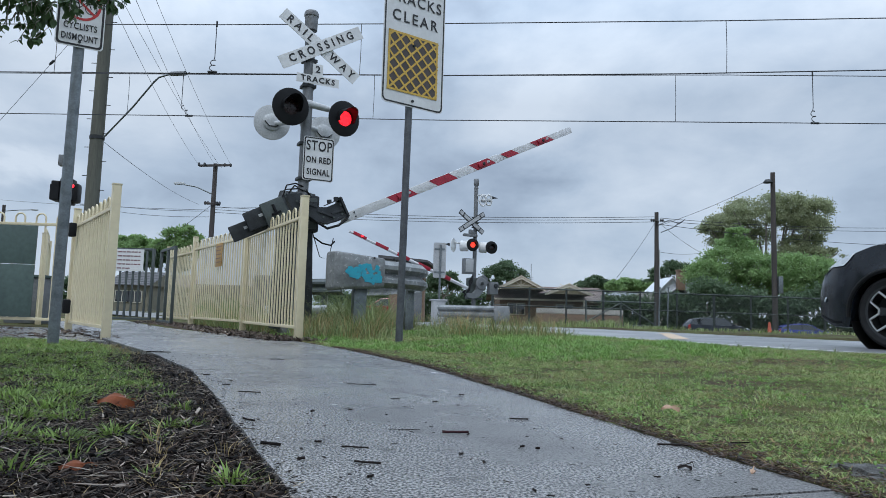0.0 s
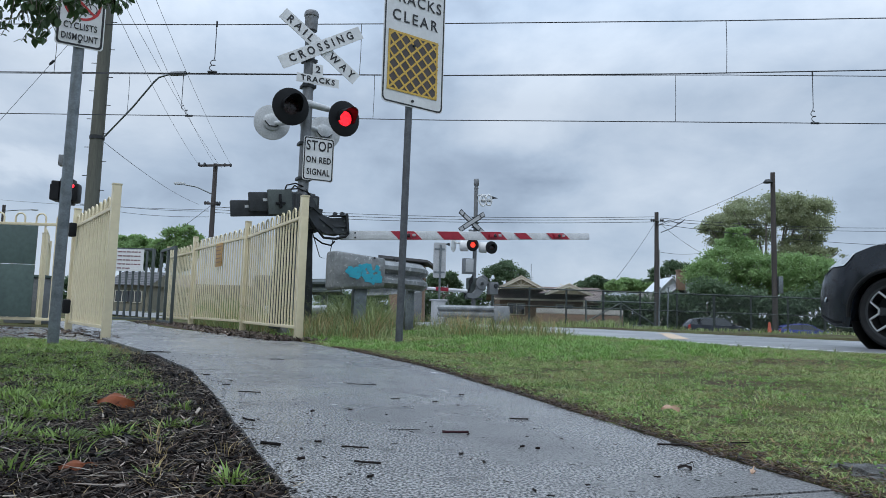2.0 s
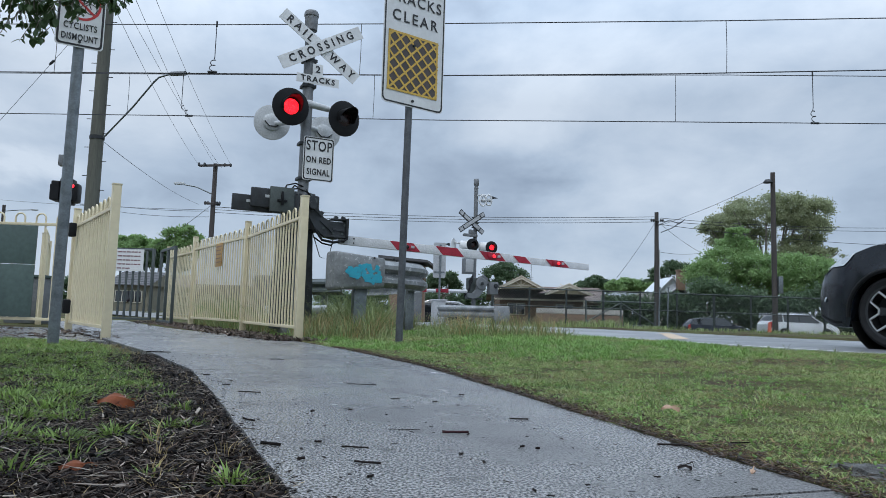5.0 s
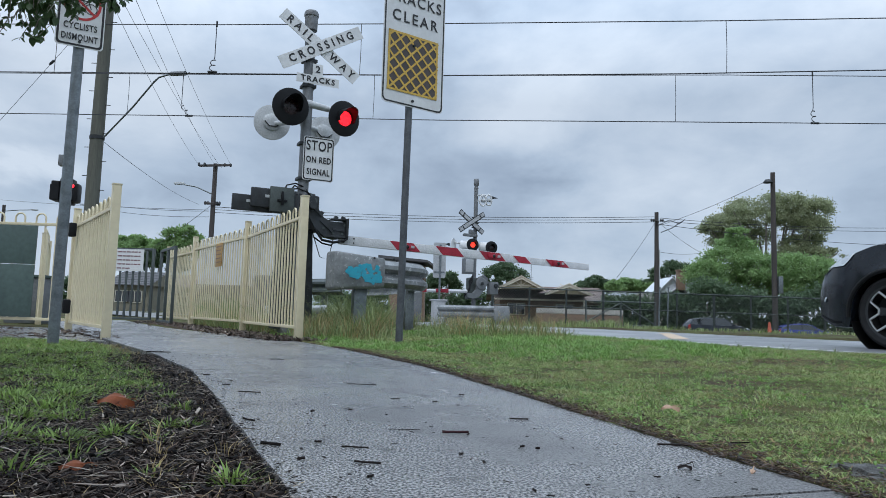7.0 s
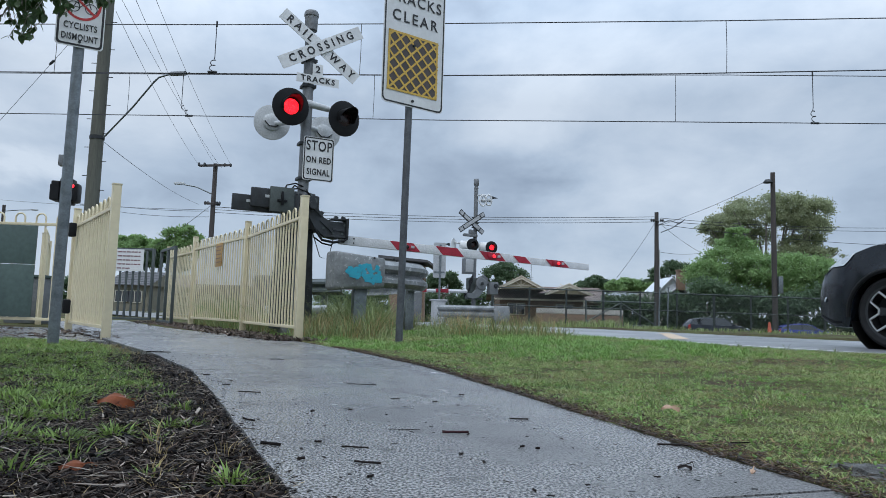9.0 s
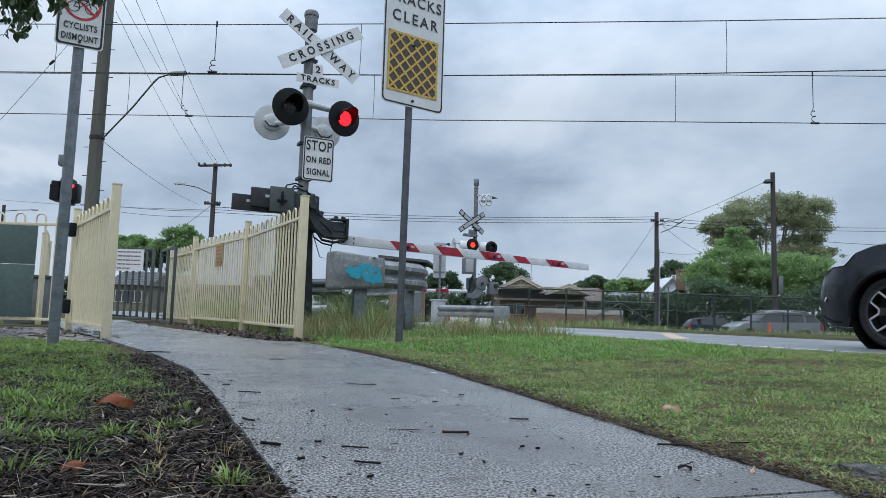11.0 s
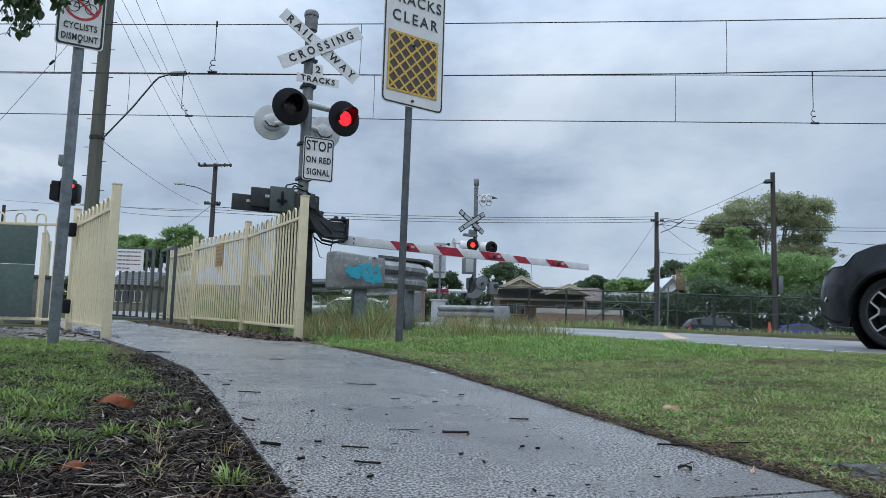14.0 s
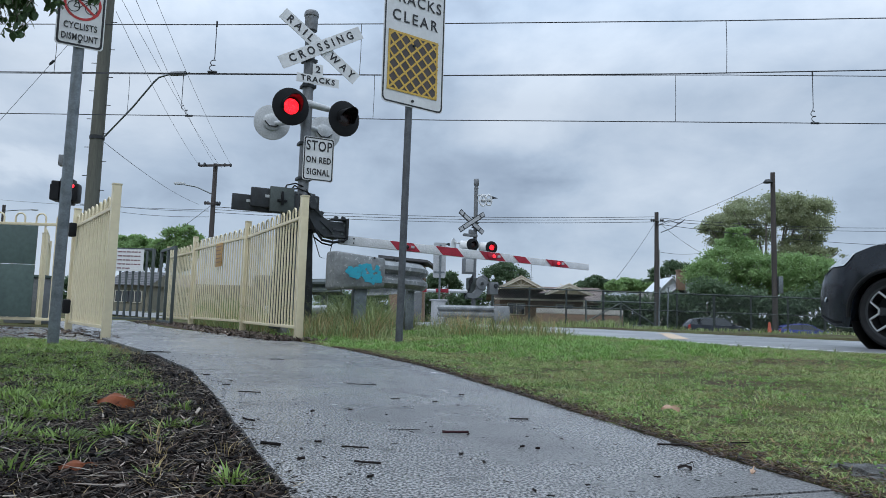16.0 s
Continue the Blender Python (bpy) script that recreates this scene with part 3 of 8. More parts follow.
def build_grass():
    rng = np.random.default_rng(5)

    def lawn(n, near, far, power=1.0):
        y = near + (far - near) * rng.random(n) ** power
        qmax = 5.36
        x = edge_x(PATH_RIGHT, y) + 0.02 + (rng.random(n)) * ((qmax - y * VY) / VX - edge_x(PATH_RIGHT, y))
        keep = (across(x, y) < 5.36) & (x < y * 0.78 + 0.5) & ~on_path(x, y, 0.0)
        # bare round the pit cover
        keep &= ((x - 1.0) / 0.21) ** 2 + ((y - 1.43) / 0.12) ** 2 > 0.8 + 0.5 * rng.random(n)
        return x[keep], y[keep]

    def worn(x, y):
        """Bare or trodden places in the lawn, 1 where nothing grows."""
        w = np.zeros(len(x))
        for cx, cy, rx, ry in ((1.10, 3.52, 0.26, 0.20), (1.38, 3.20, 0.20, 0.10), (1.30, 2.48, 0.13, 0.09), (2.3, 4.3, 0.5, 0.25), (0.72, 3.95, 0.22, 0.12)):
            w = np.maximum(w, 1 - smooth01(0.5, 1.3, np.hypot((x - cx) / rx, (y - cy) / ry) + 0.5 * patchy(x, y, 14.0, 41.0)))
        return w

    def grown(x, y, bare):
        edge = x - edge_x(PATH_RIGHT, y)
        rim = 0.07 + 0.10 * np.clip(patchy(x * 0.2, y, 2.3, 51.0) + 0.35, 0, 1)
        return (rng.random(len(x)) < smooth01(0.0, 1.0, edge / rim) + 0.06) & (rng.random(len(x)) > bare)

    # matted short blades under everything
    x, y = lawn(270000, 1.0, 9.0, 1.5)
    bare = worn(x, y)
    clump = patchy(x, y, 7.0, 31.0) + 0.6 * patchy(x, y, 19.0, 33.0)
    m = patchy(x, y, 1.1) + 0.5 * patchy(x, y, 4.0, 3.0)
    k = grown(x, y, bare) & (m > -0.18 - 0.3 * rng.random(len(x))) & (clump > -0.14 - 0.30 * rng.random(len(x)))
    blades("lawn_grass", x[k], y[k], 0.0125 * np.clip(0.95 + 1.3 * clump[k], 0.5, 1.9), 0.0036, 2.2, GRASS, "short matted wet green lawn grass on the verge", rng)
    x, y = lawn(80000, 1.0, 3.4, 1.2)
    k = grown(x, y, worn(x, y)) & (patchy(x, y, 2.3, 21.0) + 0.6 * patchy(x, y, 11.0, 23.0) > -0.05)
    blades("fine_lawn_grass", x[k], y[k], 0.011, 0.0022, 2.2, GRASS_LUSH, "fine short green grass under the longer blades", rng)
    x, y = lawn(64000, 1.0, 9.0, 1.3)
    k = (patchy(x, y, 1.6, 7.0) + 0.5 * patchy(x, y, 8.0, 17.0) > 0.02)
    blades("dry_lawn_grass", x[k], y[k], 0.015, 0.0030, 2.2, GRASS_DRY, "dead straw-coloured grass in the lawn", rng)
    # clumps of longer blades that lean outwards
    cx, cy = lawn(9500, 1.0, 8.6, 1.45)
    k = grown(cx, cy, worn(cx, cy)) & (patchy(cx, cy, 2.6, 61.0) > -0.22)
    tussocks("lawn_clumps", cx[k], cy[k], 22, 0.012 + 0.020 * rng.random(k.sum()), 0.016 + 0.020 * np.clip(patchy(cx[k], cy[k], 2.7, 63.0), -0.5, 1), 0.0030, 1.7, GRASS, "low clumps of olive green lawn grass", rng)
    cx, cy = lawn(1900, 1.0, 7.5, 1.25)
    k = grown(cx, cy, worn(cx, cy)) & (patchy(cx, cy, 1.9, 9.0) > 0.02)
    tussocks("lush_grass_clumps", cx[k], cy[k], 24, 0.018, 0.018, 0.0042, 1.6, GRASS_LUSH, "brighter green broad grass clumps in the lawn", rng)
    cx, cy = lawn(150, 1.3, 6.0, 1.1)
    tussocks("lawn_tufts", cx, cy, 14, 0.008, 0.052, 0.0030, 0.8, WEEDS, "taller loose seeding tufts in the lawn", rng)
    # verge that runs on behind the posts towards the crossing
    y = rng.uniform(6.5, 20, 60000)
    x = rng.uniform(-3.5, 9, 60000)
    q = across(x, y)
    k = (x > edge_x(PATH_RIGHT, y) + 0.35) & (q < 5.4) & (y > 7.0 + 0.0 * x)
    blades("verge_grass", x[k], y[k], 0.034, 0.007, 1.2, GRASS, "green verge grass below the guard rail", rng)
    # brighter grass round the sign post and along the verge
    cx, cy = rng.uniform(-2.2, 2.4, 2600), rng.uniform(4.6, 9.2, 2600)
    k = (cx > edge_x(PATH_RIGHT, cy) + 0.12) & (across(cx, cy) < 5.3) & (patchy(cx, cy, 0.9, 81.0) > -0.12)
    tussocks("verge_clumps", cx[k], cy[k], 22, 0.030, 0.036, 0.0065, 1.4, GRASS_LUSH, "fresh green grass clumps on the verge", rng)
    # tall weeds round the guard rail and the boom machine
    y = rng.uniform(7.6, 15.5, 38000)
    x = rng.uniform(-5.0, 2.2, 38000)
    q = across(x, y)
    m = patchy(x, y, 1.3, 4.0)
    k = (q > 1.7) & (q < 4.9) & (m > -0.16) & (x > -1.5 - (y - 7.19) * 0.60 + 0.16)
    blades("tall_weeds", x[k], y[k], (0.10 + 0.42 * np.clip(m[k] + 0.05, 0, 0.45)) * np.where(x[k] < -0.75, 2.1, 0.85), 0.0062, 1.15, WEEDS, "tall green and straw weeds under the guard rail", rng, "weeds")
    k2 = k & ((m > 0.12) | (x < -0.75))
    blades("seeding_weeds", x[k2][::2] + 0.03, y[k2][::2], 0.30, 0.0045, 0.7, GRASS_DRY, "tall seeding grass stalks", rng, "weeds")
    # rough grass over the tracks, to the chain-link fence
    y = rng.uniform(16.5, 33, 42000)
    x = rng.uniform(-6, 24, 42000)
    q = across(x, y)
    k = ((q > 13.4) | (q < 5.2)) & ((x < 0.33 * y) | (rng.random(42000) < 0.15))
    blades("rough_grass", x[k], y[k], 0.11 + 0.16 * (x[k] < 5.5), 0.024, 0.7, WEEDS, "rough green and yellow grass beyond the tracks", rng)
    # left bed: thick grass towards the back, tufts among the mulch in front
    y = 1.0 + 5.0 * rng.random(90000) ** 1.1
    x = edge_x(PATH_LEFT, y) - 0.01 - rng.random(90000) * 3.4
    d = edge_x(PATH_LEFT, y) - x
    m = patchy(x, y, 1.5, 11.0) + 0.45 * patchy(x, y, 5.0, 2.0)
    dense = smooth01(0.06, 0.45, d) * smooth01(2.1, 3.0, y) + 1.0 * smooth01(0.26, 0.55, d) * smooth01(1.10, 1.6, y) * smooth01(-0.12, 0.15, m)
    clear = (x - -0.984) ** 2 + ((y - 2.094) * 0.55) ** 2 > 0.075 ** 2
    dense = dense * smooth01(-0.30, 0.02, patchy(x, y, 6.0, 71.0) + 0.5 * patchy(x, y, 15.0, 73.0))
    k = clear & (rng.random(len(x)) < dense * 0.9) & (x > -0.85 * y - 0.6) & ~on_apron(x, y)
    blades("bed_grass", x[k][::2], y[k][::2], 0.026, 0.0045, 1.6, GRASS_BED, "short bright green wet grass in the mulch bed", rng)
    c = np.flatnonzero(clear & (rng.random(len(x)) < dense * 0.9) & (x > -0.85 * y - 0.6) & ~on_apron(x, y) & (m > -0.30))[::11]
    tussocks("bed_grass_clumps", x[c], y[c], 18, 0.016 + 0.020 * rng.random(len(c)), np.where(y[c] < 2.3, 0.040, 0.030), 0.0050, 1.45, GRASS_BED, "clumps of bright green broad-bladed grass in the bed", rng)
    k = (rng.random(len(x)) < 0.05 + 0.12 * (m > 0.2)) & (x > -0.85 * y - 0.6) & ~on_apron(x, y)
    blades("bed_dry_grass", x[k], y[k], 0.030, 0.0032, 1.9, GRASS_DRY, "dry grass stems lying in the mulch bed", rng)
    # single tufts that stand in the mulch: place, number of blades, spread, height
    spots = ((-1.43, 2.34, 70, 0.050, 0.085), (-1.14, 1.93, 90, 0.055, 0.080), (-0.90, 1.67, 110, 0.050, 0.068), (-0.82, 1.76, 70, 0.036, 0.062), (-0.677, 1.69, 24, 0.018, 0.050), (-0.715, 1.85, 22, 0.018, 0.045),
             (-0.662, 1.86, 26, 0.020, 0.040), (-0.80, 2.17, 40, 0.030, 0.046), (-0.84, 1.38, 44, 0.040, 0.060), (-0.552, 1.35, 16, 0.016, 0.055), (-0.366, 1.265, 40, 0.026, 0.046), (-1.29, 2.43, 60, 0.050, 0.070),
             (-1.044, 1.69, 70, 0.050, 0.075), (-1.20, 2.15, 60, 0.050, 0.060), (-0.95, 2.45, 40, 0.040, 0.045), (-1.0, 1.52, 40, 0.040, 0.060))
    tussocks("grass_tufts", [p[0] for p in spots], [p[1] for p in spots], [int(p[2] * 1.7) for p in spots], np.array([p[3] for p in spots]) * 0.75, np.array([p[4] for p in spots]) * 0.70, 0.0052, 1.5, GRASS_BED, "separate green grass tufts standing in bark mulch", rng)
    tussocks("dry_tufts", [-0.677, -0.552, -0.60, -0.46], [1.68, 1.36, 1.50, 1.52], 12, 0.016, 0.050, 0.0030, 1.1, GRASS_DRY, "straw-coloured dying grass tufts in the mulch", rng)


def chips(name, x, y, length, width, mat, label, rng, rise=0.012, flat=0.25):
    """Loose flat pieces lying on the ground at all angles, as one mesh."""
    n = len(x)
    z = np.where(on_path(x, y), 0.002, np.where(on_apron(x, y), -0.010, ground_z(x, y))) + rng.uniform(0.001, rise, n)
    L, W = length * rng.uniform(0.4, 1.5, n) / 2, width * rng.uniform(0.5, 1.4, n) / 2
    a = rng.uniform(0, 2 * np.pi, n)
    ux = np.stack([np.cos(a), np.sin(a), rng.normal(0, flat, n)], -1)
    uy = np.stack([-np.sin(a), np.cos(a), rng.normal(0, flat * 1.2, n)], -1)
    c = np.stack([x, y, z], -1)
    up = np.array([0, 0, 1.0])
    T = (W * 0.35)[:, None] * up
    corners = [c - ux * L[:, None] - uy * W[:, None] * 0.5, c + ux * L[:, None] * 0.8 - uy * W[:, None], c + ux * L[:, None] + uy * W[:, None] * 0.4, c - ux * L[:, None] * 0.7 + uy * W[:, None]]
    p = np.stack(corners + [q + T for q in corners], 1)
    k = (np.arange(n) * 8)[:, None]
    faces = np.concatenate([k + f for f in ([4, 5, 6, 7], [0, 1, 5, 4], [1, 2, 6, 5], [2, 3, 7, 6], [3, 0, 4, 7])])
    return tagged(new(name, arrays_mesh(name, p.reshape(-1, 3), faces, mat)), label, "mulch", kind="stuff")


def build_mulch():
    rng = np.random.default_rng(8)
    y = 0.9 + 3.6 * rng.random(64000) ** 1.6
    x = edge_x(PATH_LEFT, y) - 0.005 - rng.random(64000) ** 1.1 * 1.4
    k = (x > -0.85 * y - 0.5) & (edge_x(PATH_LEFT, y) - x < (0.16 + 1.4 * (1 - smooth01(1.6, 2.7, y))) * rng.uniform(0.4, 1.3, len(x)) + 3.0 * (rng.random(len(x)) < 0.22))
    x, y = x[k], y[k]
    chips("bark_mulch", x, y, 0.016, 0.0048, MULCH, "dark wet bark mulch beside the path", rng, 0.014, 0.40)
    s = rng.random(len(x)) < 0.10
    chips("coarse_mulch", x[s], y[s], 0.036, 0.0085, MULCH, "larger dark wet pieces of bark", rng, 0.016, 0.28)
    s = rng.random(len(x)) < 0.085
    chips("pale_mulch", x[s] + 0.01, y[s], 0.050, 0.0024, MULCH_PALE, "bleached bark strips and twigs in the mulch", rng, 0.022, 0.16)
    s = rng.random(len(x)) < 0.012
    chips("pale_leaf_scraps", x[s] - 0.02, y[s], 0.026, 0.0070, MULCH_PALE, "pale leaf scraps lying in the mulch", rng, 0.020, 0.35)
    s = rng.random(len(x)) < 0.30
    chips("brown_litter", x[s] - 0.01, y[s], 0.030, 0.0034, LITTER, "brown leaf scraps and straw in the mulch", rng, 0.020, 0.30)
    # leaf litter along the foot of the fence
    y = rng.uniform(7.0, 14, 5000)
    x = -1.5 - (y - 7.19) * 0.63 + rng.normal(-0.12, 0.16, 5000)
    chips("leaf_litter", x, y, 0.05, 0.022, LITTER, "dark wet leaf litter under the fence", rng, 0.018, 0.45)
    chips("pale_leaf_litter", x[::9] + 0.02, y[::9], 0.05, 0.018, MULCH_PALE, "pale dead leaves under the fence", rng, 0.02, 0.4)
    # dark litter on the paving by the fence
    y = rng.uniform(6.0, 9.0, 1500)
    x = rng.uniform(-7.5, -2.9, 1500)
    k = (x < edge_x(PATH_LEFT, y) + 0.25) & (patchy(x, y, 1.8, 5.0) > -0.05)
    chips("paving_litter", x[k], y[k], 0.06, 0.02, LITTER, "wet leaf litter on the paving by the fence", rng, 0.012, 0.2)
    # crumbs strewn over the path
    y = 1.1 + 5.5 * rng.random(460) ** 1.3
    x = edge_x(PATH_LEFT, y) + rng.random(460) ** 2.3 * (edge_x(PATH_RIGHT, y) - edge_x(PATH_LEFT, y))
    chips("path_crumbs", x, y, 0.010, 0.006, MULCH, "small wet bark crumbs strewn on the path", rng, 0.003, 0.1)
    # bare margin of the lawn
    y = 1.0 + 5.0 * rng.random(5200)
    x = edge_x(PATH_RIGHT, y) + np.abs(rng.normal(0, 0.075, 5200)) - 0.010
    chips("lawn_edge_litter", x, y, 0.024, 0.005, LITTER, "dark thatch and litter along the lawn edge", rng, 0.006, 0.2)
    s = rng.random(len(x)) < 0.3
    chips("lawn_edge_straw", x[s] + 0.02, y[s], 0.045, 0.003, THATCH, "brown straw along the lawn edge", rng, 0.010, 0.2)
    # thatch and small flat weeds through the lawn
    y = 1.0 + 7.0 * rng.random(34000) ** 1.4
    x = edge_x(PATH_RIGHT, y) + 0.02 + rng.random(34000) * ((5.3 - y * VY) / VX - edge_x(PATH_RIGHT, y))
    k = (x < y * 0.78 + 0.5)
    x, y = x[k], y[k]
    m = patchy(x, y, 1.4, 13.0)
    s = (m > 0.0) & (rng.random(len(x)) < 0.8)
    chips("lawn_thatch", x[s], y[s], 0.030, 0.0028, THATCH, "brown dead thatch lying in the lawn", rng, 0.014, 0.2)
    s = (m < 0.10) & (rng.random(len(x)) < 0.8)
    chips("lawn_weeds", x[s], y[s], 0.010, 0.0058, GRASS_LUSH, "small flat green weeds in the lawn", rng, 0.018, 0.45)
    bed = Geo()
    ys = np.linspace(0.2, 4.2, 50)
    for yy in ys:
        e = float(edge_x(PATH_LEFT, yy))
        for d in (0.0, 0.12, 0.3, 0.5, 0.75 + 0.1 * math.sin(yy * 7)):
            w = d * (1.0 if yy < 1.8 else max(0.20, 1 - (yy - 1.8) * 0.75))
            bed.v.append((e - w, yy, float(ground_z(e - w - 0.001, yy)) + 0.006))
    bed.f = [(i * 5 + j, i * 5 + j + 1, i * 5 + j + 6, i * 5 + j + 5) for i in range(49) for j in range(4)]
    tagged(new("mulch_bed", bed.mesh("mulch_bed", DARK_EARTH, True)), "dark wet earth under the bark mulch", "garden bed", kind="structure")


build_ground()
build_path()
build_road()
build_grass()
build_mulch()


# ---- masts, signs and barriers ----
def bolt(g, x, y, z, r=0.012):
    g.tube([(x, y + 0.004, z), (x, y - 0.008, z)], r, 6)


def flash_lamp(parent, a, y, z, turn, tilt, r, glow, hood_len=0.24, back=True):
    """A round black target with a hooded lens; returns the bulb, which slides out to the lens when it shines."""
    m = pose(a, y, z, tilt, 0, turn)
    g = Geo().lathe([(0.02, 0.0), (r - 0.012, 0.0), (r, 0.008), (r, 0.022), (r - 0.02, 0.028), (0.02, 0.028)], 36, pose(0, 0.028, 0, 90))
    target = part("target_board", g, BLACK, parent, "round matt black target board", m)
    part("housing", Geo().lathe([(0.03, 0), (0.125, 0), (0.125, 0.10), (0.09, 0.16), (0.03, 0.17)], 20, pose(0, 0.028, 0, -90)), LAMP_BACK if back else BLACK, target)
    lens_r = r * 0.43
    part("lens", Geo().lathe([(0.005, 0.012), (lens_r * 0.6, 0.009), (lens_r, 0.0), (lens_r, -0.01), (0.005, -0.01)], 24, pose(0, 0, 0, 90)), LENS_OFF, target)
    hood = Geo()
    n = 20
    for radius in (lens_r + 0.016, lens_r + 0.022):
        vs, fs = [], []
        for k in range(n + 1):
            ang = radians(-25 + 230 * k / n)
            reach = hood_len * (0.35 + 0.65 * max(0.0, math.sin(ang)))
            vs += [(radius * math.cos(ang), 0.0, radius * math.sin(ang)), (radius * math.cos(ang), -reach, radius * math.sin(ang))]
        fs = [(2 * k, 2 * k + 1, 2 * k + 3, 2 * k + 2) for k in range(n)]
        hood.add(vs, fs)
    part("hood", hood, BLACK, target)
    bulb = part("bulb", Geo().lathe([(0.004, 0.020), (lens_r * 0.55, 0.015), (lens_r * 0.97, 0.004), (lens_r * 0.97, -0.004), (0.004, -0.006)], 24, pose(0, 0, 0, 90)), glow, target, "glowing red lamp", pose(0, 0.06, 0))
    return bulb


def lamp_back(parent, a, y, z, turn, r):
    """A lamp that looks away: the pale back of its target and its housing."""
    m = pose(a, y, z, 0, 0, turn)
    target = part("target_board", Geo().lathe([(0.02, 0.0), (r - 0.01, 0.0), (r, 0.008), (r, 0.024), (r - 0.02, 0.03), (0.02, 0.03)], 32, pose(0, 0.03, 0, 90)), LAMP_BACK, parent, "pale grey back of a round target board", m)
    part("housing", Geo().lathe([(0.03, 0), (0.13, 0), (0.125, 0.02), (0.10, 0.035), (0.03, 0.04)], 18, pose(0, 0.0, 0, 90)), LAMP_BACK, target)
    part("latch", Geo().tube([(-0.11, -0.045, 0.0), (-0.04, -0.045, -0.07), (0.06, -0.045, -0.07), (0.12, -0.045, -0.02)], 0.009, 6), DARK_STEEL, target)


def blade_sign(parent, cx, cz, length, width, turn, y, words, size):
    board = part("crossbuck_blade", Geo().box((0, 0.004, 0), (length, 0.010, width), bev=0.003), SIGN_WHITE, parent, at=pose(cx, y, cz, 0, -turn, 0), smooth=False)
    for w, x in words:
        text_part(w, size, x, 0.0, -0.003, SIGN_BLACK, board, 0.92, bold=0.004, space=1.70)
    return board


def boom_parts(parent, pivot, direction, glow):
    """The barrier arm with its casting and weights, turning about its pivot; x runs along it."""
    m = pose(*pivot, 0, 0, 0 if direction > 0 else 180)
    arm = part("boom_arm", Geo().prism([(-0.22, 0.22), (-0.02, 0.20), (0.05, 0.04), (0.12, -0.06), (0.22, -0.10), (0.40, -0.10), (0.46, -0.04), (0.47, -0.06), (0.47, -0.30), (0.30, -0.33), (0.12, -0.30), (0.0, -0.20), (-0.10, -0.02), (-0.22, 0.0)], -0.11, 0.05),
               DARK_STEEL, parent, "dark grey casting that carries the boom", m, smooth=False)
    fl = Geo()
    fl.box((0.34, -0.06, -0.07), (0.22, 0.16, 0.012)).box((0.44, -0.06, -0.17), (0.03, 0.18, 0.24), bev=0.004).box((0.28, -0.10, -0.30), (0.30, 0.05, 0.03), bev=0.005)
    part("flange", fl, DARK_STEEL, arm, smooth=False)
    slope = math.degrees(math.atan2(-0.446 + 0.327, 4.55 - 0.376))
    beam_at = pose(0.40, -0.05, -0.328, 0, -slope, 0)
    beam = part("boom_beam", Geo().box((1.30, 0, 0), (2.70, 0.045, 0.125), bev=0.008).box((3.38, 0.004, -0.004), (1.56, 0.035, 0.105), bev=0.006), BOOM_WHITE, arm, "white reflective barrier boom", beam_at)
    for x0, x1, hgt in ((0.74, 1.10, 0.125), (1.45, 1.80, 0.125), (2.17, 2.52, 0.125), (2.76, 2.98, 0.105), (3.36, 3.70, 0.105)):
        sk = 0.06
        for yy in (-0.0245, 0.0235):
            zc = 0.0 if hgt > 0.11 else -0.004
            h = hgt / 2 - 0.004
            part("red_stripe", Geo().prism([(x0 - sk, zc + h), (x1 - sk, zc + h), (x1 + sk, zc - h), (x0 + sk, zc - h)], yy, yy + 0.001), BOOM_RED, arm, "red reflective stripe", beam_at, smooth=False)
    bulbs = []
    for x in (0.92, 2.34, 3.52):
        part("boom_lamp", Geo().box((x, -0.034, 0.0), (0.16, 0.022, 0.06), bev=0.006), BOOM_RED, arm, at=beam_at)
        part("reflector", Geo().box((x + 0.10, -0.030, 0.005), (0.075, 0.008, 0.035), bev=0.003), SIGN_BACK, arm, at=beam_at)
        part("boom_lamp_lens", Geo().lathe([(0.003, 0.010), (0.022, 0.007), (0.028, 0)], 14, pose(x + 0.02, -0.044, 0, 90)), LENS_OFF, arm, "small unlit boom lamp", beam_at)
        if x > 1:
            bulbs.append(part("boom_bulb", Geo().lathe([(0.003, 0.012), (0.022, 0.008), (0.028, 0), (0.003, -0.002)], 14, pose(x + 0.02, -0.046, 0, 90)), glow, arm, "small red boom lamp", beam_at))
    for x in (0.02, 0.16):
        for z in (-0.03, 0.03):
            bolts = Geo()
            bolt(bolts, x, -0.024, z, 0.012)
            part("bolt", bolts, DARK_STEEL, arm, at=beam_at)
    for x0, x1, z0, z1, y0, mt in ((-1.07, -0.30, -0.07, 0.13, -0.16, DARK_STEEL), (-0.86, -0.30, -0.02, 0.22, -0.24, DARK_STEEL), (-0.64, -0.34, -0.07, 0.245, -0.30, GREEN_STEEL)):
        w = part("counterweight", Geo().box(((x0 + x1) / 2, y0, (z0 + z1) / 2), (x1 - x0, 0.055, z1 - z0), bev=0.012), mt, arm, "flat steel counterweight plate")
        if mt is DARK_STEEL:
            # no opening is cut: a pale block is coloured like light coming through
            part("slot", Geo().box((x0 + 0.22, y0 - 0.029, (z0 + z1) / 2 + 0.02), (0.10, 0.004, 0.035), bev=0.001), LAMP_BACK, w, "pale inset that imitates light showing through the plate")
        else:
            part("clamp", Geo().box(((x0 + x1) / 2, y0 - 0.04, 0.10), (0.03, 0.03, 0.17), bev=0.004).box(((x0 + x1) / 2, y0 - 0.04, 0.07), (0.12, 0.03, 0.03), bev=0.004), BLACK, w)
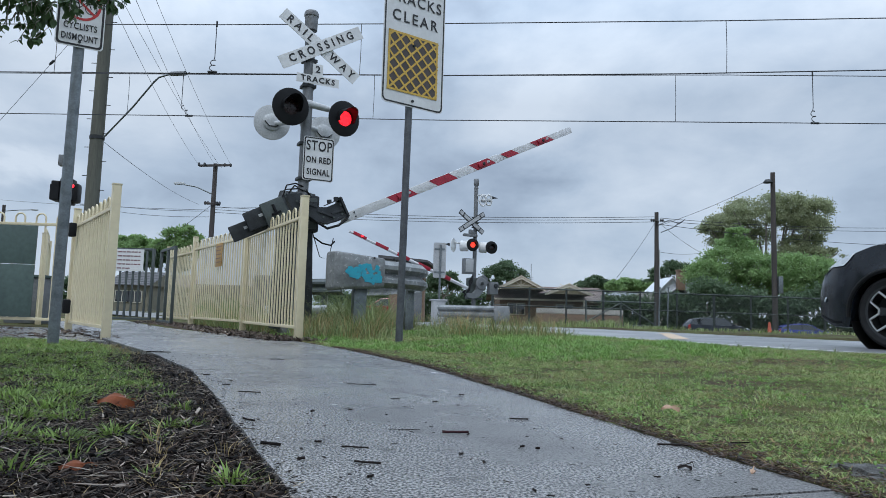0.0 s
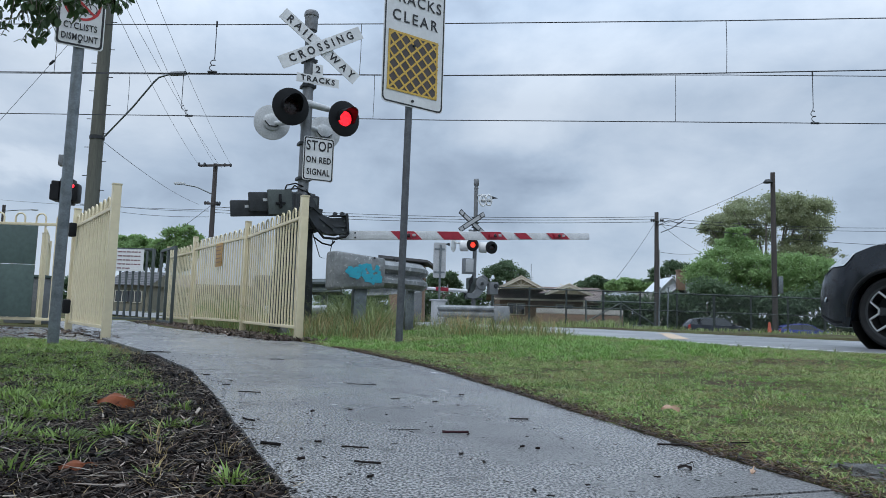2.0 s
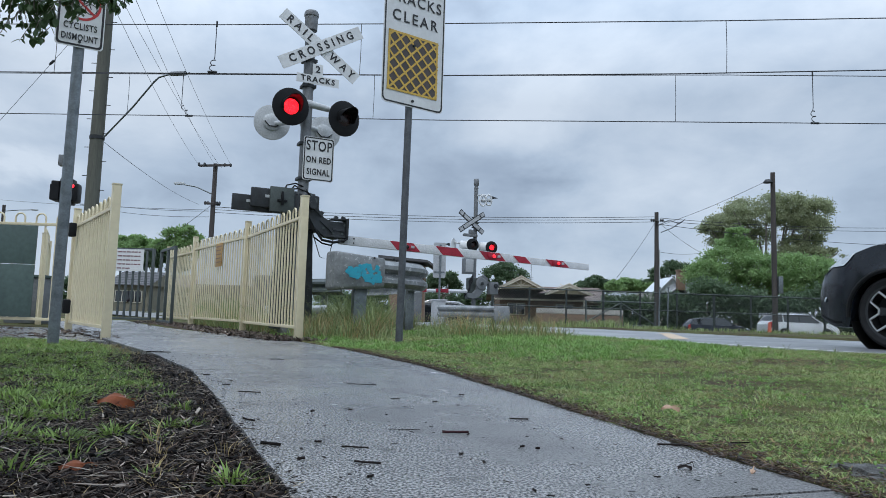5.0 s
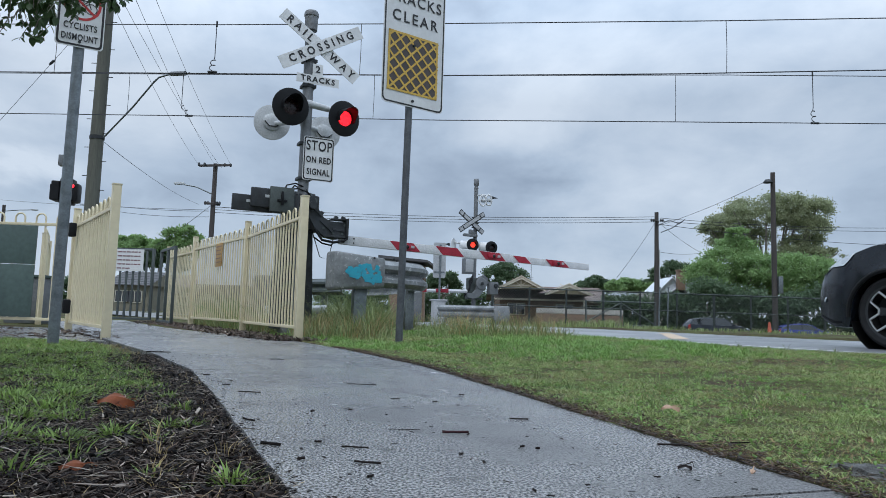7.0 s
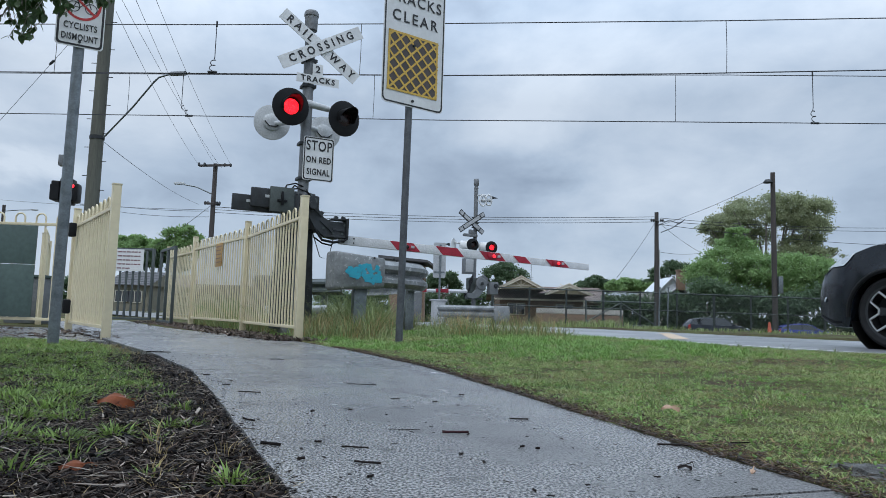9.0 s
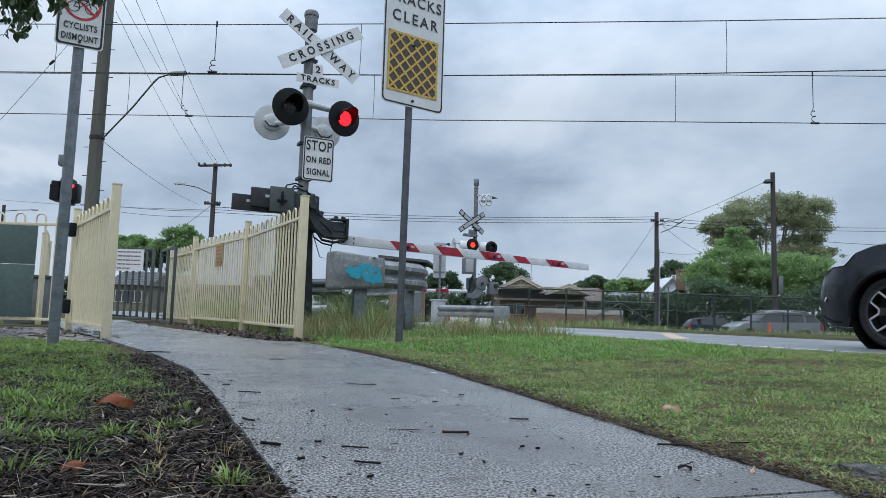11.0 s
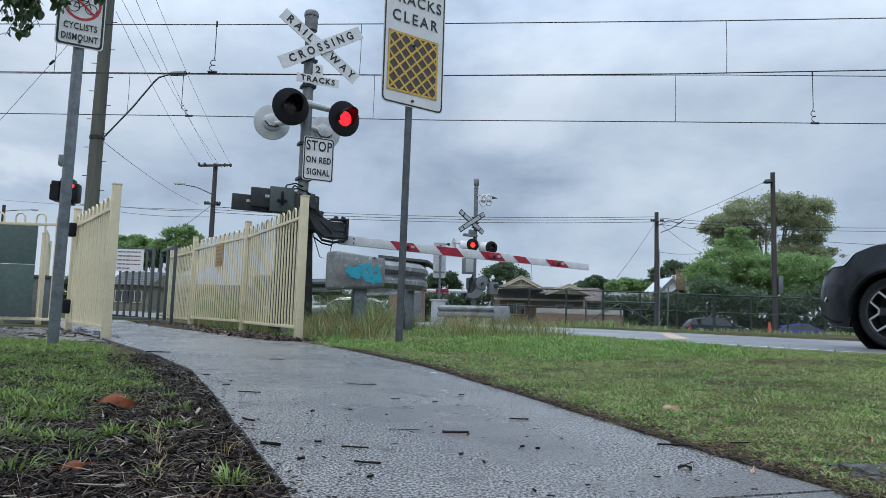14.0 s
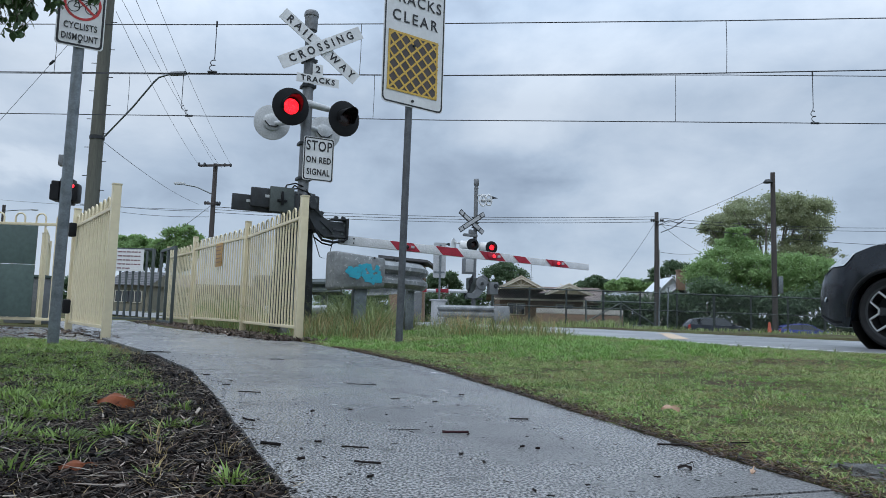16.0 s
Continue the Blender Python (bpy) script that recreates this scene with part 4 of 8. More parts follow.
    part("pivot_shaft", Geo().tube([(-0.05, -0.2, 0.08), (-0.05, 0.34, 0.08)], 0.05, 16), DARK_STEEL, arm)
    # ribs, bolts and hoses on the casting
    for x, z, w in ((0.02, 0.02, 0.20), (0.16, -0.17, 0.22), (0.33, -0.21, 0.18)):
        part("rib", Geo().box((x, -0.118, z), (w, 0.016, 0.030), (0, 40 if x < 0.3 else 4, 0), 0.004), DARK_STEEL, arm, smooth=False)
    for x, z in ((-0.12, 0.12), (-0.04, 0.02), (0.12, -0.20), (0.25, -0.26), (0.38, -0.26), (0.41, -0.14)):
        b = Geo()
        bolt(b, x, -0.112, z, 0.017)
        part("bolt", b, GREEN_STEEL, arm)
    part("hose", Geo().tube([(0.0, -0.13, -0.22), (0.10, -0.14, -0.36), (0.26, -0.14, -0.38), (0.40, -0.13, -0.35), (0.46, -0.10, -0.31)], 0.017, 8), BLACK, arm)
    for x in (0.10, 0.30, 0.40):
        part("lug", Geo().box((x, -0.06, -0.045 if x > 0.2 else 0.0), (0.05, 0.06, 0.05), (0, 20, 0), 0.008), DARK_STEEL, arm, smooth=False)
    return arm, beam_at, bulbs


def signal_machine(parent, x, y, z):
    """The motor case and its cables on the mast."""
    case = part("motor_case", Geo().box((x - 0.02, y + 0.22, z + 0.02), (0.46, 0.30, 0.50), bev=0.03).tube([(x - 0.3, y + 0.2, z + 0.18), (x + 0.16, y + 0.2, z + 0.18)], 0.13, 18), DARK_STEEL, parent, "dark motor case of the barrier")
    part("case_lid", Geo().box((x - 0.02, y + 0.055, z + 0.02), (0.38, 0.02, 0.42), bev=0.008), GREEN_STEEL, case)
    for k in range(5):
        part("case_band", Geo().tube([(x - 0.27 + 0.09 * k, y + 0.2, z + 0.18), (x - 0.25 + 0.09 * k, y + 0.2, z + 0.18)], 0.138, 18), GREEN_STEEL, case)
    part("cable", Geo().tube([(x - 0.30, y + 0.06, z + 0.22), (x - 0.26, y + 0.04, z + 0.36), (x - 0.14, y + 0.04, z + 0.40), (x - 0.02, y + 0.05, z + 0.36), (x + 0.10, y + 0.06, z + 0.22)], 0.011, 6), BLACK, case)
    part("cable", Geo().tube([(x - 0.34, y + 0.06, z + 0.10), (x - 0.28, y + 0.03, z + 0.30), (x - 0.10, y + 0.03, z + 0.33), (x + 0.02, y + 0.05, z + 0.30)], 0.011, 6), BLACK, case)
    cable = [(x + 0.12, y, z - 0.30), (x + 0.24, y - 0.02, z - 0.38), (x + 0.36, y - 0.02, z - 0.40), (x + 0.42, y, z - 0.34)]
    part("cable", Geo().tube(cable, 0.012, 6), BLACK, case)
    part("cable", Geo().tube([(x + 0.10, y, z - 0.22), (x + 0.22, y, z - 0.56), (x + 0.34, y, z - 0.60), (x + 0.40, y, z - 0.30)], 0.006, 6), BLACK, case)
    part("cable", Geo().tube([(x - 0.22, y + 0.1, z + 0.26), (x - 0.14, y + 0.1, z + 0.38), (x - 0.05, y + 0.1, z + 0.34), (x + 0.0, y + 0.1, z + 0.28)], 0.012, 6), BLACK, case)
    return case


def near_mast():
    mast = thing("railway_signal", pose(-1.87, 9.0, 0.02, 0, 0, TURN), "grey railway crossing mast with red flashing lamps and boom", "railway signal")
    part("pole", Geo().tube([(0.0, 0.09, -0.05), (0.0, 0.09, 4.06)], 0.072, 20).box((0, 0.09, 0.04), (0.42, 0.42, 0.10), bev=0.02), MAST_GREY, mast, "round grey steel mast")
    cap = part("bell_cap", Geo().lathe([(0.03, 4.0), (0.035, 4.10), (0.086, 4.12), (0.090, 4.31), (0.100, 4.32), (0.100, 4.36), (0.085, 4.39), (0.02, 4.39)], 20, pose(0, 0.09, 0.02)), MAST_GREY, mast)
    part("bell_arm", Geo().tube([(0.06, 0.09, 4.02), (0.12, 0.06, 3.98), (0.11, 0.05, 3.85)], 0.02, 8), DARK_STEEL, cap)
    blade_sign(mast, 0.118, 3.905, 1.30, 0.176, -34.4, -0.004, (("RAIL", -0.35), ("WAY", 0.38)), 0.150)
    blade_sign(mast, 0.134, 3.900, 1.285, 0.180, 30.9, -0.022, (("CROSSING", 0.0),), 0.152)
    p = part("plate", Geo().box((0.10, 0.0, 3.57), (0.145, 0.006, 0.16), bev=0.002), SIGN_WHITE, mast, "white number plate for the tracks", smooth=False)
    text_part("2", 0.13, 0.10, 3.572, -0.006, SIGN_BLACK, p, 1.1, bold=0.003)
    p = part("plate", Geo().box((0.105, -0.008, 3.425), (0.59, 0.006, 0.122), bev=0.002), SIGN_WHITE, mast, "white plate lettered in black", smooth=False)
    text_part("TRACKS", 0.105, 0.105, 3.425, -0.014, SIGN_BLACK, p, 1.06, bold=0.003, space=1.24)
    board = sign_board(mast, -0.052, 0.370, 2.035, 2.632, -0.03)
    for words, z, s in (("STOP", 2.505, 0.190), ("ON RED", 2.315, 0.118), ("SIGNAL", 2.150, 0.118)):
        text_part(words, s, 0.160, z, -0.034, SIGN_BLACK, board, 0.74, bold=0.003, space=1.10)
    for z in (2.06, 2.54, 3.34, 3.70):
        part("clamp", Geo().box((0.0, 0.095, z), (0.19, 0.17, 0.04), bev=0.006), DARK_STEEL, mast)
    part("cross_arm", Geo().tube([(-0.28, 0.02, 3.04), (0.0, 0.05, 3.10), (0.52, 0.02, 3.03)], [0.035, 0.055, 0.03], 12).tube([(0.0, 0.1, 3.02), (0.1, 0.70, 2.98), (0.45, 0.84, 2.96)], 0.035, 10).tube([(0.0, 0.1, 3.0), (-0.08, 0.8, 3.0), (-0.26, 1.04, 3.02)], 0.035, 10), LAMP_BACK, mast)
    left = flash_lamp(mast, -0.257, -0.06, 2.985, 4, 4, 0.25, GLOW_RED)
    right = flash_lamp(mast, 0.490, -0.06, 2.94, 14, 4, 0.245, GLOW_RED)
    lamp_back(mast, -0.262, 1.0, 3.03, -6, 0.262)
    lamp_back(mast, 0.46, 0.80, 2.93, -6, 0.25)
    signal_machine(mast, 0.02, -0.02, 1.58)
    arm, beam_at, bulbs = boom_parts(mast, (0.09, -0.12, 1.58), 1, GLOW_RED)
    part("pedestal", Geo().prism([(-0.30, 0.05), (-0.26, 1.45), (0.16, 1.45), (0.22, 0.05)], 0.10, 0.40), DARK_STEEL, mast, "dark steel pedestal of the barrier", smooth=False)
    return left, right, arm, beam_at, bulbs


def far_mast():
    mast = thing("railway_signal", pose(1.17, 25.0, -0.15, 0, 0, TURN), "far grey crossing mast with back of crossbuck and boom", "railway signal")
    part("pole", Geo().tube([(0.0, 0.0, -0.05), (0.0, 0.0, 5.25)], 0.076, 14), MAST_GREY, mast)
    part("bell_cap", Geo().lathe([(0.03, 5.02), (0.055, 5.12), (0.085, 5.18), (0.085, 5.22), (0.06, 5.26), (0.095, 5.32), (0.10, 5.50), (0.085, 5.55), (0.02, 5.55)], 14), MAST_GREY, mast)
    for turn, y in ((-36, -0.14), (34, -0.17)):
        board = part("crossbuck_blade", Geo().box((0, 0.004, 0), (1.24, 0.010, 0.19), bev=0.003), DARK_STEEL, mast, "back of a crossbuck blade in a dark frame", pose(-0.24, y, 3.90, 0, -turn, 0), smooth=False)
        part("panel", Geo().box((0, -0.006, 0.004), (1.19, 0.010, 0.125), bev=0.002), SIGN_BACK, board, smooth=False)
        for k in (-0.42, 0.42):
            part("strap", Geo().box((k, -0.016, 0), (0.03, 0.012, 0.18)), DARK_STEEL, board, smooth=False)
    for z in (3.72, 3.90, 4.08):
        part("clamp", Geo().box((-0.05, -0.08, z), (0.26, 0.10, 0.05), bev=0.008), DARK_STEEL, mast)
    horn = part("warning_horn", Geo().tube([(0.0, -0.06, 4.92), (0.22, -0.10, 4.98), (0.50, -0.12, 4.96)], 0.022, 8).tube([(0.0, -0.06, 4.70), (0.2, -0.10, 4.78), (0.26, -0.1, 4.97)], 0.018, 8), LAMP_BACK, mast, "white horns on a bracket")
    for x, z in ((0.20, 4.74), (0.45, 4.78)):
        part("horn_ring", Geo().tube([(x + 0.13 * math.cos(2 * math.pi * k / 18), -0.16, z + 0.20 * math.sin(2 * math.pi * k / 18)) for k in range(19)], 0.032, 7), SIGN_WHITE, horn)
        part("horn_throat", Geo().lathe([(0.03, 0), (0.07, 0.02), (0.075, 0.10), (0.03, 0.16)], 12, pose(x, -0.08, z, 90, 0, 20)), LAMP_BACK, horn)
    part("arrow", Geo().prism([(0.56, 4.84), (0.88, 4.90), (0.56, 4.97)], -0.12, -0.08), DARK_STEEL, mast, smooth=False)
    part("cross_arm", Geo().tube([(-0.85, 0.05, 3.12), (0.70, 0.05, 3.12)], 0.032, 8), SIGN_WHITE, mast)
    part("junction_box", Geo().box((-0.24, -0.06, 3.42), (0.56, 0.14, 0.10), bev=0.02).box((-0.22, -0.06, 3.55), (0.14, 0.12, 0.16), bev=0.02), MAST_GREY, mast)
    for x in (-0.27, 0.53):
        part("white_visor", Geo().lathe([(0.05, 0.0), (0.18, 0.01), (0.205, 0.04), (0.205, 0.26), (0.17, 0.31), (0.05, 0.33)], 22, pose(x, 0.0, 3.03, 90, 0, -114)), SIGN_WHITE, mast, "white hooded lamp that faces away")
    part("target_back", Geo().lathe([(0.02, 0.0), (0.245, 0.0), (0.245, 0.02), (0.02, 0.02)], 26, pose(-0.88, 0.05, 3.02, 90, 0, 40)), SIGN_WHITE, mast)
    part("arrow", Geo().prism([(-1.25, 3.03), (-1.04, 2.97), (-1.04, 3.09)], 0.0, 0.04), DARK_STEEL, mast, smooth=False)
    left = flash_lamp(mast, -0.20, -0.2, 3.06, -8, 0, 0.235, GLOW_AMBER, 0.16)
    right = flash_lamp(mast, 0.60, -0.2, 3.02, -8, 0, 0.235, GLOW_RED, 0.16)
    box = part("relay_box", Geo().box((-0.30, -0.05, 2.28), (0.38, 0.24, 0.56), bev=0.015), PLASTIC_GREY, mast, "grey relay box")
    part("door", Geo().box((-0.30, -0.175, 2.30), (0.32, 0.012, 0.46), bev=0.004), SIGN_BACK, box)
    case = part("motor_case", Geo().box((-0.02, 0.10, 1.52), (0.34, 0.36, 0.72), bev=0.05), GREEN_STEEL, mast, "grey motor case of the far barrier")
    part("hub", Geo().lathe([(0.02, 0.10), (0.07, 0.10), (0.09, 0.06), (0.20, 0.05), (0.23, 0.0), (0.02, 0.0)], 24, pose(0.16, -0.24, 1.66, 90)), PLASTIC_GREY, case, "round pivot hub")
    part("hub_cap", Geo().lathe([(0.01, 0.03), (0.05, 0.03), (0.06, 0.0)], 16, pose(0.16, -0.34, 1.66, 90)), DARK_STEEL, case)
    part("casting", Geo().prism([(0.10, 1.90), (0.30, 1.98), (0.46, 1.86), (0.42, 1.62), (0.28, 1.40), (0.10, 1.18), (-0.14, 1.10), (-0.40, 1.16), (-0.42, 1.30), (-0.16, 1.30), (0.0, 1.44)], -0.24, -0.10), PLASTIC_GREY, case, "curved grey casting that carries the boom", smooth=False)
    wbox = part("weight_box", Geo().box((0.70, -0.16, 1.52), (0.34, 0.26, 0.46), bev=0.03), PLASTIC_GREY, case, "grey steel box beside the hub")
    part("knob", Geo().lathe([(0.02, 0.05), (0.08, 0.04), (0.09, 0.0)], 14, pose(0.76, -0.29, 1.60, 90)), DARK_STEEL, wbox)
    part("bracket", Geo().box((0.50, -0.10, 1.66), (0.30, 0.08, 0.06), bev=0.01).box((0.94, -0.10, 1.66), (0.16, 0.06, 0.14), bev=0.01).box((0.0, -0.02, 1.12), (0.60, 0.30, 0.06), bev=0.01), GREEN_STEEL, case, smooth=False)
    for k in range(6):
        part("cable", Geo().tube([(-0.55 + 0.03 * k, -0.1, 1.34 + 0.015 * k), (-0.40 - 0.02 * k, -0.16, 1.24 - 0.02 * k), (-0.26, -0.16, 1.40 + 0.03 * k), (-0.28 + 0.03 * k, -0.12, 1.72), (-0.12, -0.1, 1.96 - 0.03 * k)], 0.017, 6), BLACK, case)
    m = (-0.08, -0.25, 1.36)
    arm = part("boom_arm", Geo().tube([(0.35, 0, 0), (5.2, 0, -0.02)], [0.062, 0.045], 8), BOOM_WHITE, mast, "white and red barrier boom of the far side", pose(*m, 0, 0, 180))
    for k in range(5):
        x = 1.12 + k * 0.86
        part("red_stripe", Geo().box((x + 0.25, 0, 0), (0.50, 0.135 - 0.007 * k, 0.135 - 0.007 * k), bev=0.02), BOOM_RED, arm)
    for x in (1.5, 3.2, 4.75):
        part("boom_lamp", Geo().lathe([(0.005, 0.1), (0.028, 0.1), (0.028, 0)], 12, pose(x, 0.06, 0.0, -90)), GLOW_RED if x > 4 else LENS_OFF, arm, "small boom lamp")
    return left, right, arm


def keep_clear_sign():
    s = thing("road_sign", pose(-0.385, 6.6, 0.0, 0, 0, 36), "white keep tracks clear sign with yellow hatching on steel post", "road sign")
    part("post", Geo().tube([(0.005, 0.03, -0.05), (0.035, 0.03, 3.6)], 0.036, 16), POST_GREY, s, "thin grey steel post")
    board = sign_board(s, -0.325, 0.405, 2.350, 3.78, -0.014, r=0.05)
    for words, z, gap in (("CLEAR", 3.245, 1.32), ("TRACKS", 3.440, 1.20), ("KEEP", 3.635, 1.32)):
        text_part(words, 0.158, 0.037, z, -0.018, SIGN_BLACK, board, 0.96, bold=0.0015, space=gap)
    x0, x1, z0, z1 = -0.268, 0.325, 2.480, 3.085
    part("hatched_panel", Geo().box(((x0 + x1) / 2, -0.016, (z0 + z1) / 2), (x1 - x0, 0.002, z1 - z0)), material("brown_black_sign_ink", (0.075, 0.060, 0.055), 0.5, scale=8), board, "dark panel with yellow cross hatching", smooth=False)
    g = Geo()
    for a, b in (((x0, x1), (z0, z0 + 0.022)), ((x0, x1), (z1 - 0.022, z1)), ((x0, x0 + 0.022), (z0, z1)), ((x1 - 0.022, x1), (z0, z1))):
        g.box(((a[0] + a[1]) / 2, -0.0185, (b[0] + b[1]) / 2), (a[1] - a[0], 0.001, b[1] - b[0]))
    part("hatched_border", g, SIGN_YELLOW, board, smooth=False)
    step, w = 0.134, 0.0085
    for k in range(-10, 20):
        c = k * step
        for sgn in (1, -1):
            # the line z = z0 + c + sgn * (x - x0), kept inside the panel
            pts = []
            for x in np.linspace(x0, x1, 60):
                z = z0 + c + (x - x0) if sgn > 0 else z0 + c - (x - x0)
                if z0 <= z <= z1:
                    pts.append((x, z))
            if len(pts) > 2:
                (xa, za), (xb, zb) = pts[0], pts[-1]
                o = w / math.sqrt(2) * 1.2
                yy = -0.0205 if sgn > 0 else -0.0220
                g = Geo().add([(xa - o, yy, za + o * sgn), (xb - o, yy, zb + o * sgn), (xb + o, yy, zb - o * sgn), (xa + o, yy, za - o * sgn)], [(0, 1, 2, 3)])
                part("hatching_stripe", g, SIGN_YELLOW, board, smooth=False)
    for x, z in ((0.03, 2.41), (0.03, 3.71), (0.03, 2.98)):
        b = Geo()
        bolt(b, x, -0.024, z, 0.015)
        part("bolt", b, DARK_STEEL, board)


def cyclists_sign():
    s = thing("road_sign", pose(-2.95, 5.25, -0.02, 0, 0, 30), "white cyclists dismount sign on a galvanised steel post", "road sign")
    part("post", Geo().tube([(0.0, 0.045, -0.05), (0.01, 0.045, 2.9)], 0.041, 18), GALV, s, "galvanised round steel post")
    board = sign_board(s, -0.165, 0.178, 2.358, 2.95, -0.008, r=0.03)
    text_part("CYCLISTS", 0.074, 0.006, 2.525, -0.011, SIGN_BLACK, board, 0.70, space=1.10, bold=0.0015)
    text_part("DISMOUNT", 0.074, 0.006, 2.434, -0.011, SIGN_BLACK, board, 0.64, space=1.10, bold=0.0015)
    cx, cz, r = 0.010, 2.715, 0.135
    n = 40
    ring = Geo().add([(cx + q * math.cos(2 * math.pi * k / n), -0.010, cz + q * math.sin(2 * math.pi * k / n)) for q in (r, r - 0.020) for k in range(n)], [(k, (k + 1) % n, n + (k + 1) % n, n + k) for k in range(n)])
    ring.box((cx, -0.0105, cz), (2 * r - 0.02, 0.001, 0.019), (0, 42, 0))
    part("prohibition_ring", ring, SIGN_RED, board, "red ring with a slanted bar", smooth=False)
    bike = Geo()
    for wx in (-0.062, 0.062):
        bike.tube([(cx + wx + 0.042 * math.cos(2 * math.pi * k / 20), -0.0092, cz - 0.03 + 0.042 * math.sin(2 * math.pi * k / 20)) for k in range(21)], 0.0035, 4)
    pts = {"a": (-0.062, -0.03), "b": (-0.02, -0.032), "c": (-0.035, 0.03), "d": (0.04, 0.03), "e": (0.062, -0.03), "f": (0.035, 0.05), "g": (0.055, 0.052)}
    for a, b in ("ab", "bc", "ca", "cd", "db", "de", "df", "fg"):
        bike.tube([(cx + pts[a][0], -0.0092, cz + pts[a][1]), (cx + pts[b][0], -0.0092, cz + pts[b][1])], 0.0035, 4)
    part("bicycle_symbol", bike, SIGN_BLACK, board, "black bicycle outline", smooth=False)
    b = Geo()
    bolt(b, 0.008, -0.010, 2.40, 0.012)
    part("bolt", b, DARK_STEEL, board)
    part("bracket", Geo().box((0.005, 0.02, 2.42), (0.12, 0.05, 0.03), bev=0.004), GALV, s)


# ---- fences ----
def hoop_mesh():
    g = Geo()
    w, top, r = 0.058, 1.360, 0.0105
    pts = [(-w, 0, 0.10), (-w, 0, 0.7), (-w, 0, top)] + [(-w * math.cos(math.pi * k / 8), 0, top + w * math.sin(math.pi * k / 8)) for k in range(1, 8)] + [(w, 0, top), (w, 0, 0.7), (w, 0, 0.10)]
    g.tube(pts, r, 6)
    return g.mesh("hoop", CREAM, True)


HOOP = hoop_mesh()


def fence_panel(p0, p1, n, posts=(True, True), z=0.0, label="cream powder-coated steel fence panel with hooped pickets", tops=(1.5, 1.5)):
    (x0, y0), (x1, y1) = p0, p1
    L = math.hypot(x1 - x0, y1 - y0)
    f = thing("hoop_top_fence", pose(x0, y0, z, 0, 0, math.degrees(math.atan2(y1 - y0, x1 - x0))), label, "fence", "cream fence beside the path")
    part("top_rail", Geo().box((L / 2, 0, 1.285), (L, 0.032, 0.034), bev=0.004), CREAM, f)
    part("bottom_rail", Geo().box((L / 2, 0, 0.115), (L, 0.032, 0.034), bev=0.004), CREAM, f)
    for k in range(n):
        part("hoop", HOOP, None, f, at=pose(L * (k + 0.5) / n, 0, 0))
    for on, x, top in zip(posts, (0.0, L), tops):
        if on:
            post = part("post", Geo().box((x, 0, top / 2), (0.078, 0.078, top), bev=0.006), CREAM, f, "square cream fence post")
            part("post_cap", Geo().box((x, 0, top + 0.006), (0.086, 0.086, 0.014), bev=0.004), CREAM, post)
    return f


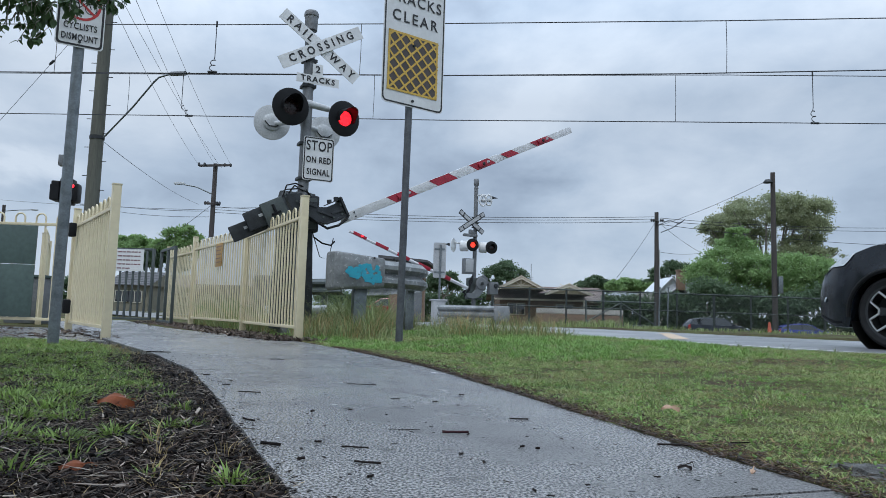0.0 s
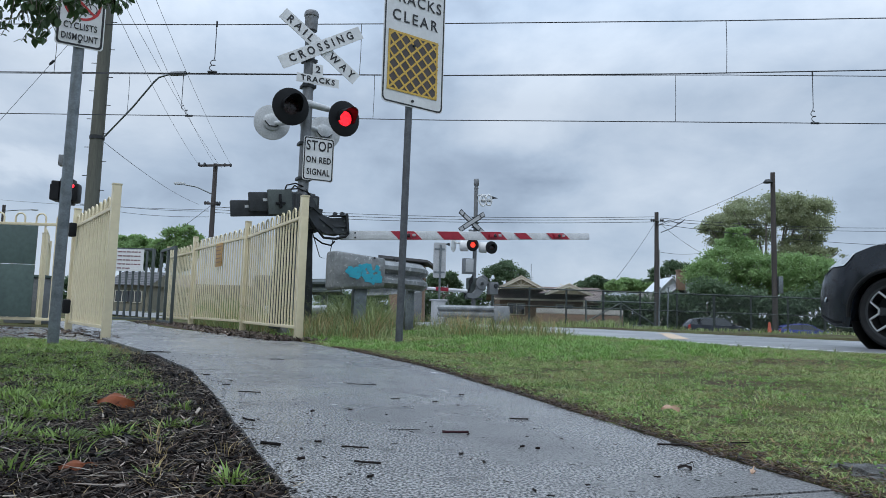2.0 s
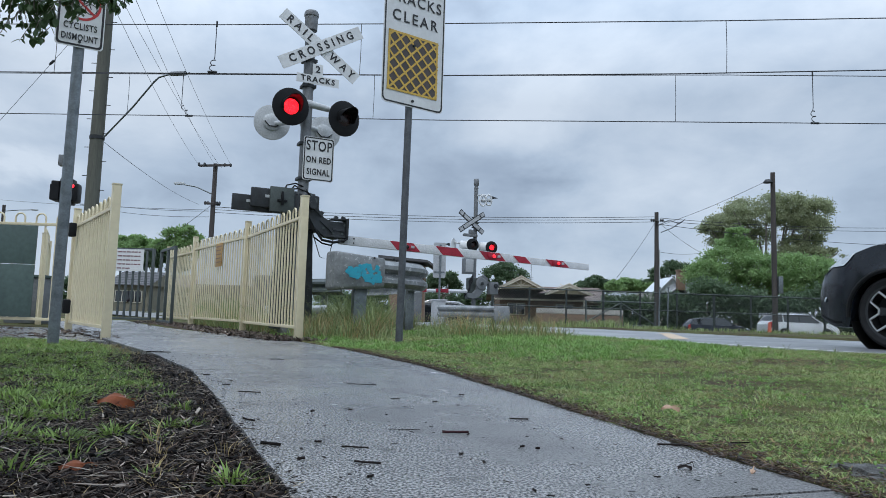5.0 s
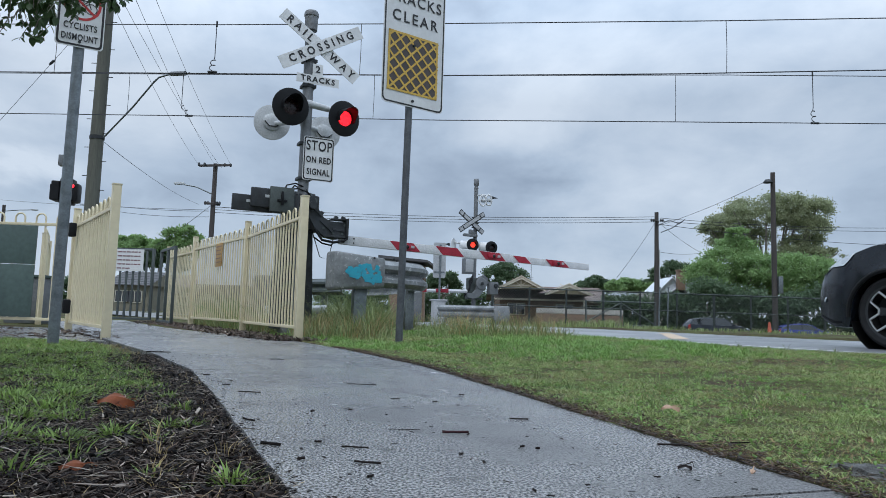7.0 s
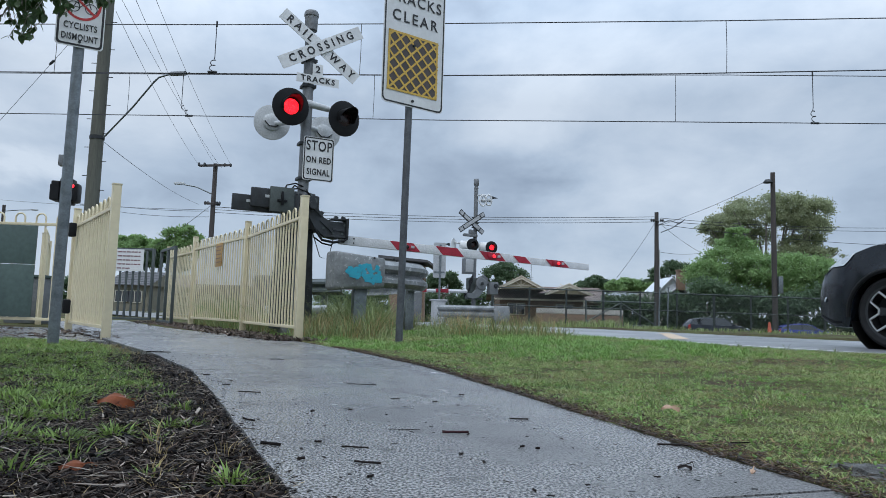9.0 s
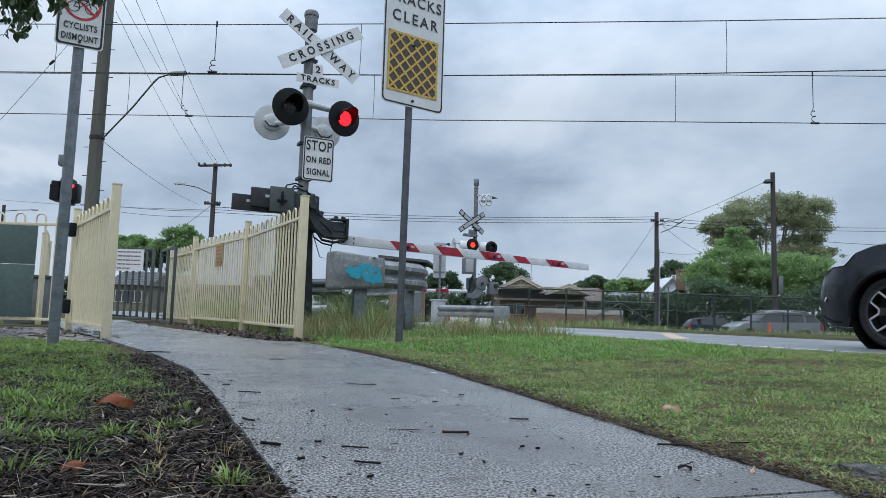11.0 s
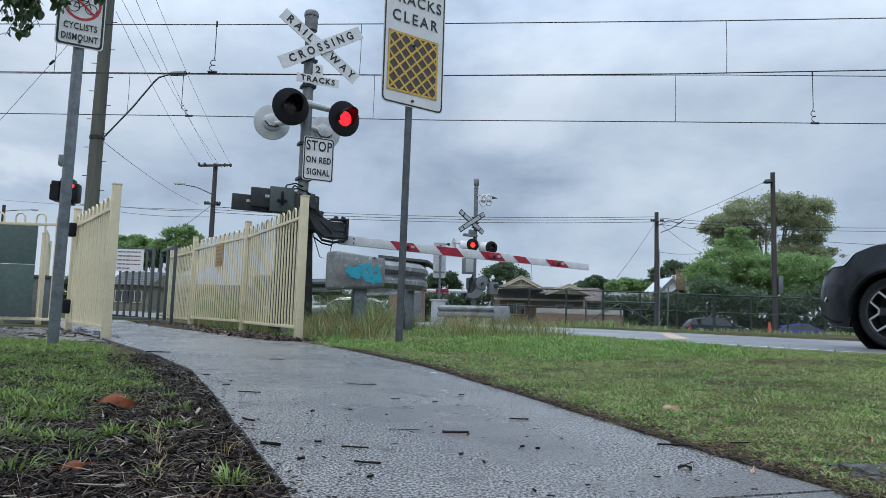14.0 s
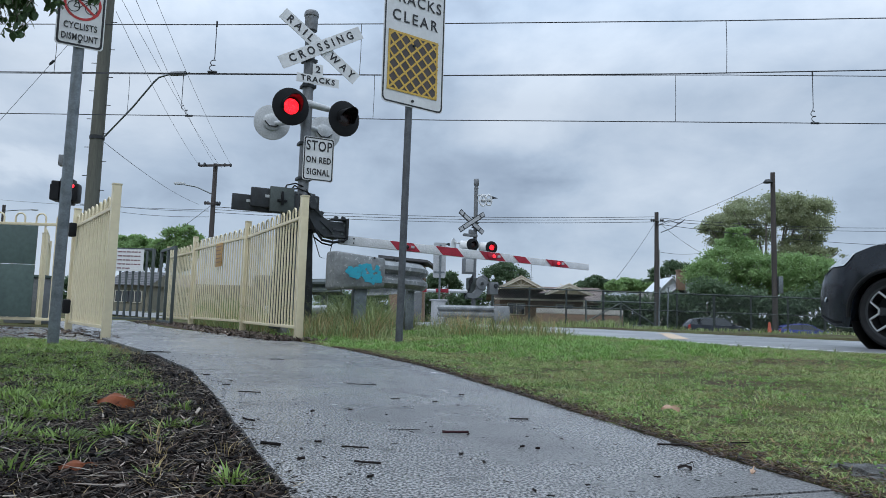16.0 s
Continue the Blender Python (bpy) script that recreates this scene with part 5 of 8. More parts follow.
def build_fences():
    fence_panel((-1.487, 7.19), (-2.722, 9.44), 11, (True, True), 0.02)
    f = fence_panel((-2.722, 9.44), (-4.30, 11.8), 12, (False, True), 0.03)
    L = math.hypot(1.578, 2.36)
    board = part("notice_board", Geo().box((L * 0.44, 0.03, 1.10), (0.33, 0.012, 0.36), bev=0.003), PLAQUE_WOOD, f, "small yellowed notice board on the fence")
    for k in range(5):
        part("text_bar", Geo().box((L * 0.44, 0.037, 1.23 - 0.06 * k), (0.26, 0.002, 0.018)), BRICK, board, smooth=False)
    fence_panel((-4.30, 11.8), (-5.45, 13.55), 9, (False, True), 0.0)
    # the other side of the path
    f = fence_panel((-3.205, 6.59), (-4.548, 8.40), 10, (True, True), -0.02)
    for z in (1.22, 0.30):
        part("gate_hinge", Geo().box((2.02, 0.075, z), (0.10, 0.085, 0.17), bev=0.022), BLACK, f, "black gate closer on the post")
    f = fence_panel((-4.62, 8.43), (-10.2, 8.25), 22, (False, False), 0.0, "cream hooped fence carrying dark green sheets")
    part("foot", Geo().box((0.9, 0, 0.05), (0.08, 0.08, 0.14), bev=0.01), CREAM, f)
    for k, (z0, z1) in enumerate(((0.14, 0.78), (0.785, 1.262))):
        part("sheet", Geo().box((2.62, 0.03, (z0 + z1) / 2), (4.45, 0.014, z1 - z0), bev=0.003), CABINET_GREEN, f, "dark grey-green steel sheet")
    fence_panel((-5.86, 10.0), (-6.55, 11.3), 6, (True, True), 0.0, "cream hooped fence panel set back from the path", (1.33, 1.33))
    cab = thing("equipment_cabinet", pose(-6.35, 10.6, -0.01, 0, 0, 4), "grey steel equipment cabinet behind the fence", "cabinet")
    part("case", Geo().box((0, 0, 0.36), (0.55, 0.4, 0.70), bev=0.015), PLASTIC_GREY, cab)
    part("lid", Geo().box((0, 0, 0.73), (0.60, 0.45, 0.04), bev=0.01), CABINET_GREEN, cab)
    # the grey pedestrian gate
    x0, x1, y = -6.62, -5.66, 13.45
    g = thing("pedestrian_gate", pose(x0, y, 0.0, 0, 0, -4), "closed grey steel pedestrian gate with a white notice", "gate")
    L = x1 - x0
    for x in (0.02, L - 0.02):
        part("stile", Geo().box((x, 0, 0.75), (0.05, 0.05, 1.40), bev=0.005), GATE_GREY, g)
    for z in (0.07, 1.43):
        part("rail", Geo().box((L / 2, 0, z), (L - 0.09, 0.04, 0.045), bev=0.004), GATE_GREY, g)
    for k in range(1, 7):
        part("bar", Geo().box((0.02 + (L - 0.04) * k / 7, 0, 0.75), (0.042, 0.02, 1.30), bev=0.003), GATE_GREY, g)
    notice = part("notice", Geo().box((0.44, -0.035, 1.21), (0.64, 0.006, 0.43), bev=0.002), SIGN_WHITE, g, "white notice with lines of red writing", smooth=False)
    for k in range(5):
        edges = [0.175, 0.225, 0.33, 0.40, 0.50, 0.56, 0.645, 0.705]
        for xa, xb in zip(edges[k % 2:-1], edges[k % 2 + 1:] if k < 4 else edges[1:5]):
            part("text_bar", Geo().box(((xa + xb) / 2 - 0.004, -0.0395, 1.37 - 0.08 * k), (xb - xa - 0.016, 0.002, 0.022)), NOTICE_RED, notice, smooth=False)
    a, b = (-5.36, 12.98), (-4.72, 12.02)
    L = math.hypot(b[0] - a[0], b[1] - a[1])
    g = thing("gate_frame", pose(a[0], a[1], 0.0, 0, 0, math.degrees(math.atan2(b[1] - a[1], b[0] - a[0]))), "dark grey steel frame panel before the cream fence", "gate")
    for x in (0.0, L / 2, L):
        part("stile", Geo().box((x, 0, 0.68), (0.05, 0.05, 1.34), bev=0.005), GATE_GREY, g)
    for z in (0.05, 1.37):
        part("rail", Geo().box((L / 2, 0, z), (L + 0.05, 0.04, 0.045), bev=0.004), GATE_GREY, g)


def pedestrian_signal():
    s = thing("pedestrian_signal", pose(-5.057, 9.0, 0.0, 0, 0, 12), "black pedestrian signal showing red on a grey post", "traffic signal")
    part("post", Geo().tube([(-0.02, 0.05, 0), (-0.02, 0.05, 2.25)], 0.045, 12), POST_GREY, s)
    z = 1.797
    body = part("housing", Geo().box((0.03, 0, z), (0.16, 0.20, 0.34), bev=0.02).box((0.135, -0.02, z - 0.015), (0.10, 0.2, 0.26), bev=0.04), BLACK, s, "black signal housing")
    part("visor", Geo().box((-0.10, 0.0, z + 0.0), (0.10, 0.22, 0.26), bev=0.015).box((-0.155, 0, z - 0.02), (0.02, 0.18, 0.2)), BLACK, body, smooth=False)
    part("lens", Geo().lathe([(0.004, 0.012), (0.020, 0.008), (0.026, 0)], 14, pose(0.115, -0.125, z + 0.065, 90)), GLOW_RED, body, "glowing red pedestrian lamp")
    part("sounder", Geo().box((-0.05, 0, z + 0.42), (0.12, 0.1, 0.15), bev=0.015), PLASTIC_GREY, s)


def guard_rail():
    g = thing("guard_rail", pose(0, 0, 0), "galvanised guard rail with rounded nose and turquoise spray paint", "guard rail")
    # plan of the rail: from the nose, along the verge, round the bend and back towards the tracks
    plan = [(-1.38, 8.52), (-1.10, 8.62), (-0.80, 8.78), (-0.55, 8.98), (-0.36, 9.22), (-0.26, 9.50), (-0.25, 9.85), (-0.36, 10.3), (-0.62, 11.0), (-1.00, 11.9), (-1.5, 13.0)]
    pts = []
    for (a, b), (c, d) in zip(plan, plan[1:]):
        pts += [(a + (c - a) * k / 4, b + (d - b) * k / 4) for k in range(4)]
    pts.append(plan[-1])

    def rail(points, prof, thick, squeeze=0.0, mid_z=0.81):
        vs, fs, n = [], [], len(prof)
        for i, (x, y) in enumerate(points):
            xa, ya = points[max(i - 1, 0)]
            xb, yb = points[min(i + 1, len(points) - 1)]
            d = math.hypot(xb - xa, yb - ya)
            nx, ny = (yb - ya) / d, -(xb - xa) / d
            shrink = squeeze * max(0.0, (i - 4) / (len(points) - 5)) if squeeze else 0.0
            for t in (0.0, thick):
                vs += [(x + nx * (o - t), y + ny * (o - t), z + (mid_z - z) * shrink) for o, z in prof]
        for i in range(len(points) - 1):
            for layer in (0, 1):
                for k in range(n - 1):
                    a = (2 * i + layer) * n + k
                    fs.append((a, a + 1, a + 2 * n + 1, a + 2 * n))
            for k in (0, n - 1):
                a = 2 * i * n + k
                fs.append((a, a + n, a + 3 * n, a + 2 * n))
        return Geo().add(vs, fs)

    zt = 0.60
    wave = [(-0.03, 0.03), (-0.03, 0.04), (0.0, 0.06), (0.045, 0.10), (0.045, 0.15), (0.0, 0.19), (-0.035, 0.205), (-0.035, 0.225), (0.0, 0.24), (0.045, 0.28), (0.045, 0.33), (0.0, 0.37), (-0.03, 0.39), (-0.03, 0.40)]
    part("rail_beam", rail(pts[5:], [(o, z + zt) for o, z in wave], 0.012), GALV_WORN, g, "corrugated galvanised rail beam")
    nose = [(-1.30, 8.82), (-1.39, 8.76), (-1.43, 8.66), (-1.41, 8.56), (-1.33, 8.50), (-1.22, 8.51), (-1.10, 8.56), (-0.98, 8.62), (-0.86, 8.69), (-0.76, 8.75)]
    flat = [(-0.01, -0.02), (0.012, 0.0), (0.02, 0.03), (0.022, 0.25), (0.02, 0.43), (0.012, 0.455), (-0.04, 0.47)]
    n1 = part("nose", rail(nose, [(o + 0.03, z + zt) for o, z in flat], 0.01, 0.22), GALV_WORN, g, "scuffed rounded end of the rail")
    rng = np.random.default_rng(3)
    for k in range(46):
        t = rng.uniform(0, 1) if k > 3 else 0.1
        x = -1.17 + 0.38 * t
        y = float(np.interp(x, [p[0] for p in nose[4:]], [p[1] for p in nose[4:]]))
        z = 0.80 + rng.uniform(-0.085, 0.085) * (0.35 + 0.9 * min(1, t * 2.2)) + 0.02 * (1 - t)
        w, h = rng.uniform(0.05, 0.11), rng.uniform(0.04, 0.09)
        pl = [(w * 0.5 * math.cos(a) * rng.uniform(0.7, 1.2), h * 0.5 * math.sin(a) * rng.uniform(0.7, 1.2)) for a in np.linspace(0, 2 * math.pi, 9)[:-1]]
        part("spray_paint", Geo().prism(pl, -0.001, 0.001), TEAL_PAINT, n1, at=pose(x, y - 0.0625 - 0.00008 * k, z, 0, 0, 25), smooth=False)
    for x, y in ((-0.62, 8.72), (-0.62 + 0.02, 8.98), (-0.86, 8.66)):
        b = Geo()
        bolt(b, x, y - 0.07, 1.0, 0.016)
        part("bolt", b, DARK_STEEL, n1)
    for x, y, w in ((-1.06, 8.78, 0.17), (-0.47, 9.72, 0.13)):
        post = part("post", Geo().box((x, y, 0.31), (w, 0.13, 0.80), (0, 0, 24), 0.01), GALV, g, "heavy galvanised steel post")
        part("spacer", Geo().box((x + 0.03, y - 0.03, 0.80), (w * 0.8, 0.12, 0.34), (0, 0, 24), 0.01), GALV, post)
    # the far rail along the road, and the rail by the far mast
    r2 = thing("guard_rail", pose(0, 0, 0), "dull grey guard rail behind the barrier machine", "guard rail")
    a, b = (-2.847, 14.5), (-2.036, 13.5)
    line = [(a[0] + (b[0] - a[0]) * k / 6 * 1.6 - 0.4, a[1] + (b[1] - a[1]) * k / 6) for k in range(7)]
    part("rail_beam", rail(line, [(o, z * 0.9 + 0.62) for o, z in wave], 0.012), GATE_GREY, r2)
    for k in (1, 4):
        part("post", Geo().box((line[k][0], line[k][1] + 0.12, 0.4), (0.12, 0.1, 0.9), bev=0.008), GATE_GREY, r2)
    r3 = thing("guard_rail", pose(0, 0, 0), "galvanised guard rail in front of the far mast", "guard rail")
    a, b = (-0.1, 21.0, 0.458), (1.902, 20.0, 0.476)
    line = [(a[0] + (b[0] - a[0]) * k / 8, a[1] + (b[1] - a[1]) * k / 8) for k in range(9)]
    part("rail_beam", rail(line, [(o, z + 0.24) for o, z in wave], 0.012), GALV_WORN, r3)
    part("rail_end", Geo().box((line[-1][0] - 0.14, line[-1][1] - 0.03, 0.42), (0.46, 0.12, 0.44), (0, 0, -10), 0.04), GALV_WORN, r3)
    for k in (1, 4, 7):
        part("post", Geo().box((line[k][0], line[k][1] + 0.12, 0.25), (0.12, 0.1, 0.66), bev=0.008), GALV_WORN, r3)


def small_fixtures():
    c = thing("equipment_cabinet", pose(-2.672, 10.6, 0.0, 0, 0, TURN), "grey equipment cabinet behind the cream fence", "cabinet")
    part("case", Geo().box((0, 0, 0.42), (0.46, 0.36, 0.84), bev=0.05), PLASTIC_GREY, c)
    part("plinth", Geo().box((0, 0, 0.0), (0.54, 0.44, 0.12), bev=0.02), CONCRETE_DRY, c)
    part("door", Geo().box((0, -0.185, 0.44), (0.38, 0.012, 0.64), bev=0.004), PLASTIC_GREY, c)
    a, b = (-2.539, 9.9, 0.366), (-1.658, 9.9, 0.4)
    pipe = thing("white_pipe", pose(0, 0, 0), "white painted pipe lying low among the weeds", "pipe")
    part("barrel", Geo().tube([(a[0], a[1], a[2] - 0.06), (b[0], b[1], b[2] - 0.06)], 0.065, 14), SIGN_WHITE, pipe)
    for p in (a, b):
        part("saddle", Geo().box((p[0] + (0.2 if p is a else -0.2), p[1], 0.10), (0.10, 0.2, 0.34), bev=0.01), CONCRETE_DRY, pipe)
    # back of a road sign beyond the tracks
    x = -0.106
    s = thing("road_sign", pose(x, 23.5, -0.1, 0, 0, 8), "grey back of a road sign on a thin post", "road sign")
    part("board", Geo().prism(rounded(-0.22, 0.22, 1.70, 2.92, 0.05), -0.01, 0.0), SIGN_BACK, s, smooth=False)
    part("post", Geo().tube([(0.02, -0.04, 0), (0.02, -0.04, 2.85)], 0.035, 10), GALV, s)
    for z in (1.9, 2.7):
        part("bracket", Geo().box((0, -0.025, z), (0.36, 0.03, 0.05), bev=0.005), GALV, s)
    x = -0.1
    c = thing("equipment_cabinet", pose(x, 22.5, -0.05, 0, 0, 5), "pale grey railway cabinet beyond the tracks", "cabinet")
    part("case", Geo().box((0, 0, 0.42), (0.44, 0.4, 0.84), bev=0.02), SIGN_BACK, c)
    part("cap", Geo().box((0, 0, 0.86), (0.56, 0.46, 0.05), bev=0.01), SIGN_BACK, c)
    cone = thing("traffic_cone", pose(13.09, 27.3, float(ground_z(13.09, 27.3))), "orange plastic traffic cone by the street", "traffic cone")
    part("base", Geo().box((0, 0, 0.03), (0.36, 0.36, 0.06), bev=0.02), CONE_ORANGE, cone)
    part("body", Geo().lathe([(0.13, 0.06), (0.04, 0.68), (0.03, 0.72), (0.01, 0.72)], 16), CONE_ORANGE, cone)


near_left_bulb, near_right_bulb, near_boom, near_beam_at, boom_bulbs = near_mast()
far_left_bulb, far_right_bulb, far_boom = far_mast()
keep_clear_sign()
cyclists_sign()
build_fences()
pedestrian_signal()
guard_rail()
small_fixtures()


# ---- vehicles ----
def car(name, label, paint, L=4.4, W=1.78, H=1.5, wheel_r=0.33, overhang=0.88, base=2.62, boot=0.0, detail=False, rails=False, category="car"):
    """A car with its nose towards +x and its ground point at the middle of the front axle."""
    c = thing(name, pose(0, 0, 0), label, category)
    sill, half = 0.20 if H > 1.55 else 0.17, W / 2
    nose_s = overhang
    x_of = lambda s: nose_s - s * L
    top_k = [(0, 0.36), (0.008, 0.42), (0.025, 0.475), (0.05, 0.520), (0.09, 0.570), (0.14, 0.617), (0.20, 0.665), (0.245, 0.700), (0.40, 0.955), (0.47, 0.99), (0.58, 1.0), (0.78, 0.975 - boot), (0.90, 0.93 - 2.4 * boot), (0.975, 0.66 - boot * 0.3), (1.0, 0.56)]
    top = lambda s: float(np.interp(s, [k[0] for k in top_k], [k[1] for k in top_k])) * H
    belt = lambda s: min(top(s), (0.625 + 0.05 * s) * H)
    wheels = (overhang, overhang + base)

    def width(s):
        f = 1 - 0.26 * max(0, 1 - s / 0.11) ** 2.0 - 0.10 * max(0, (s - 0.92) / 0.08) ** 2
        return half * f

    def bottom(s):
        d = s * L
        z = sill + 0.10 * max(0, 1 - s / 0.06) + 0.12 * max(0, (s - 0.95) / 0.05)
        for w in wheels:
            r = wheel_r + 0.075
            if abs(d - w) < r:
                z = max(z, wheel_r * 0.95 + math.sqrt(r * r - (d - w) ** 2))
        return z

    def section(s):
        w, zb, be, tp = width(s), bottom(s), belt(s), top(s)
        hood = min(tp, be + 0.03)
        za = max(zb + 0.02, 0.30 * H)
        return [(w * 0.80, zb), (w * 0.985, zb + 0.005), (w * 0.995, max(zb + 0.015, min(0.26 * H, be - 0.09))), (w * 1.0, max(zb + 0.02, min(0.38 * H, be - 0.06))), (w * 0.985, max(zb + 0.03, min(0.50 * H, be - 0.035))), (w * 0.95, be - 0.012), (w * 0.90, be + 0.004), (w * 0.62, hood + 0.012), (0.0, hood + 0.022)]

    ss = sorted(set([0, 0.004, 0.012, 0.025, 0.04, 0.06, 0.08] + [k / 60 for k in range(6, 60)] + [0.985, 0.995, 1.0]))

    def loft(sections, stations, close=True):
        vs, fs, n = [], [], 2 * len(sections[0]) - 1
        for s, sec in zip(stations, sections):
            ring = [(x_of(s), -y, z) for y, z in sec] + [(x_of(s), y, z) for y, z in reversed(sec[:-1])]
            vs += ring
        for i in range(len(stations) - 1):
            fs += [(i * n + k, i * n + k + 1, (i + 1) * n + k + 1, (i + 1) * n + k) for k in range(n - 1)]
        if close:
            fs += [tuple(range(n)), tuple(reversed(range((len(stations) - 1) * n, len(stations) * n)))]
        return Geo().add(vs, fs)

    body = part("body", loft([section(s) for s in ss], ss), paint, c)
    gs = [0.235 + (0.965 - 0.235) * k / 30 for k in range(31)]
    glass = [[(width(s) * 0.915, belt(s) - 0.01), (width(s) * (0.915 - 0.19 * max(0, top(s) - belt(s)) / (0.36 * H)), max(belt(s), top(s) - 0.03) - 0.006), (width(s) * 0.55, max(belt(s), top(s) - 0.008)), (0, max(belt(s), top(s)))] for s in gs]
    part("windows", loft(glass, gs), CAR_GLASS, body, "dark car glazing")
    rs = [0.395 + (0.90 - 0.395) * k / 20 for k in range(21)]
    roof = [[(width(s) * 0.76, top(s) - 0.065), (width(s) * 0.735, top(s) - 0.025), (width(s) * 0.58, top(s) + 0.004), (0, top(s) + 0.014)] for s in rs]
    part("roof", loft(roof, rs), paint, body)
    for s0, s1 in ((0.255, 0.40), (0.57, 0.575), (0.80, 0.79), (0.965, 0.895)):
        for sg in (-1, 1):
            a = (x_of(s0), sg * width(s0) * 0.918, belt(s0))
            b = (x_of(s1), sg * width(s1) * 0.735, top(s1) - 0.035)
            part("pillar", Geo().tube([a, b], 0.030 if s0 != 0.57 else 0.022, 6), paint if s0 != 0.57 else CAR_TRIM, body)
    if rails:
        for sg in (-1, 1):
            part("roof_rail", Geo().tube([(x_of(0.42), sg * half * 0.66, top(0.45) + 0.0), (x_of(0.48), sg * half * 0.68, H + 0.05), (x_of(0.82), sg * half * 0.68, H + 0.02), (x_of(0.88), sg * half * 0.66, top(0.88))], 0.017, 6), CHROME, body)
    for sg in (-1, 1):
        part("mirror", Geo().box((x_of(0.30), sg * (half + 0.06), belt(0.3) + 0.06), (0.14, 0.17, 0.12), bev=0.03), paint, body)

    def patch(s0, s1, k0, k1, off, mat, nm, n=7, sides=(-1, 1), cut=0.0):
        """A panel that follows the body's skin between two stations, a little proud of it."""
        for sg in sides:
            vs, fs = [], []
            for i in range(n):
                u = i / (n - 1)
                for j in range(4):
                    v = j / 3
                    s = s0 + (s1 - s0) * u + cut * v
                    sec = section(s)
                    kk = k0 + (k1 - k0) * v
                    lo = min(int(kk), len(sec) - 2)
                    fr = kk - lo
                    y = sec[lo][0] * (1 - fr) + sec[lo + 1][0] * fr
                    z = sec[lo][1] * (1 - fr) + sec[lo + 1][1] * fr
                    vs.append((x_of(s) + off * (1 if s < 0.1 else 0.2 if s < 0.3 else -1 if s > 0.9 else 0), sg * (y + off), z + off * 0.4))
            for i in range(n - 1):
                for j in range(3):
                    fs.append((i * 4 + j, i * 4 + j + 1, i * 4 + j + 5, i * 4 + j + 4))
            part(nm, Geo().add(vs, fs), mat, body, "clear headlight" if nm == "headlight" else "")

    patch(0.018, 0.092, 4.1, 5.25, 0.008, HEADLIGHT, "headlight", cut=0.030)
    patch(0.955, 0.992, 3.6, 5.4, 0.008, TAIL, "tail_light")
    part("lower_trim", Geo().box((x_of(0.5), 0, sill + 0.03), (base - 2 * wheel_r - 0.2, W * 0.97, 0.12), bev=0.03), CAR_TRIM, body)
    part("grille", Geo().box((x_of(0.0) - 0.01, 0, 0.42 * H), (0.04, W * 0.5, 0.12 * H), bev=0.015), CAR_TRIM, body)
    part("underbody", Geo().box((x_of(0.5), 0, sill + 0.12), (L * 0.9, W * 0.72, 0.2), bev=0.03), CAR_TRIM, c)
    if detail:
        for w in wheels:
            for sg in (-1, 1):
                r = wheel_r + 0.078
                arc = []
                for k in range(21):
                    a = math.pi * (1.02 - 1.04 * k / 20)
                    arc.append((overhang - w + r * math.cos(a), sg * (half * 1.004), wheel_r * 0.95 + r * math.sin(a)))
                part("arch_trim", Geo().tube(arc, 0.024, 8), CAR_TRIM, body, "black plastic wheel arch trim")
                part("arch_liner", Geo().tube([(overhang - w, sg * (half - 0.02), wheel_r * 0.97), (overhang - w, sg * (half - 0.32), wheel_r * 0.97)], r, 28, False).tube([(overhang - w, sg * (half - 0.32), wheel_r * 0.97), (overhang - w, sg * (half - 0.33), wheel_r * 0.97)], r, 28), CAR_TRIM, body)
        patch(0.006, 0.085, 0.1, 1.25, 0.006, CAR_TRIM, "bumper_trim")
        part("fog_lamp", Geo().lathe([(0.01, 0.012), (0.026, 0.008), (0.03, 0)], 16, pose(x_of(0.03), half * 0.86, 0.30 * H, 0, 75, 40)), HEADLIGHT, body)

    def wheel_meshes():
        t = wheel_r * 0.74
        tyre = Geo().lathe([(t, -0.095), (wheel_r * 0.90, -0.108), (wheel_r * 0.985, -0.085), (wheel_r, -0.05), (wheel_r, 0.05), (wheel_r * 0.985, 0.085), (wheel_r * 0.90, 0.108), (t, 0.095)], 40, ring=True)
        rim = Geo().lathe([(t + 0.006, -0.094), (t + 0.010, -0.102), (t - 0.012, -0.098), (t - 0.02, -0.02), (t - 0.02, 0.09), (t + 0.006, 0.094)], 36, ring=True)
        spokes = []
        ro, ri = t * 0.955, t * 0.56
        for k in range(5):
            c = 72 * k + 40
            at_ = lambda r, a: (r * math.cos(radians(c + a)), r * math.sin(radians(c + a)))
            # a bright machined edge that runs out to the rim and back in beside each dark spoke
            line = [at_(ri, -27), at_(ro, -15), at_(ro, 0), at_(ro, 15), at_(ri, 27), at_(ri, 45)]
            g = Geo()
            for (xa, ya), (xb, yb) in zip(line, line[1:]):
                d = Vector((xb - xa, yb - ya, 0))
                g.box(((xa + xb) / 2, (ya + yb) / 2, -0.086), (d.length + 0.014, 0.018, 0.020), (0, 0, math.degrees(math.atan2(d.y, d.x))), 0.003)
            dark = Geo()
            for turn in (-27, 27):
                xa, ya = at_(0.04, turn)
                xb, yb = at_(ri, turn)
                d = Vector((xb - xa, yb - ya, 0))
                dark.box(((xa + xb) / 2, (ya + yb) / 2, -0.070), (d.length, 0.040, 0.03), (0, 0, math.degrees(math.atan2(d.y, d.x))), 0.006)
            spokes.append((g, dark))
        hub = Geo().lathe([(0.01, -0.10), (0.035, -0.10), (0.06, -0.088), (0.07, -0.06), (0.01, -0.06)], 20)
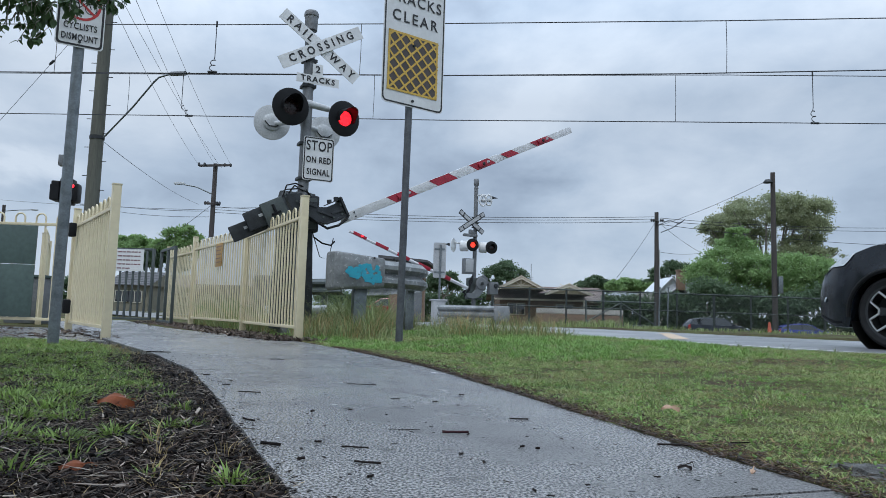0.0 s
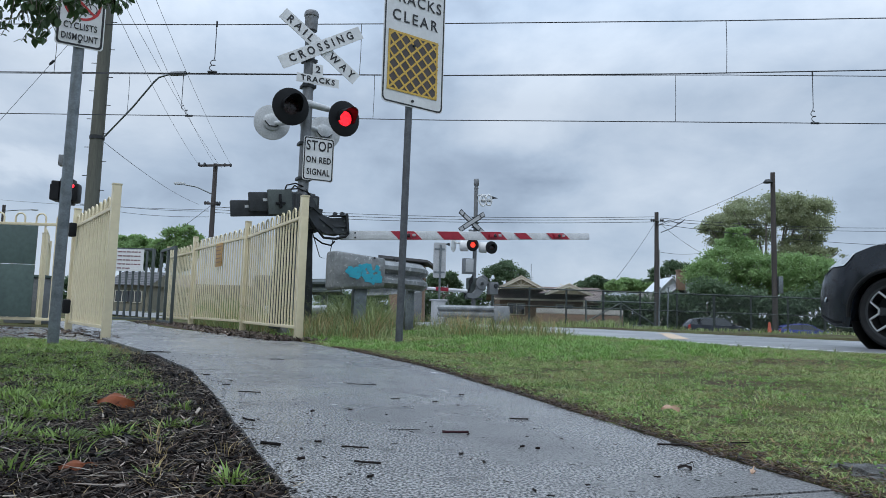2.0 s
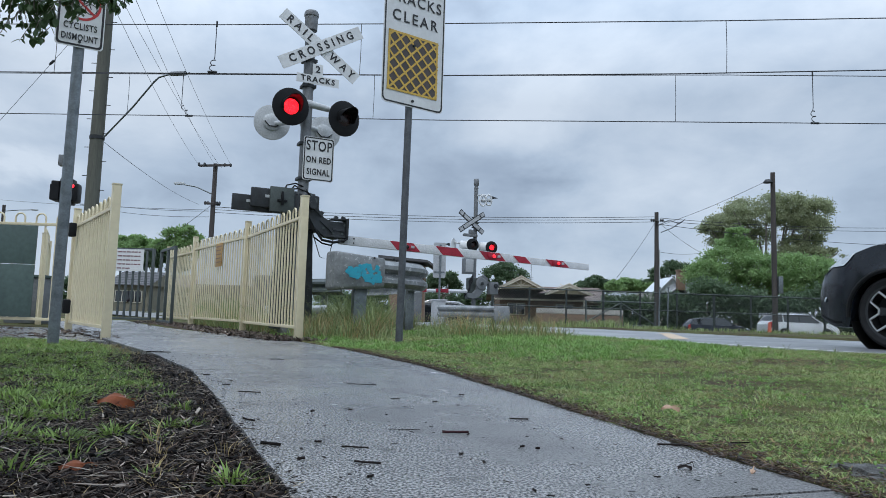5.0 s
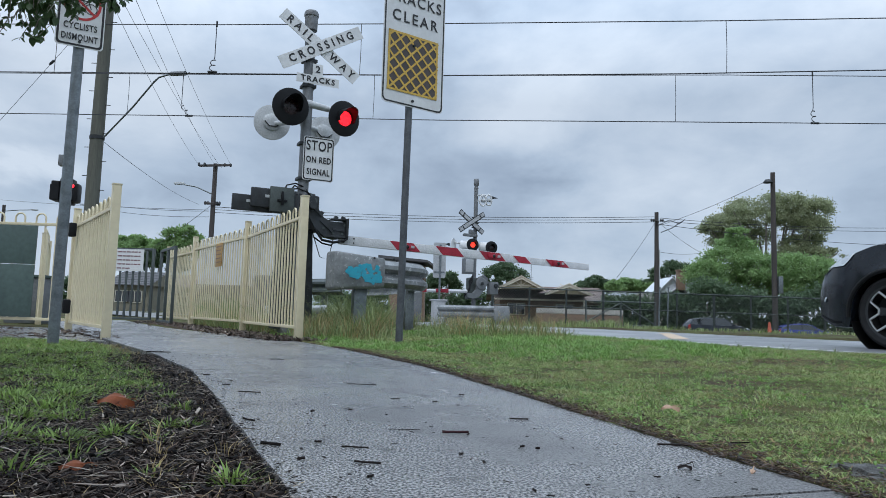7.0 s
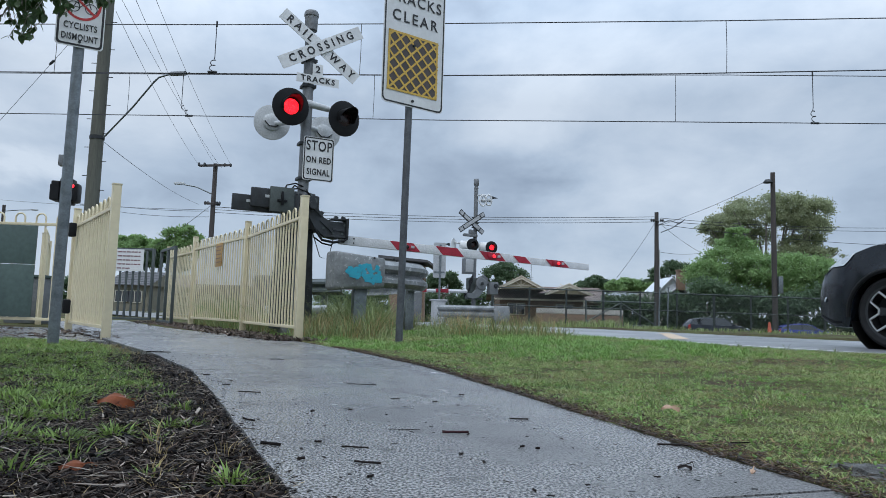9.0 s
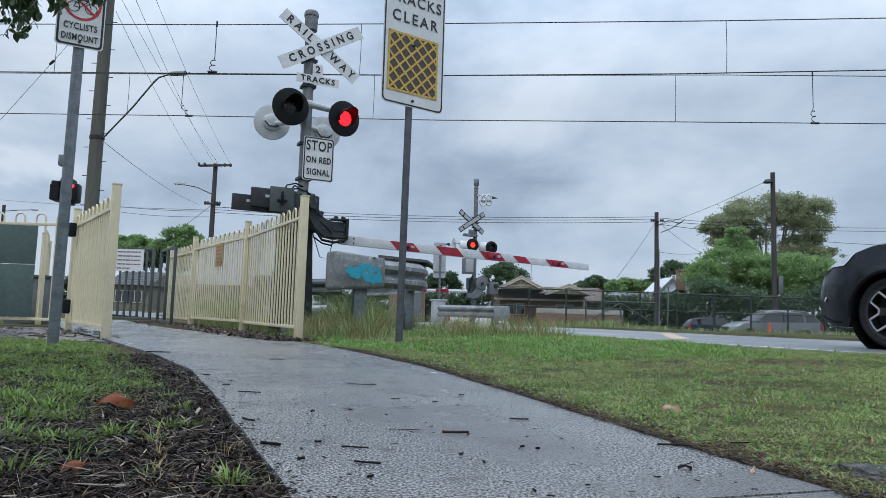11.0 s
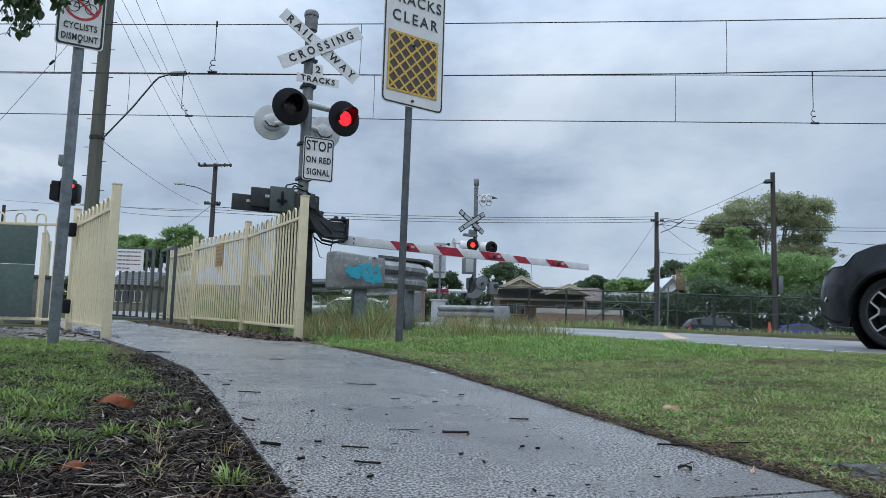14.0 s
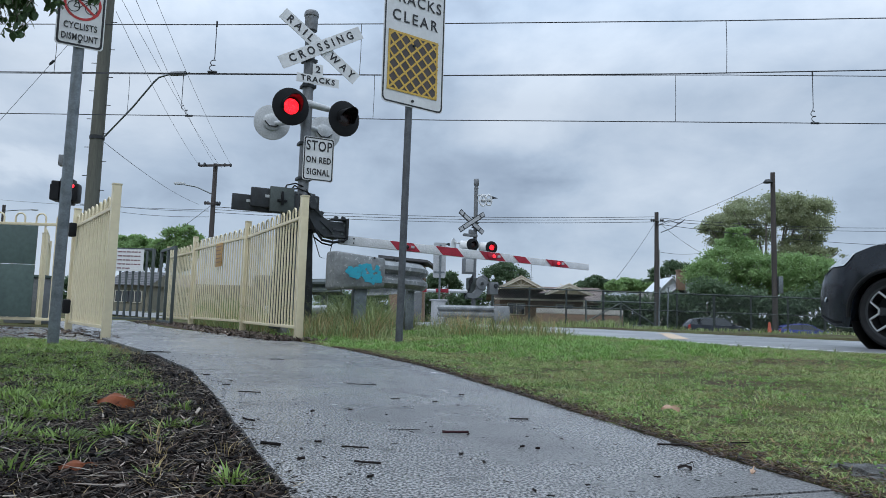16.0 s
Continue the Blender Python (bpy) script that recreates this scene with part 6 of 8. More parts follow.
        disc = Geo().lathe([(0.02, 0.0), (t * 0.8, 0.0), (t * 0.8, 0.02), (0.02, 0.02)], 24)
        return (tyre.mesh("tyre", RUBBER, True), rim.mesh("rim", DARK_ALLOY, True), [(g.mesh("spoke", CHROME, True), d.mesh("spoke_inset", DARK_ALLOY, False)) for g, d in spokes], hub.mesh("hub_cap", CAR_TRIM, True), disc.mesh("brake_disc", CAR_TRIM, True))

    tyre, rim, spokes, hub, disc = wheel_meshes()
    for w in wheels:
        for sg in (1, -1):
            wheel = part("wheel", tyre, None, c, at=pose(overhang - w, sg * (half - 0.115), wheel_r, 90 if sg > 0 else -90, 0, 0))
            part("rim", rim, None, wheel, "dark alloy rim")
            for g, d in spokes:
                part("spoke", g, None, wheel)
                part("spoke_inset", d, None, wheel)
            part("hub_cap", hub, None, wheel)
            part("brake_disc", disc, None, wheel)
    return c


near_car = car("parked_car", "dark grey compact SUV waiting at the crossing", CAR_DARK, 4.45, 1.78, 1.62, 0.352, 0.88, 2.64, detail=True, rails=True)
near_car.matrix_basis = pose(4.373 + 0.80 * VX, 6.542 + 0.80 * VY, 0.105, 0, 0, 90 + TURN)
dark_suv = car("moving_car", "charcoal SUV driving along the street beyond", CAR_CHARCOAL, 4.65, 1.86, 1.66, 0.35, 0.9, 2.75, rails=True)
white_suv = car("moving_car", "white SUV driving along the street beyond", CAR_WHITE, 4.55, 1.84, 1.66, 0.34, 0.9, 2.68, rails=True)
silver_wagon = car("moving_car", "silver grey SUV driving along the street beyond", CAR_SILVER, 4.75, 1.86, 1.70, 0.35, 0.92, 2.8, rails=True)
white_hatch = car("moving_car", "white hatchback driving along the street beyond", CAR_WHITE, 4.2, 1.78, 1.45, 0.33, 0.86, 2.6)
red_car = car("moving_car", "red hatchback driving past beyond the gate", CAR_RED, 4.3, 1.78, 1.46, 0.32, 0.88, 2.6)
navy_hatch = car("parked_car", "dark blue-grey hatchback parked beyond the fence", CAR_NAVY, 4.25, 1.78, 1.46, 0.32, 0.86, 2.6)
navy_hatch.matrix_basis = pose(21.024 - 0.86, 47.0, -0.74, 0, 0, -4)
blue_car = car("parked_car", "bright blue sedan parked beyond the fence", CAR_BLUE, 4.1, 1.75, 1.38, 0.31, 0.84, 2.5, boot=0.06)
blue_car.matrix_basis = pose(29.476 - 0.84, 52.0, -0.86, 0, 0, -4)


# ---- poles and wires ----
def wire(name, pts, r, label, sag=0.0, parent=None):
    (x0, y0, z0), (x1, y1, z1) = pts[0], pts[-1]
    if len(pts) == 2:
        pts = [(x0 + (x1 - x0) * k / 16, y0 + (y1 - y0) * k / 16, z0 + (z1 - z0) * k / 16 - sag * 4 * (k / 16) * (1 - k / 16)) for k in range(17)]
    g = Geo().tube(pts, r, 5)
    if parent is not None:
        return part(name, g, WIRE, parent)
    ob = new(name, g.mesh(name, WIRE, True))
    return tagged(ob, label, "wire")


def overhead_line():
    for c, mess, cont, droppers in (
            (14.1, [(-11.042, 15.039, 6.616), (-5.141, 14.537, 6.556), (-0.144, 14.112, 6.548), (5.722, 13.614, 6.569), (9.663, 13.279, 6.612)],
             [(-10.925, 15.029, 5.491), (-5.826, 14.595, 5.449), (-0.11, 14.109, 5.397), (4.703, 13.7, 5.432), (9.623, 13.282, 5.524)], ((-8.83, 14.851, 6.594), (-1.91, 14.262, 6.548), (5.733, 13.613, 6.569))),
            (17.6, [(-13.634, 18.759, 6.746), (-6.327, 18.138, 6.695), (-0.137, 17.612, 6.662), (7.127, 16.994, 6.676), (12.004, 16.58, 6.631)],
             [(-13.513, 18.749, 5.583), (-7.19, 18.211, 5.533), (-0.101, 17.609, 5.446), (5.865, 17.101, 5.434), (11.958, 16.584, 5.412)], ((-8.807, 18.349, 6.712), (-1.972, 17.768, 6.662), (5.87, 17.101, 6.676)))):
        line = thing("overhead_line", pose(0, 0, 0), "dark railway contact wire hung from a messenger wire", "overhead line", "railway overhead lines")
        part("messenger_wire", Geo().tube(mess, 0.0105, 6), WIRE, line)
        part("contact_wire", Geo().tube(cont, 0.012, 6), WIRE, line)
        for x, y, z in droppers:
            zb = float(np.interp(x, [p[0] for p in cont], [p[2] for p in cont]))
            part("dropper", Geo().tube([(x, y, z), (x + 0.01, y, (z + zb) / 2), (x, y, zb)], 0.007, 5), WIRE, line)
    # looped jumpers between the wires
    for top, foot in (((-5.141, 14.537, 6.556), (-5.176, 14.54, 5.5)), ((-7.269, 18.218, 6.679), (-7.048, 18.199, 5.55)), ((9.262, 16.812, 6.70), (9.30, 16.812, 5.44))):
        h = top[2] - foot[2]
        pts = [top, (top[0], top[1], top[2] - 0.70 * h)]
        for k in range(14):
            a = k / 13 * 2 * math.pi * 2
            pts.append((top[0] - 0.02 + 0.062 * math.sin(a) + (foot[0] - top[0]) * k / 13, top[1] + (foot[1] - top[1]) * k / 13, top[2] - (0.74 + 0.22 * k / 13 + 0.03 * math.cos(a)) * h))
        pts.append(foot)
        j = thing("wire_jumper", pose(0, 0, 0), "looped wire jumper hanging between overhead wires", "wire")
        part("loop", Geo().tube(pts, 0.010, 5), WIRE, j)
        part("clamp", Geo().tube([(foot[0] - 0.10, foot[1], foot[2] - 0.02), (foot[0] + 0.10, foot[1], foot[2] - 0.02)], 0.028, 8), DARK_STEEL, j)
        part("clamp", Geo().tube([(top[0], top[1], top[2] - 0.04), (top[0], top[1], top[2] + 0.08)], 0.02, 8), DARK_STEEL, j)


def overhead_pole():
    b, t = (-10.297, 19.5, 2.248), (-10.065, 19.5, 9.363)
    p = thing("overhead_line_pole", pose(b[0] + 0.12, 19.5, 0), "weathered timber railway pole with a bracket arm", "utility pole")
    part("shaft", Geo().tube([(0, 0, -0.1), (0, 0, 5.0), (0.02, 0, 10.2)], [0.20, 0.185, 0.16], 16), WOOD_POLE, p)
    for k in range(16):
        z = 3.2 + k * 0.42
        sg = 1 if k % 2 else -1
        part("step_bolt", Geo().tube([(sg * 0.15, -0.02, z), (sg * 0.33, -0.02, z)], 0.012, 5), DARK_STEEL, p)
    x0 = b[0] + 0.12
    a, m, e = (-9.924, 19.4, 5.168), (-7.923, 18.2, 6.589), (-6.98, 17.6, 6.51)
    rel = lambda q: (q[0] - x0, q[1] - 19.5, q[2])
    br = part("bracket_arm", Geo().tube([rel(a), rel((-8.872, 18.8, 5.903)), rel((-8.112, 18.3, 6.474)), rel(m), rel((-7.566, 18.0, 6.607)), rel(e)], 0.024, 10), GALV, p)
    part("insulator", Geo().tube([rel((-7.479, 17.9, 6.589)), rel((-6.98, 17.6, 6.51))], 0.062, 10), PLASTIC_GREY, br)
    part("steady_arm", Geo().tube([rel(e), rel((-6.30, 16.1, 5.98)), rel((-5.70, 14.58, 5.46))], 0.014, 6), GALV, br)
    part("band", Geo().tube([(0, 0, a[2] - 0.05), (0, 0, a[2] + 0.05)], 0.205, 16), DARK_STEEL, p)
    wire("pole_stay", [(-9.999, 19.5, 5.074), (-14.532, 40.0, 6.447)], 0.008, "dark stay wire running from the timber pole", 0.2)
    wire("stay_wire", [(-11.883, 17.0, 4.249), (-9.788, 17.0, 6.986)], 0.006, "thin slanting stay wire", 0.0)
    s = thing("wire_insulator", pose(*(-10.181, 17.0, 6.478), 0, 45, 0), "small dark insulator on the stay wire", "insulator")
    part("shell", Geo().lathe([(0.01, -0.09), (0.03, -0.07), (0.035, 0.07), (0.01, 0.09)], 10), DARK_STEEL, s)


def street_pole(x, y, top, ground, r, label, lamp=None, arms=()):
    p = thing("utility_pole", pose(x, y, ground), label, "utility pole")
    h = top - ground
    part("shaft", Geo().tube([(0, 0, -0.3), (0, 0, h)], [r * 1.15, r * 0.85], 12), WOOD_POLE_FAR, p)
    for z, w, turn in arms:
        arm = part("cross_arm", Geo().box((0, -0.15, z - ground), (w, 0.1, 0.13), (0, 0, turn), 0.01), WOOD_POLE_FAR, p)
        for k in (-0.47, -0.3, 0.3, 0.47):
            part("insulator", Geo().lathe([(0.03, 0), (0.075, 0.05), (0.075, 0.16), (0.03, 0.22)], 8, pose(k * w, -0.15, z - ground - 0.06)), DARK_STEEL, arm)
    if lamp:
        sx, z, rise = lamp
        arm = part("lamp_arm", Geo().tube([(0, 0, z - ground), (sx * 0.5, -0.2, z - ground + rise), (sx, -0.3, z - ground + rise * 1.4)], 0.04, 8), GALV, p)
        part("lamp_head", Geo().box((sx, -0.3, z - ground + rise * 1.4), (0.62, 0.24, 0.14), bev=0.05), LAMP_BACK, arm)
    return p


def build_poles():
    street_pole(-13.688, 40, 8.924, -0.1, 0.15, "dark timber street pole with cross arms and lamp", (-1.95, 7.048, 0.4), ((8.786, 2.0, -12), (6.473, 0.9, 40)))
    street_pole(-40.353, 62, 9.235, -0.1, 0.16, "distant timber street pole with a lamp", (3.0, 8.66, 0.12))
    p = street_pole(15.736, 50, 8.408, -0.8, 0.17, "weathered timber street pole carrying wires", None, ((7.736, 0.9, 60),))
    part("conduit", Geo().tube([(0.17, -0.1, 0), (0.17, -0.1, 6.4)], 0.045, 8), SIGN_BACK, p)
    part("wire_bundle", Geo().tube([(0.1, -0.1, 8.2), (0.8, -0.4, 8.6), (1.5, -0.5, 8.3), (1.9, -0.5, 8.65), (1.0, -0.4, 8.0), (0.3, -0.1, 7.7)], 0.03, 5), WIRE, p)
    p = street_pole(19.519, 40, 9.38, -0.85, 0.15, "tall dark timber pole with a flood lamp", None)
    h = 8.833 + 0.85
    part("flood_lamp", Geo().lathe([(0.05, 0.22), (0.14, 0.2), (0.26, 0.06), (0.27, 0.0), (0.05, -0.02)], 14, pose(-0.34, -0.1, h - 0.1)), DARK_STEEL, p, "hooded flood lamp")
    part("lamp_arm", Geo().tube([(0, 0, h + 0.12), (-0.34, -0.1, h + 0.1)], 0.03, 6), DARK_STEEL, p)
    part("meter_box", Geo().box((0.24, -0.2, 2.677 + 0.85), (0.26, 0.2, 1.0), bev=0.02), GALV, p, "grey conduit box on the pole")
    # street wires
    far = [((-13.33, 40.0, 8.696), (-8.184, 16.0, 8.027)), ((-14.685, 40.0, 8.826), (-7.631, 15.0, 7.006)), ((-13.744, 40.0, 8.855), (-7.812, 16.0, 8.038)), ((-12.694, 40.0, 8.749), (-7.315, 16.0, 8.054))]
    for a, b in far:
        wire("power_line", [a, b], 0.006, "thin power line running up to the street pole", 0.25)
    for ya, yb in ((368, 384), (374, 388), (379, 393)):
        a, b = P_LEFT[ya], P_MID[yb]
        wire("power_line", [a, b], 0.019, "long thin power line along the street", 0.35)
    for y0, y1 in (((386, 402)), ((391, 407)), ((397, 414))):
        wire("power_line", [P_MID2[y0], P_RIGHT[y1]], 0.019, "long thin power line along the street", 0.3)
    for a, b in (((15.74, 50.0, 7.816), (11.037, 44.0, 2.78)), ((15.991, 50.0, 7.571), (23.801, 62.0, 6.622)), ((16.158, 50.0, 7.491), (19.333, 40.0, 8.962)), ((15.904, 50.0, 5.468), (22.784, 60.0, 6.511)),
                 ((-23.42, 44.0, 6.987), (-13.905, 40.0, 6.06)), ((-22.906, 46.0, 6.794), (-13.883, 40.0, 5.723)), ((-13.73, 40.0, 6.471), (-26.588, 60.0, 4.939)), ((-13.583, 40.0, 6.272), (-13.265, 70.0, 11.541)),
                 ((-47.225, 70.0, 10.995), (-13.909, 40.0, 6.127))):
        wire("service_line", [a, b], 0.014, "thin service wire slanting from a pole", 0.15)


P_LEFT = {368: (-17.838, 52.0, 8.146), 374: (-17.824, 52.0, 7.927), 379: (-17.81, 52.0, 7.708)}
P_MID = {384: (15.74, 50.0, 8.07), 388: (15.74, 50.0, 7.901), 393: (15.74, 50.0, 7.69)}
P_MID2 = {386: (15.824, 50.0, 7.988), 391: (15.824, 50.0, 7.777), 397: (15.823, 50.0, 7.523)}
P_RIGHT = {402: (42.893, 60.0, 9.38), 407: (42.88, 60.0, 9.076), 414: (42.824, 60.0, 7.661)}


# ---- chain-link fence ----
def chain_fence():
    f = thing("chain_link_fence", pose(0, 0, 0), "dark chain-link fence with steel posts and rails", "fence")
    a, b = (2.166, 29.0, 1.303), (20.974, 29.5, 1.877)
    n = 12
    top = 1.58
    gz = lambda x: float(ground_z(x, 29.0))
    zt = lambda x: top - 0.006 * (x - a[0])
    line = lambda z: [(a[0] + (b[0] - a[0]) * k / n, 29.0, z(a[0] + (b[0] - a[0]) * k / n)) for k in range(n + 1)]
    part("top_rail", Geo().tube(line(zt), 0.030, 6), CHAIN_WIRE, f)
    part("middle_rail", Geo().tube(line(lambda x: zt(x) - 0.74), 0.024, 6), CHAIN_WIRE, f)
    for k in range(n + 1):
        x = a[0] + (b[0] - a[0]) * k / n
        part("post", Geo().tube([(x, 29.03, gz(x) - 0.1), (x, 29.03, zt(x) + 0.06)], 0.04 if k % 3 else 0.055, 8), CHAIN_WIRE, f)
    # woven wire, as two families of slanted strands
    vs, fs = [], []
    z0, h, step, w = -0.40, 1.98, 0.115, 0.0085
    L = b[0] - a[0]
    for k in range(int(L / step) + 18):
        for sg in (1, -1):
            x0 = a[0] + k * step - (h if sg > 0 else 0)
            x1 = x0 + h
            za, zb = (z0, z0 + h) if sg > 0 else (z0 + h, z0)
            xs0, xs1 = max(x0, a[0]), min(x1, b[0])
            if xs1 - xs0 < 0.2:
                continue
            q0, q1 = za + (zb - za) * (xs0 - x0) / h, za + (zb - za) * (xs1 - x0) / h
            i = len(vs)
            vs += [(xs0, 29.0, q0 - w), (xs1, 29.0, q1 - w), (xs1, 29.0, q1 + w), (xs0, 29.0, q0 + w)]
            fs.append((i, i + 1, i + 2, i + 3))
    tagged(part("chain_link", Geo().add(vs, fs), CHAIN_WIRE, f, "woven wire mesh", smooth=False), kind="stuff")
    g = thing("chain_link_gate", pose(6.045, 28.6, -0.1), "steel framed gate with a diagonal brace", "gate")
    w = 2.908
    for x in (0, w / 2, w):
        part("stile", Geo().tube([(x, 0, 0.15), (x, 0, 1.25)], 0.035, 8), GATE_GREY, g)
    for z in (0.22, 1.2):
        part("rail", Geo().tube([(0, 0, z), (w, 0, z)], 0.03, 8), GATE_GREY, g)
    part("brace", Geo().tube([(0.05, 0, 0.35), (w / 2, 0, 1.15)], 0.028, 8), GATE_GREY, g)
    part("brace", Geo().tube([(w / 2, 0, 1.15), (w - 0.05, 0, 0.30)], 0.028, 8), GATE_GREY, g)
    for px in (8.92, 9.273):
        p = thing("fence_post", pose(px, 28.1, -0.15), "pale weathered fence post in the rough grass", "post")
        part("stem", Geo().tube([(0, 0, 0), (0.06, 0, 1.85)], 0.032, 8), GALV, p)
        part("cap", Geo().tube([(0.06, 0, 1.85), (0.062, 0, 1.9)], 0.042, 8), GALV, p)


# ---- houses ----
def window(parent, x, y, z, w, h):
    fr = part("window", Geo().box((x, y, z), (w + 0.12, 0.08, h + 0.12), bev=0.01), TRIM_CREAM, parent)
    part("pane", Geo().box((x, y - 0.045, z), (w, 0.012, h)), PANE, fr, smooth=False)
    part("mullion", Geo().box((x, y - 0.056, z), (0.05, 0.012, h)), TRIM_CREAM, fr, smooth=False)


def gable_front(parent, x, half, y, eave, peak, roof, deep):
    """A gable that faces the street: brick infill, bargeboards, timber fretwork and its own small roof."""
    part("gable_wall", Geo().prism([(x - half, eave), (x + half, eave), (x, peak)], y, y + 0.1), GABLE_TAN, parent, "gable infill below the bargeboards", smooth=False)
    for sg in (-1, 1):
        part("bargeboard", Geo().prism([(x + sg * (half + 0.35), eave - 0.16), (x, peak + 0.02), (x, peak + 0.36), (x + sg * (half + 0.45), eave + 0.03)], y - 0.35, y - 0.28), TRIM_CREAM, parent, smooth=False)
        part("roof_slope", Geo().add([(x, y - 0.4, peak + 0.28), (x + sg * (half + 0.5), y - 0.4, eave + 0.02), (x + sg * (half + 0.5), y + deep, eave + 0.02), (x, y + deep, peak + 0.28)], [(0, 1, 2, 3)]).add([(x, y - 0.4, peak + 0.2), (x + sg * (half + 0.5), y - 0.4, eave - 0.06), (x + sg * (half + 0.5), y + deep, eave - 0.06), (x, y + deep, peak + 0.2)], [(0, 1, 2, 3)]), roof, parent, smooth=False)
    part("fretwork", Geo().box((x, y - 0.06, eave + 0.32), (half * 1.2, 0.06, 0.08)).box((x, y - 0.06, (eave + peak) / 2 + 0.1), (0.08, 0.06, (peak - eave) * 0.9)).box((x - 0.4, y - 0.06, eave + 0.6), (0.9, 0.06, 0.06), (0, 40, 0)).box((x + 0.4, y - 0.06, eave + 0.6), (0.9, 0.06, 0.06), (0, -40, 0)), TRIM_CREAM, parent, smooth=False)


def tiles(parent, x0, x1, y0, z0, y1, z1, mat, rows=14):
    """Courses of roof tiles, each lapping the one below."""
    for k in range(rows):
        a, b = k / rows, (k + 1) / rows
        ya, za, yb, zb = y0 + (y1 - y0) * a, z0 + (z1 - z0) * a, y0 + (y1 - y0) * b, z0 + (z1 - z0) * b
        part("tile_course", Geo().add([(x0, ya, za + 0.05), (x1, ya, za + 0.05), (x1, yb, zb + 0.02), (x0, yb, zb + 0.02), (x0, ya, za), (x1, ya, za)], [(0, 1, 2, 3), (0, 4, 5, 1)]), mat, parent, smooth=False)


def build_houses():
    xl, xr = 4.836, 15.199
    h = thing("house", pose(0, 0, 0), "single-storey brick house with brown tiled roof and gables", "house")
    part("wall", Geo().box(((xl + xr) / 2, 66, 0.6), (xr - xl - 1.0, 7.0, 3.2)), BRICK, h, smooth=False)
    tiles(h, xl - 0.3, xr + 0.2, 61.6, 2.05, 66.0, 3.25, ROOF_TILE)
    tiles(h, xl - 0.3, xr + 0.2, 70.4, 2.05, 66.0, 3.25, ROOF_TILE, 4)
    part("ridge_cap", Geo().tube([(xl - 0.2, 66, 3.3), (xr, 66, 3.3)], 0.11, 8), ROOF_TILE, h)
    gable_front(h, 6.945, 1.75, 60.0, 2.846, 3.69, ROOF_TILE, 6)
    gable_front(h, 10.942, 1.65, 59.0, 2.486, 3.071, ROOF_TILE, 6)
    part("fascia", Geo().box(((xl + xr) / 2, 61.5, 2.0), (xr - xl + 0.6, 0.1, 0.16)), TRIM_CREAM, h, smooth=False)
    for x in (xl + 2.0, xl + 6.4, xr - 1.6):
        window(h, x, 62.45, 1.15, 1.5, 0.95)
    part("verandah_post", Geo().tube([(xr - 2.6, 60.5, -0.9), (xr - 2.6, 60.5, 2.0)], 0.07, 8), TRIM_CREAM, h)
    part("garden_wall", Geo().box(((xl + xr) / 2 + 1.5, 57.0, 0.98), (7.2, 0.2, 0.42), bev=0.02), RENDER_WALL, h, "pale rendered garden wall")
    part("garden_wall_base", Geo().box(((xl + xr) / 2 + 1.5, 57.02, 0.0), (7.2, 0.18, 1.5), bev=0.02), BRICK, h)
    a = thing("tv_antenna", pose(8.084, 62, 3.0), "thin television antenna on the house roof", "antenna")
    part("rod", Geo().tube([(0, 0, 0), (0, 0, 5.222 - 3.0)], 0.025, 6), WIRE, a)
    for z in (0.8, 1.05):
        part("element", Geo().tube([(-0.22, 0, z), (0.22, 0, z)], 0.015, 5), WIRE, a)
    # pale house among the trees
    x0, x1 = 23.016, 27.075
    zE, zP = 3.429, 5.1
    h = thing("house", pose(0, 0, 0), "house with white metal gable roof and brick chimney", "house")
    part("wall", Geo().box(((x0 + x1) / 2, 75, zE / 2 - 0.5), (x1 - x0 + 2, 5, zE + 1.0)), RENDER_WALL, h, smooth=False)
    for c, w in ((x0 + 1.2, 1.7), (x1 - 0.9, 2.3)):
        for sg in (-1, 1):
            part("roof_slope", Geo().prism([(c, zP), (c + sg * w, zE), (c + sg * w, zE - 0.12), (c, zP - 0.12)], 71.5, 77), ROOF_WHITE, h, smooth=False)
        part("gable_wall", Geo().prism([(c - w + 0.1, zE - 0.1), (c + w - 0.1, zE - 0.1), (c, zP - 0.1)], 71.9, 72.0), ROOF_WHITE, h, smooth=False)
    ch = (24.94, 71.0, 5.516)
    c = part("chimney", Geo().box((ch[0], 71.3, ch[2] - 0.8), (0.75, 0.7, 2.0), bev=0.03), BRICK, h, "brick chimney")
    part("chimney_pot", Geo().box((ch[0], 71.3, ch[2] + 0.25), (0.9, 0.85, 0.14), bev=0.03), BRICK, c)
    # houses seen past the pedestrian gate
    for xa, xb, y, ze, zp, mat in ((-28.04, -24.884, 58, 2.112, 3.407, ROOF_DARK), (-28.697, -23.798, 66, 2.312, 3.621, ROOF_TILE)):
        h = thing("house", pose(0, 0, 0), "low house with a dark roof beyond the gate", "house")
        part("wall", Geo().box(((xa + xb) / 2, y + 3, ze / 2 - 0.3), (xb - xa, 6, ze + 0.6)), OLIVE_PLASTER, h, smooth=False)
        tiles(h, xa - 0.4, xb + 0.4, y - 0.5, ze, y + 3, zp, mat, 8)
        for xe in (xa - 0.3, xb + 0.3):
            part("gable_end", Geo().add([(xe, y - 0.4, ze), (xe, y + 6.4, ze), (xe, y + 3, zp)], [(0, 1, 2)]), OLIVE_PLASTER, h, smooth=False)
        window(h, xa + 1.0, y - 0.03, ze * 0.55, 1.1, 0.9)
        window(h, xb - 1.1, y - 0.03, ze * 0.55, 1.1, 0.9)
    # brick shelter beyond the tracks
    xa, xb = -2.309, -0.568
    zr = 2.583
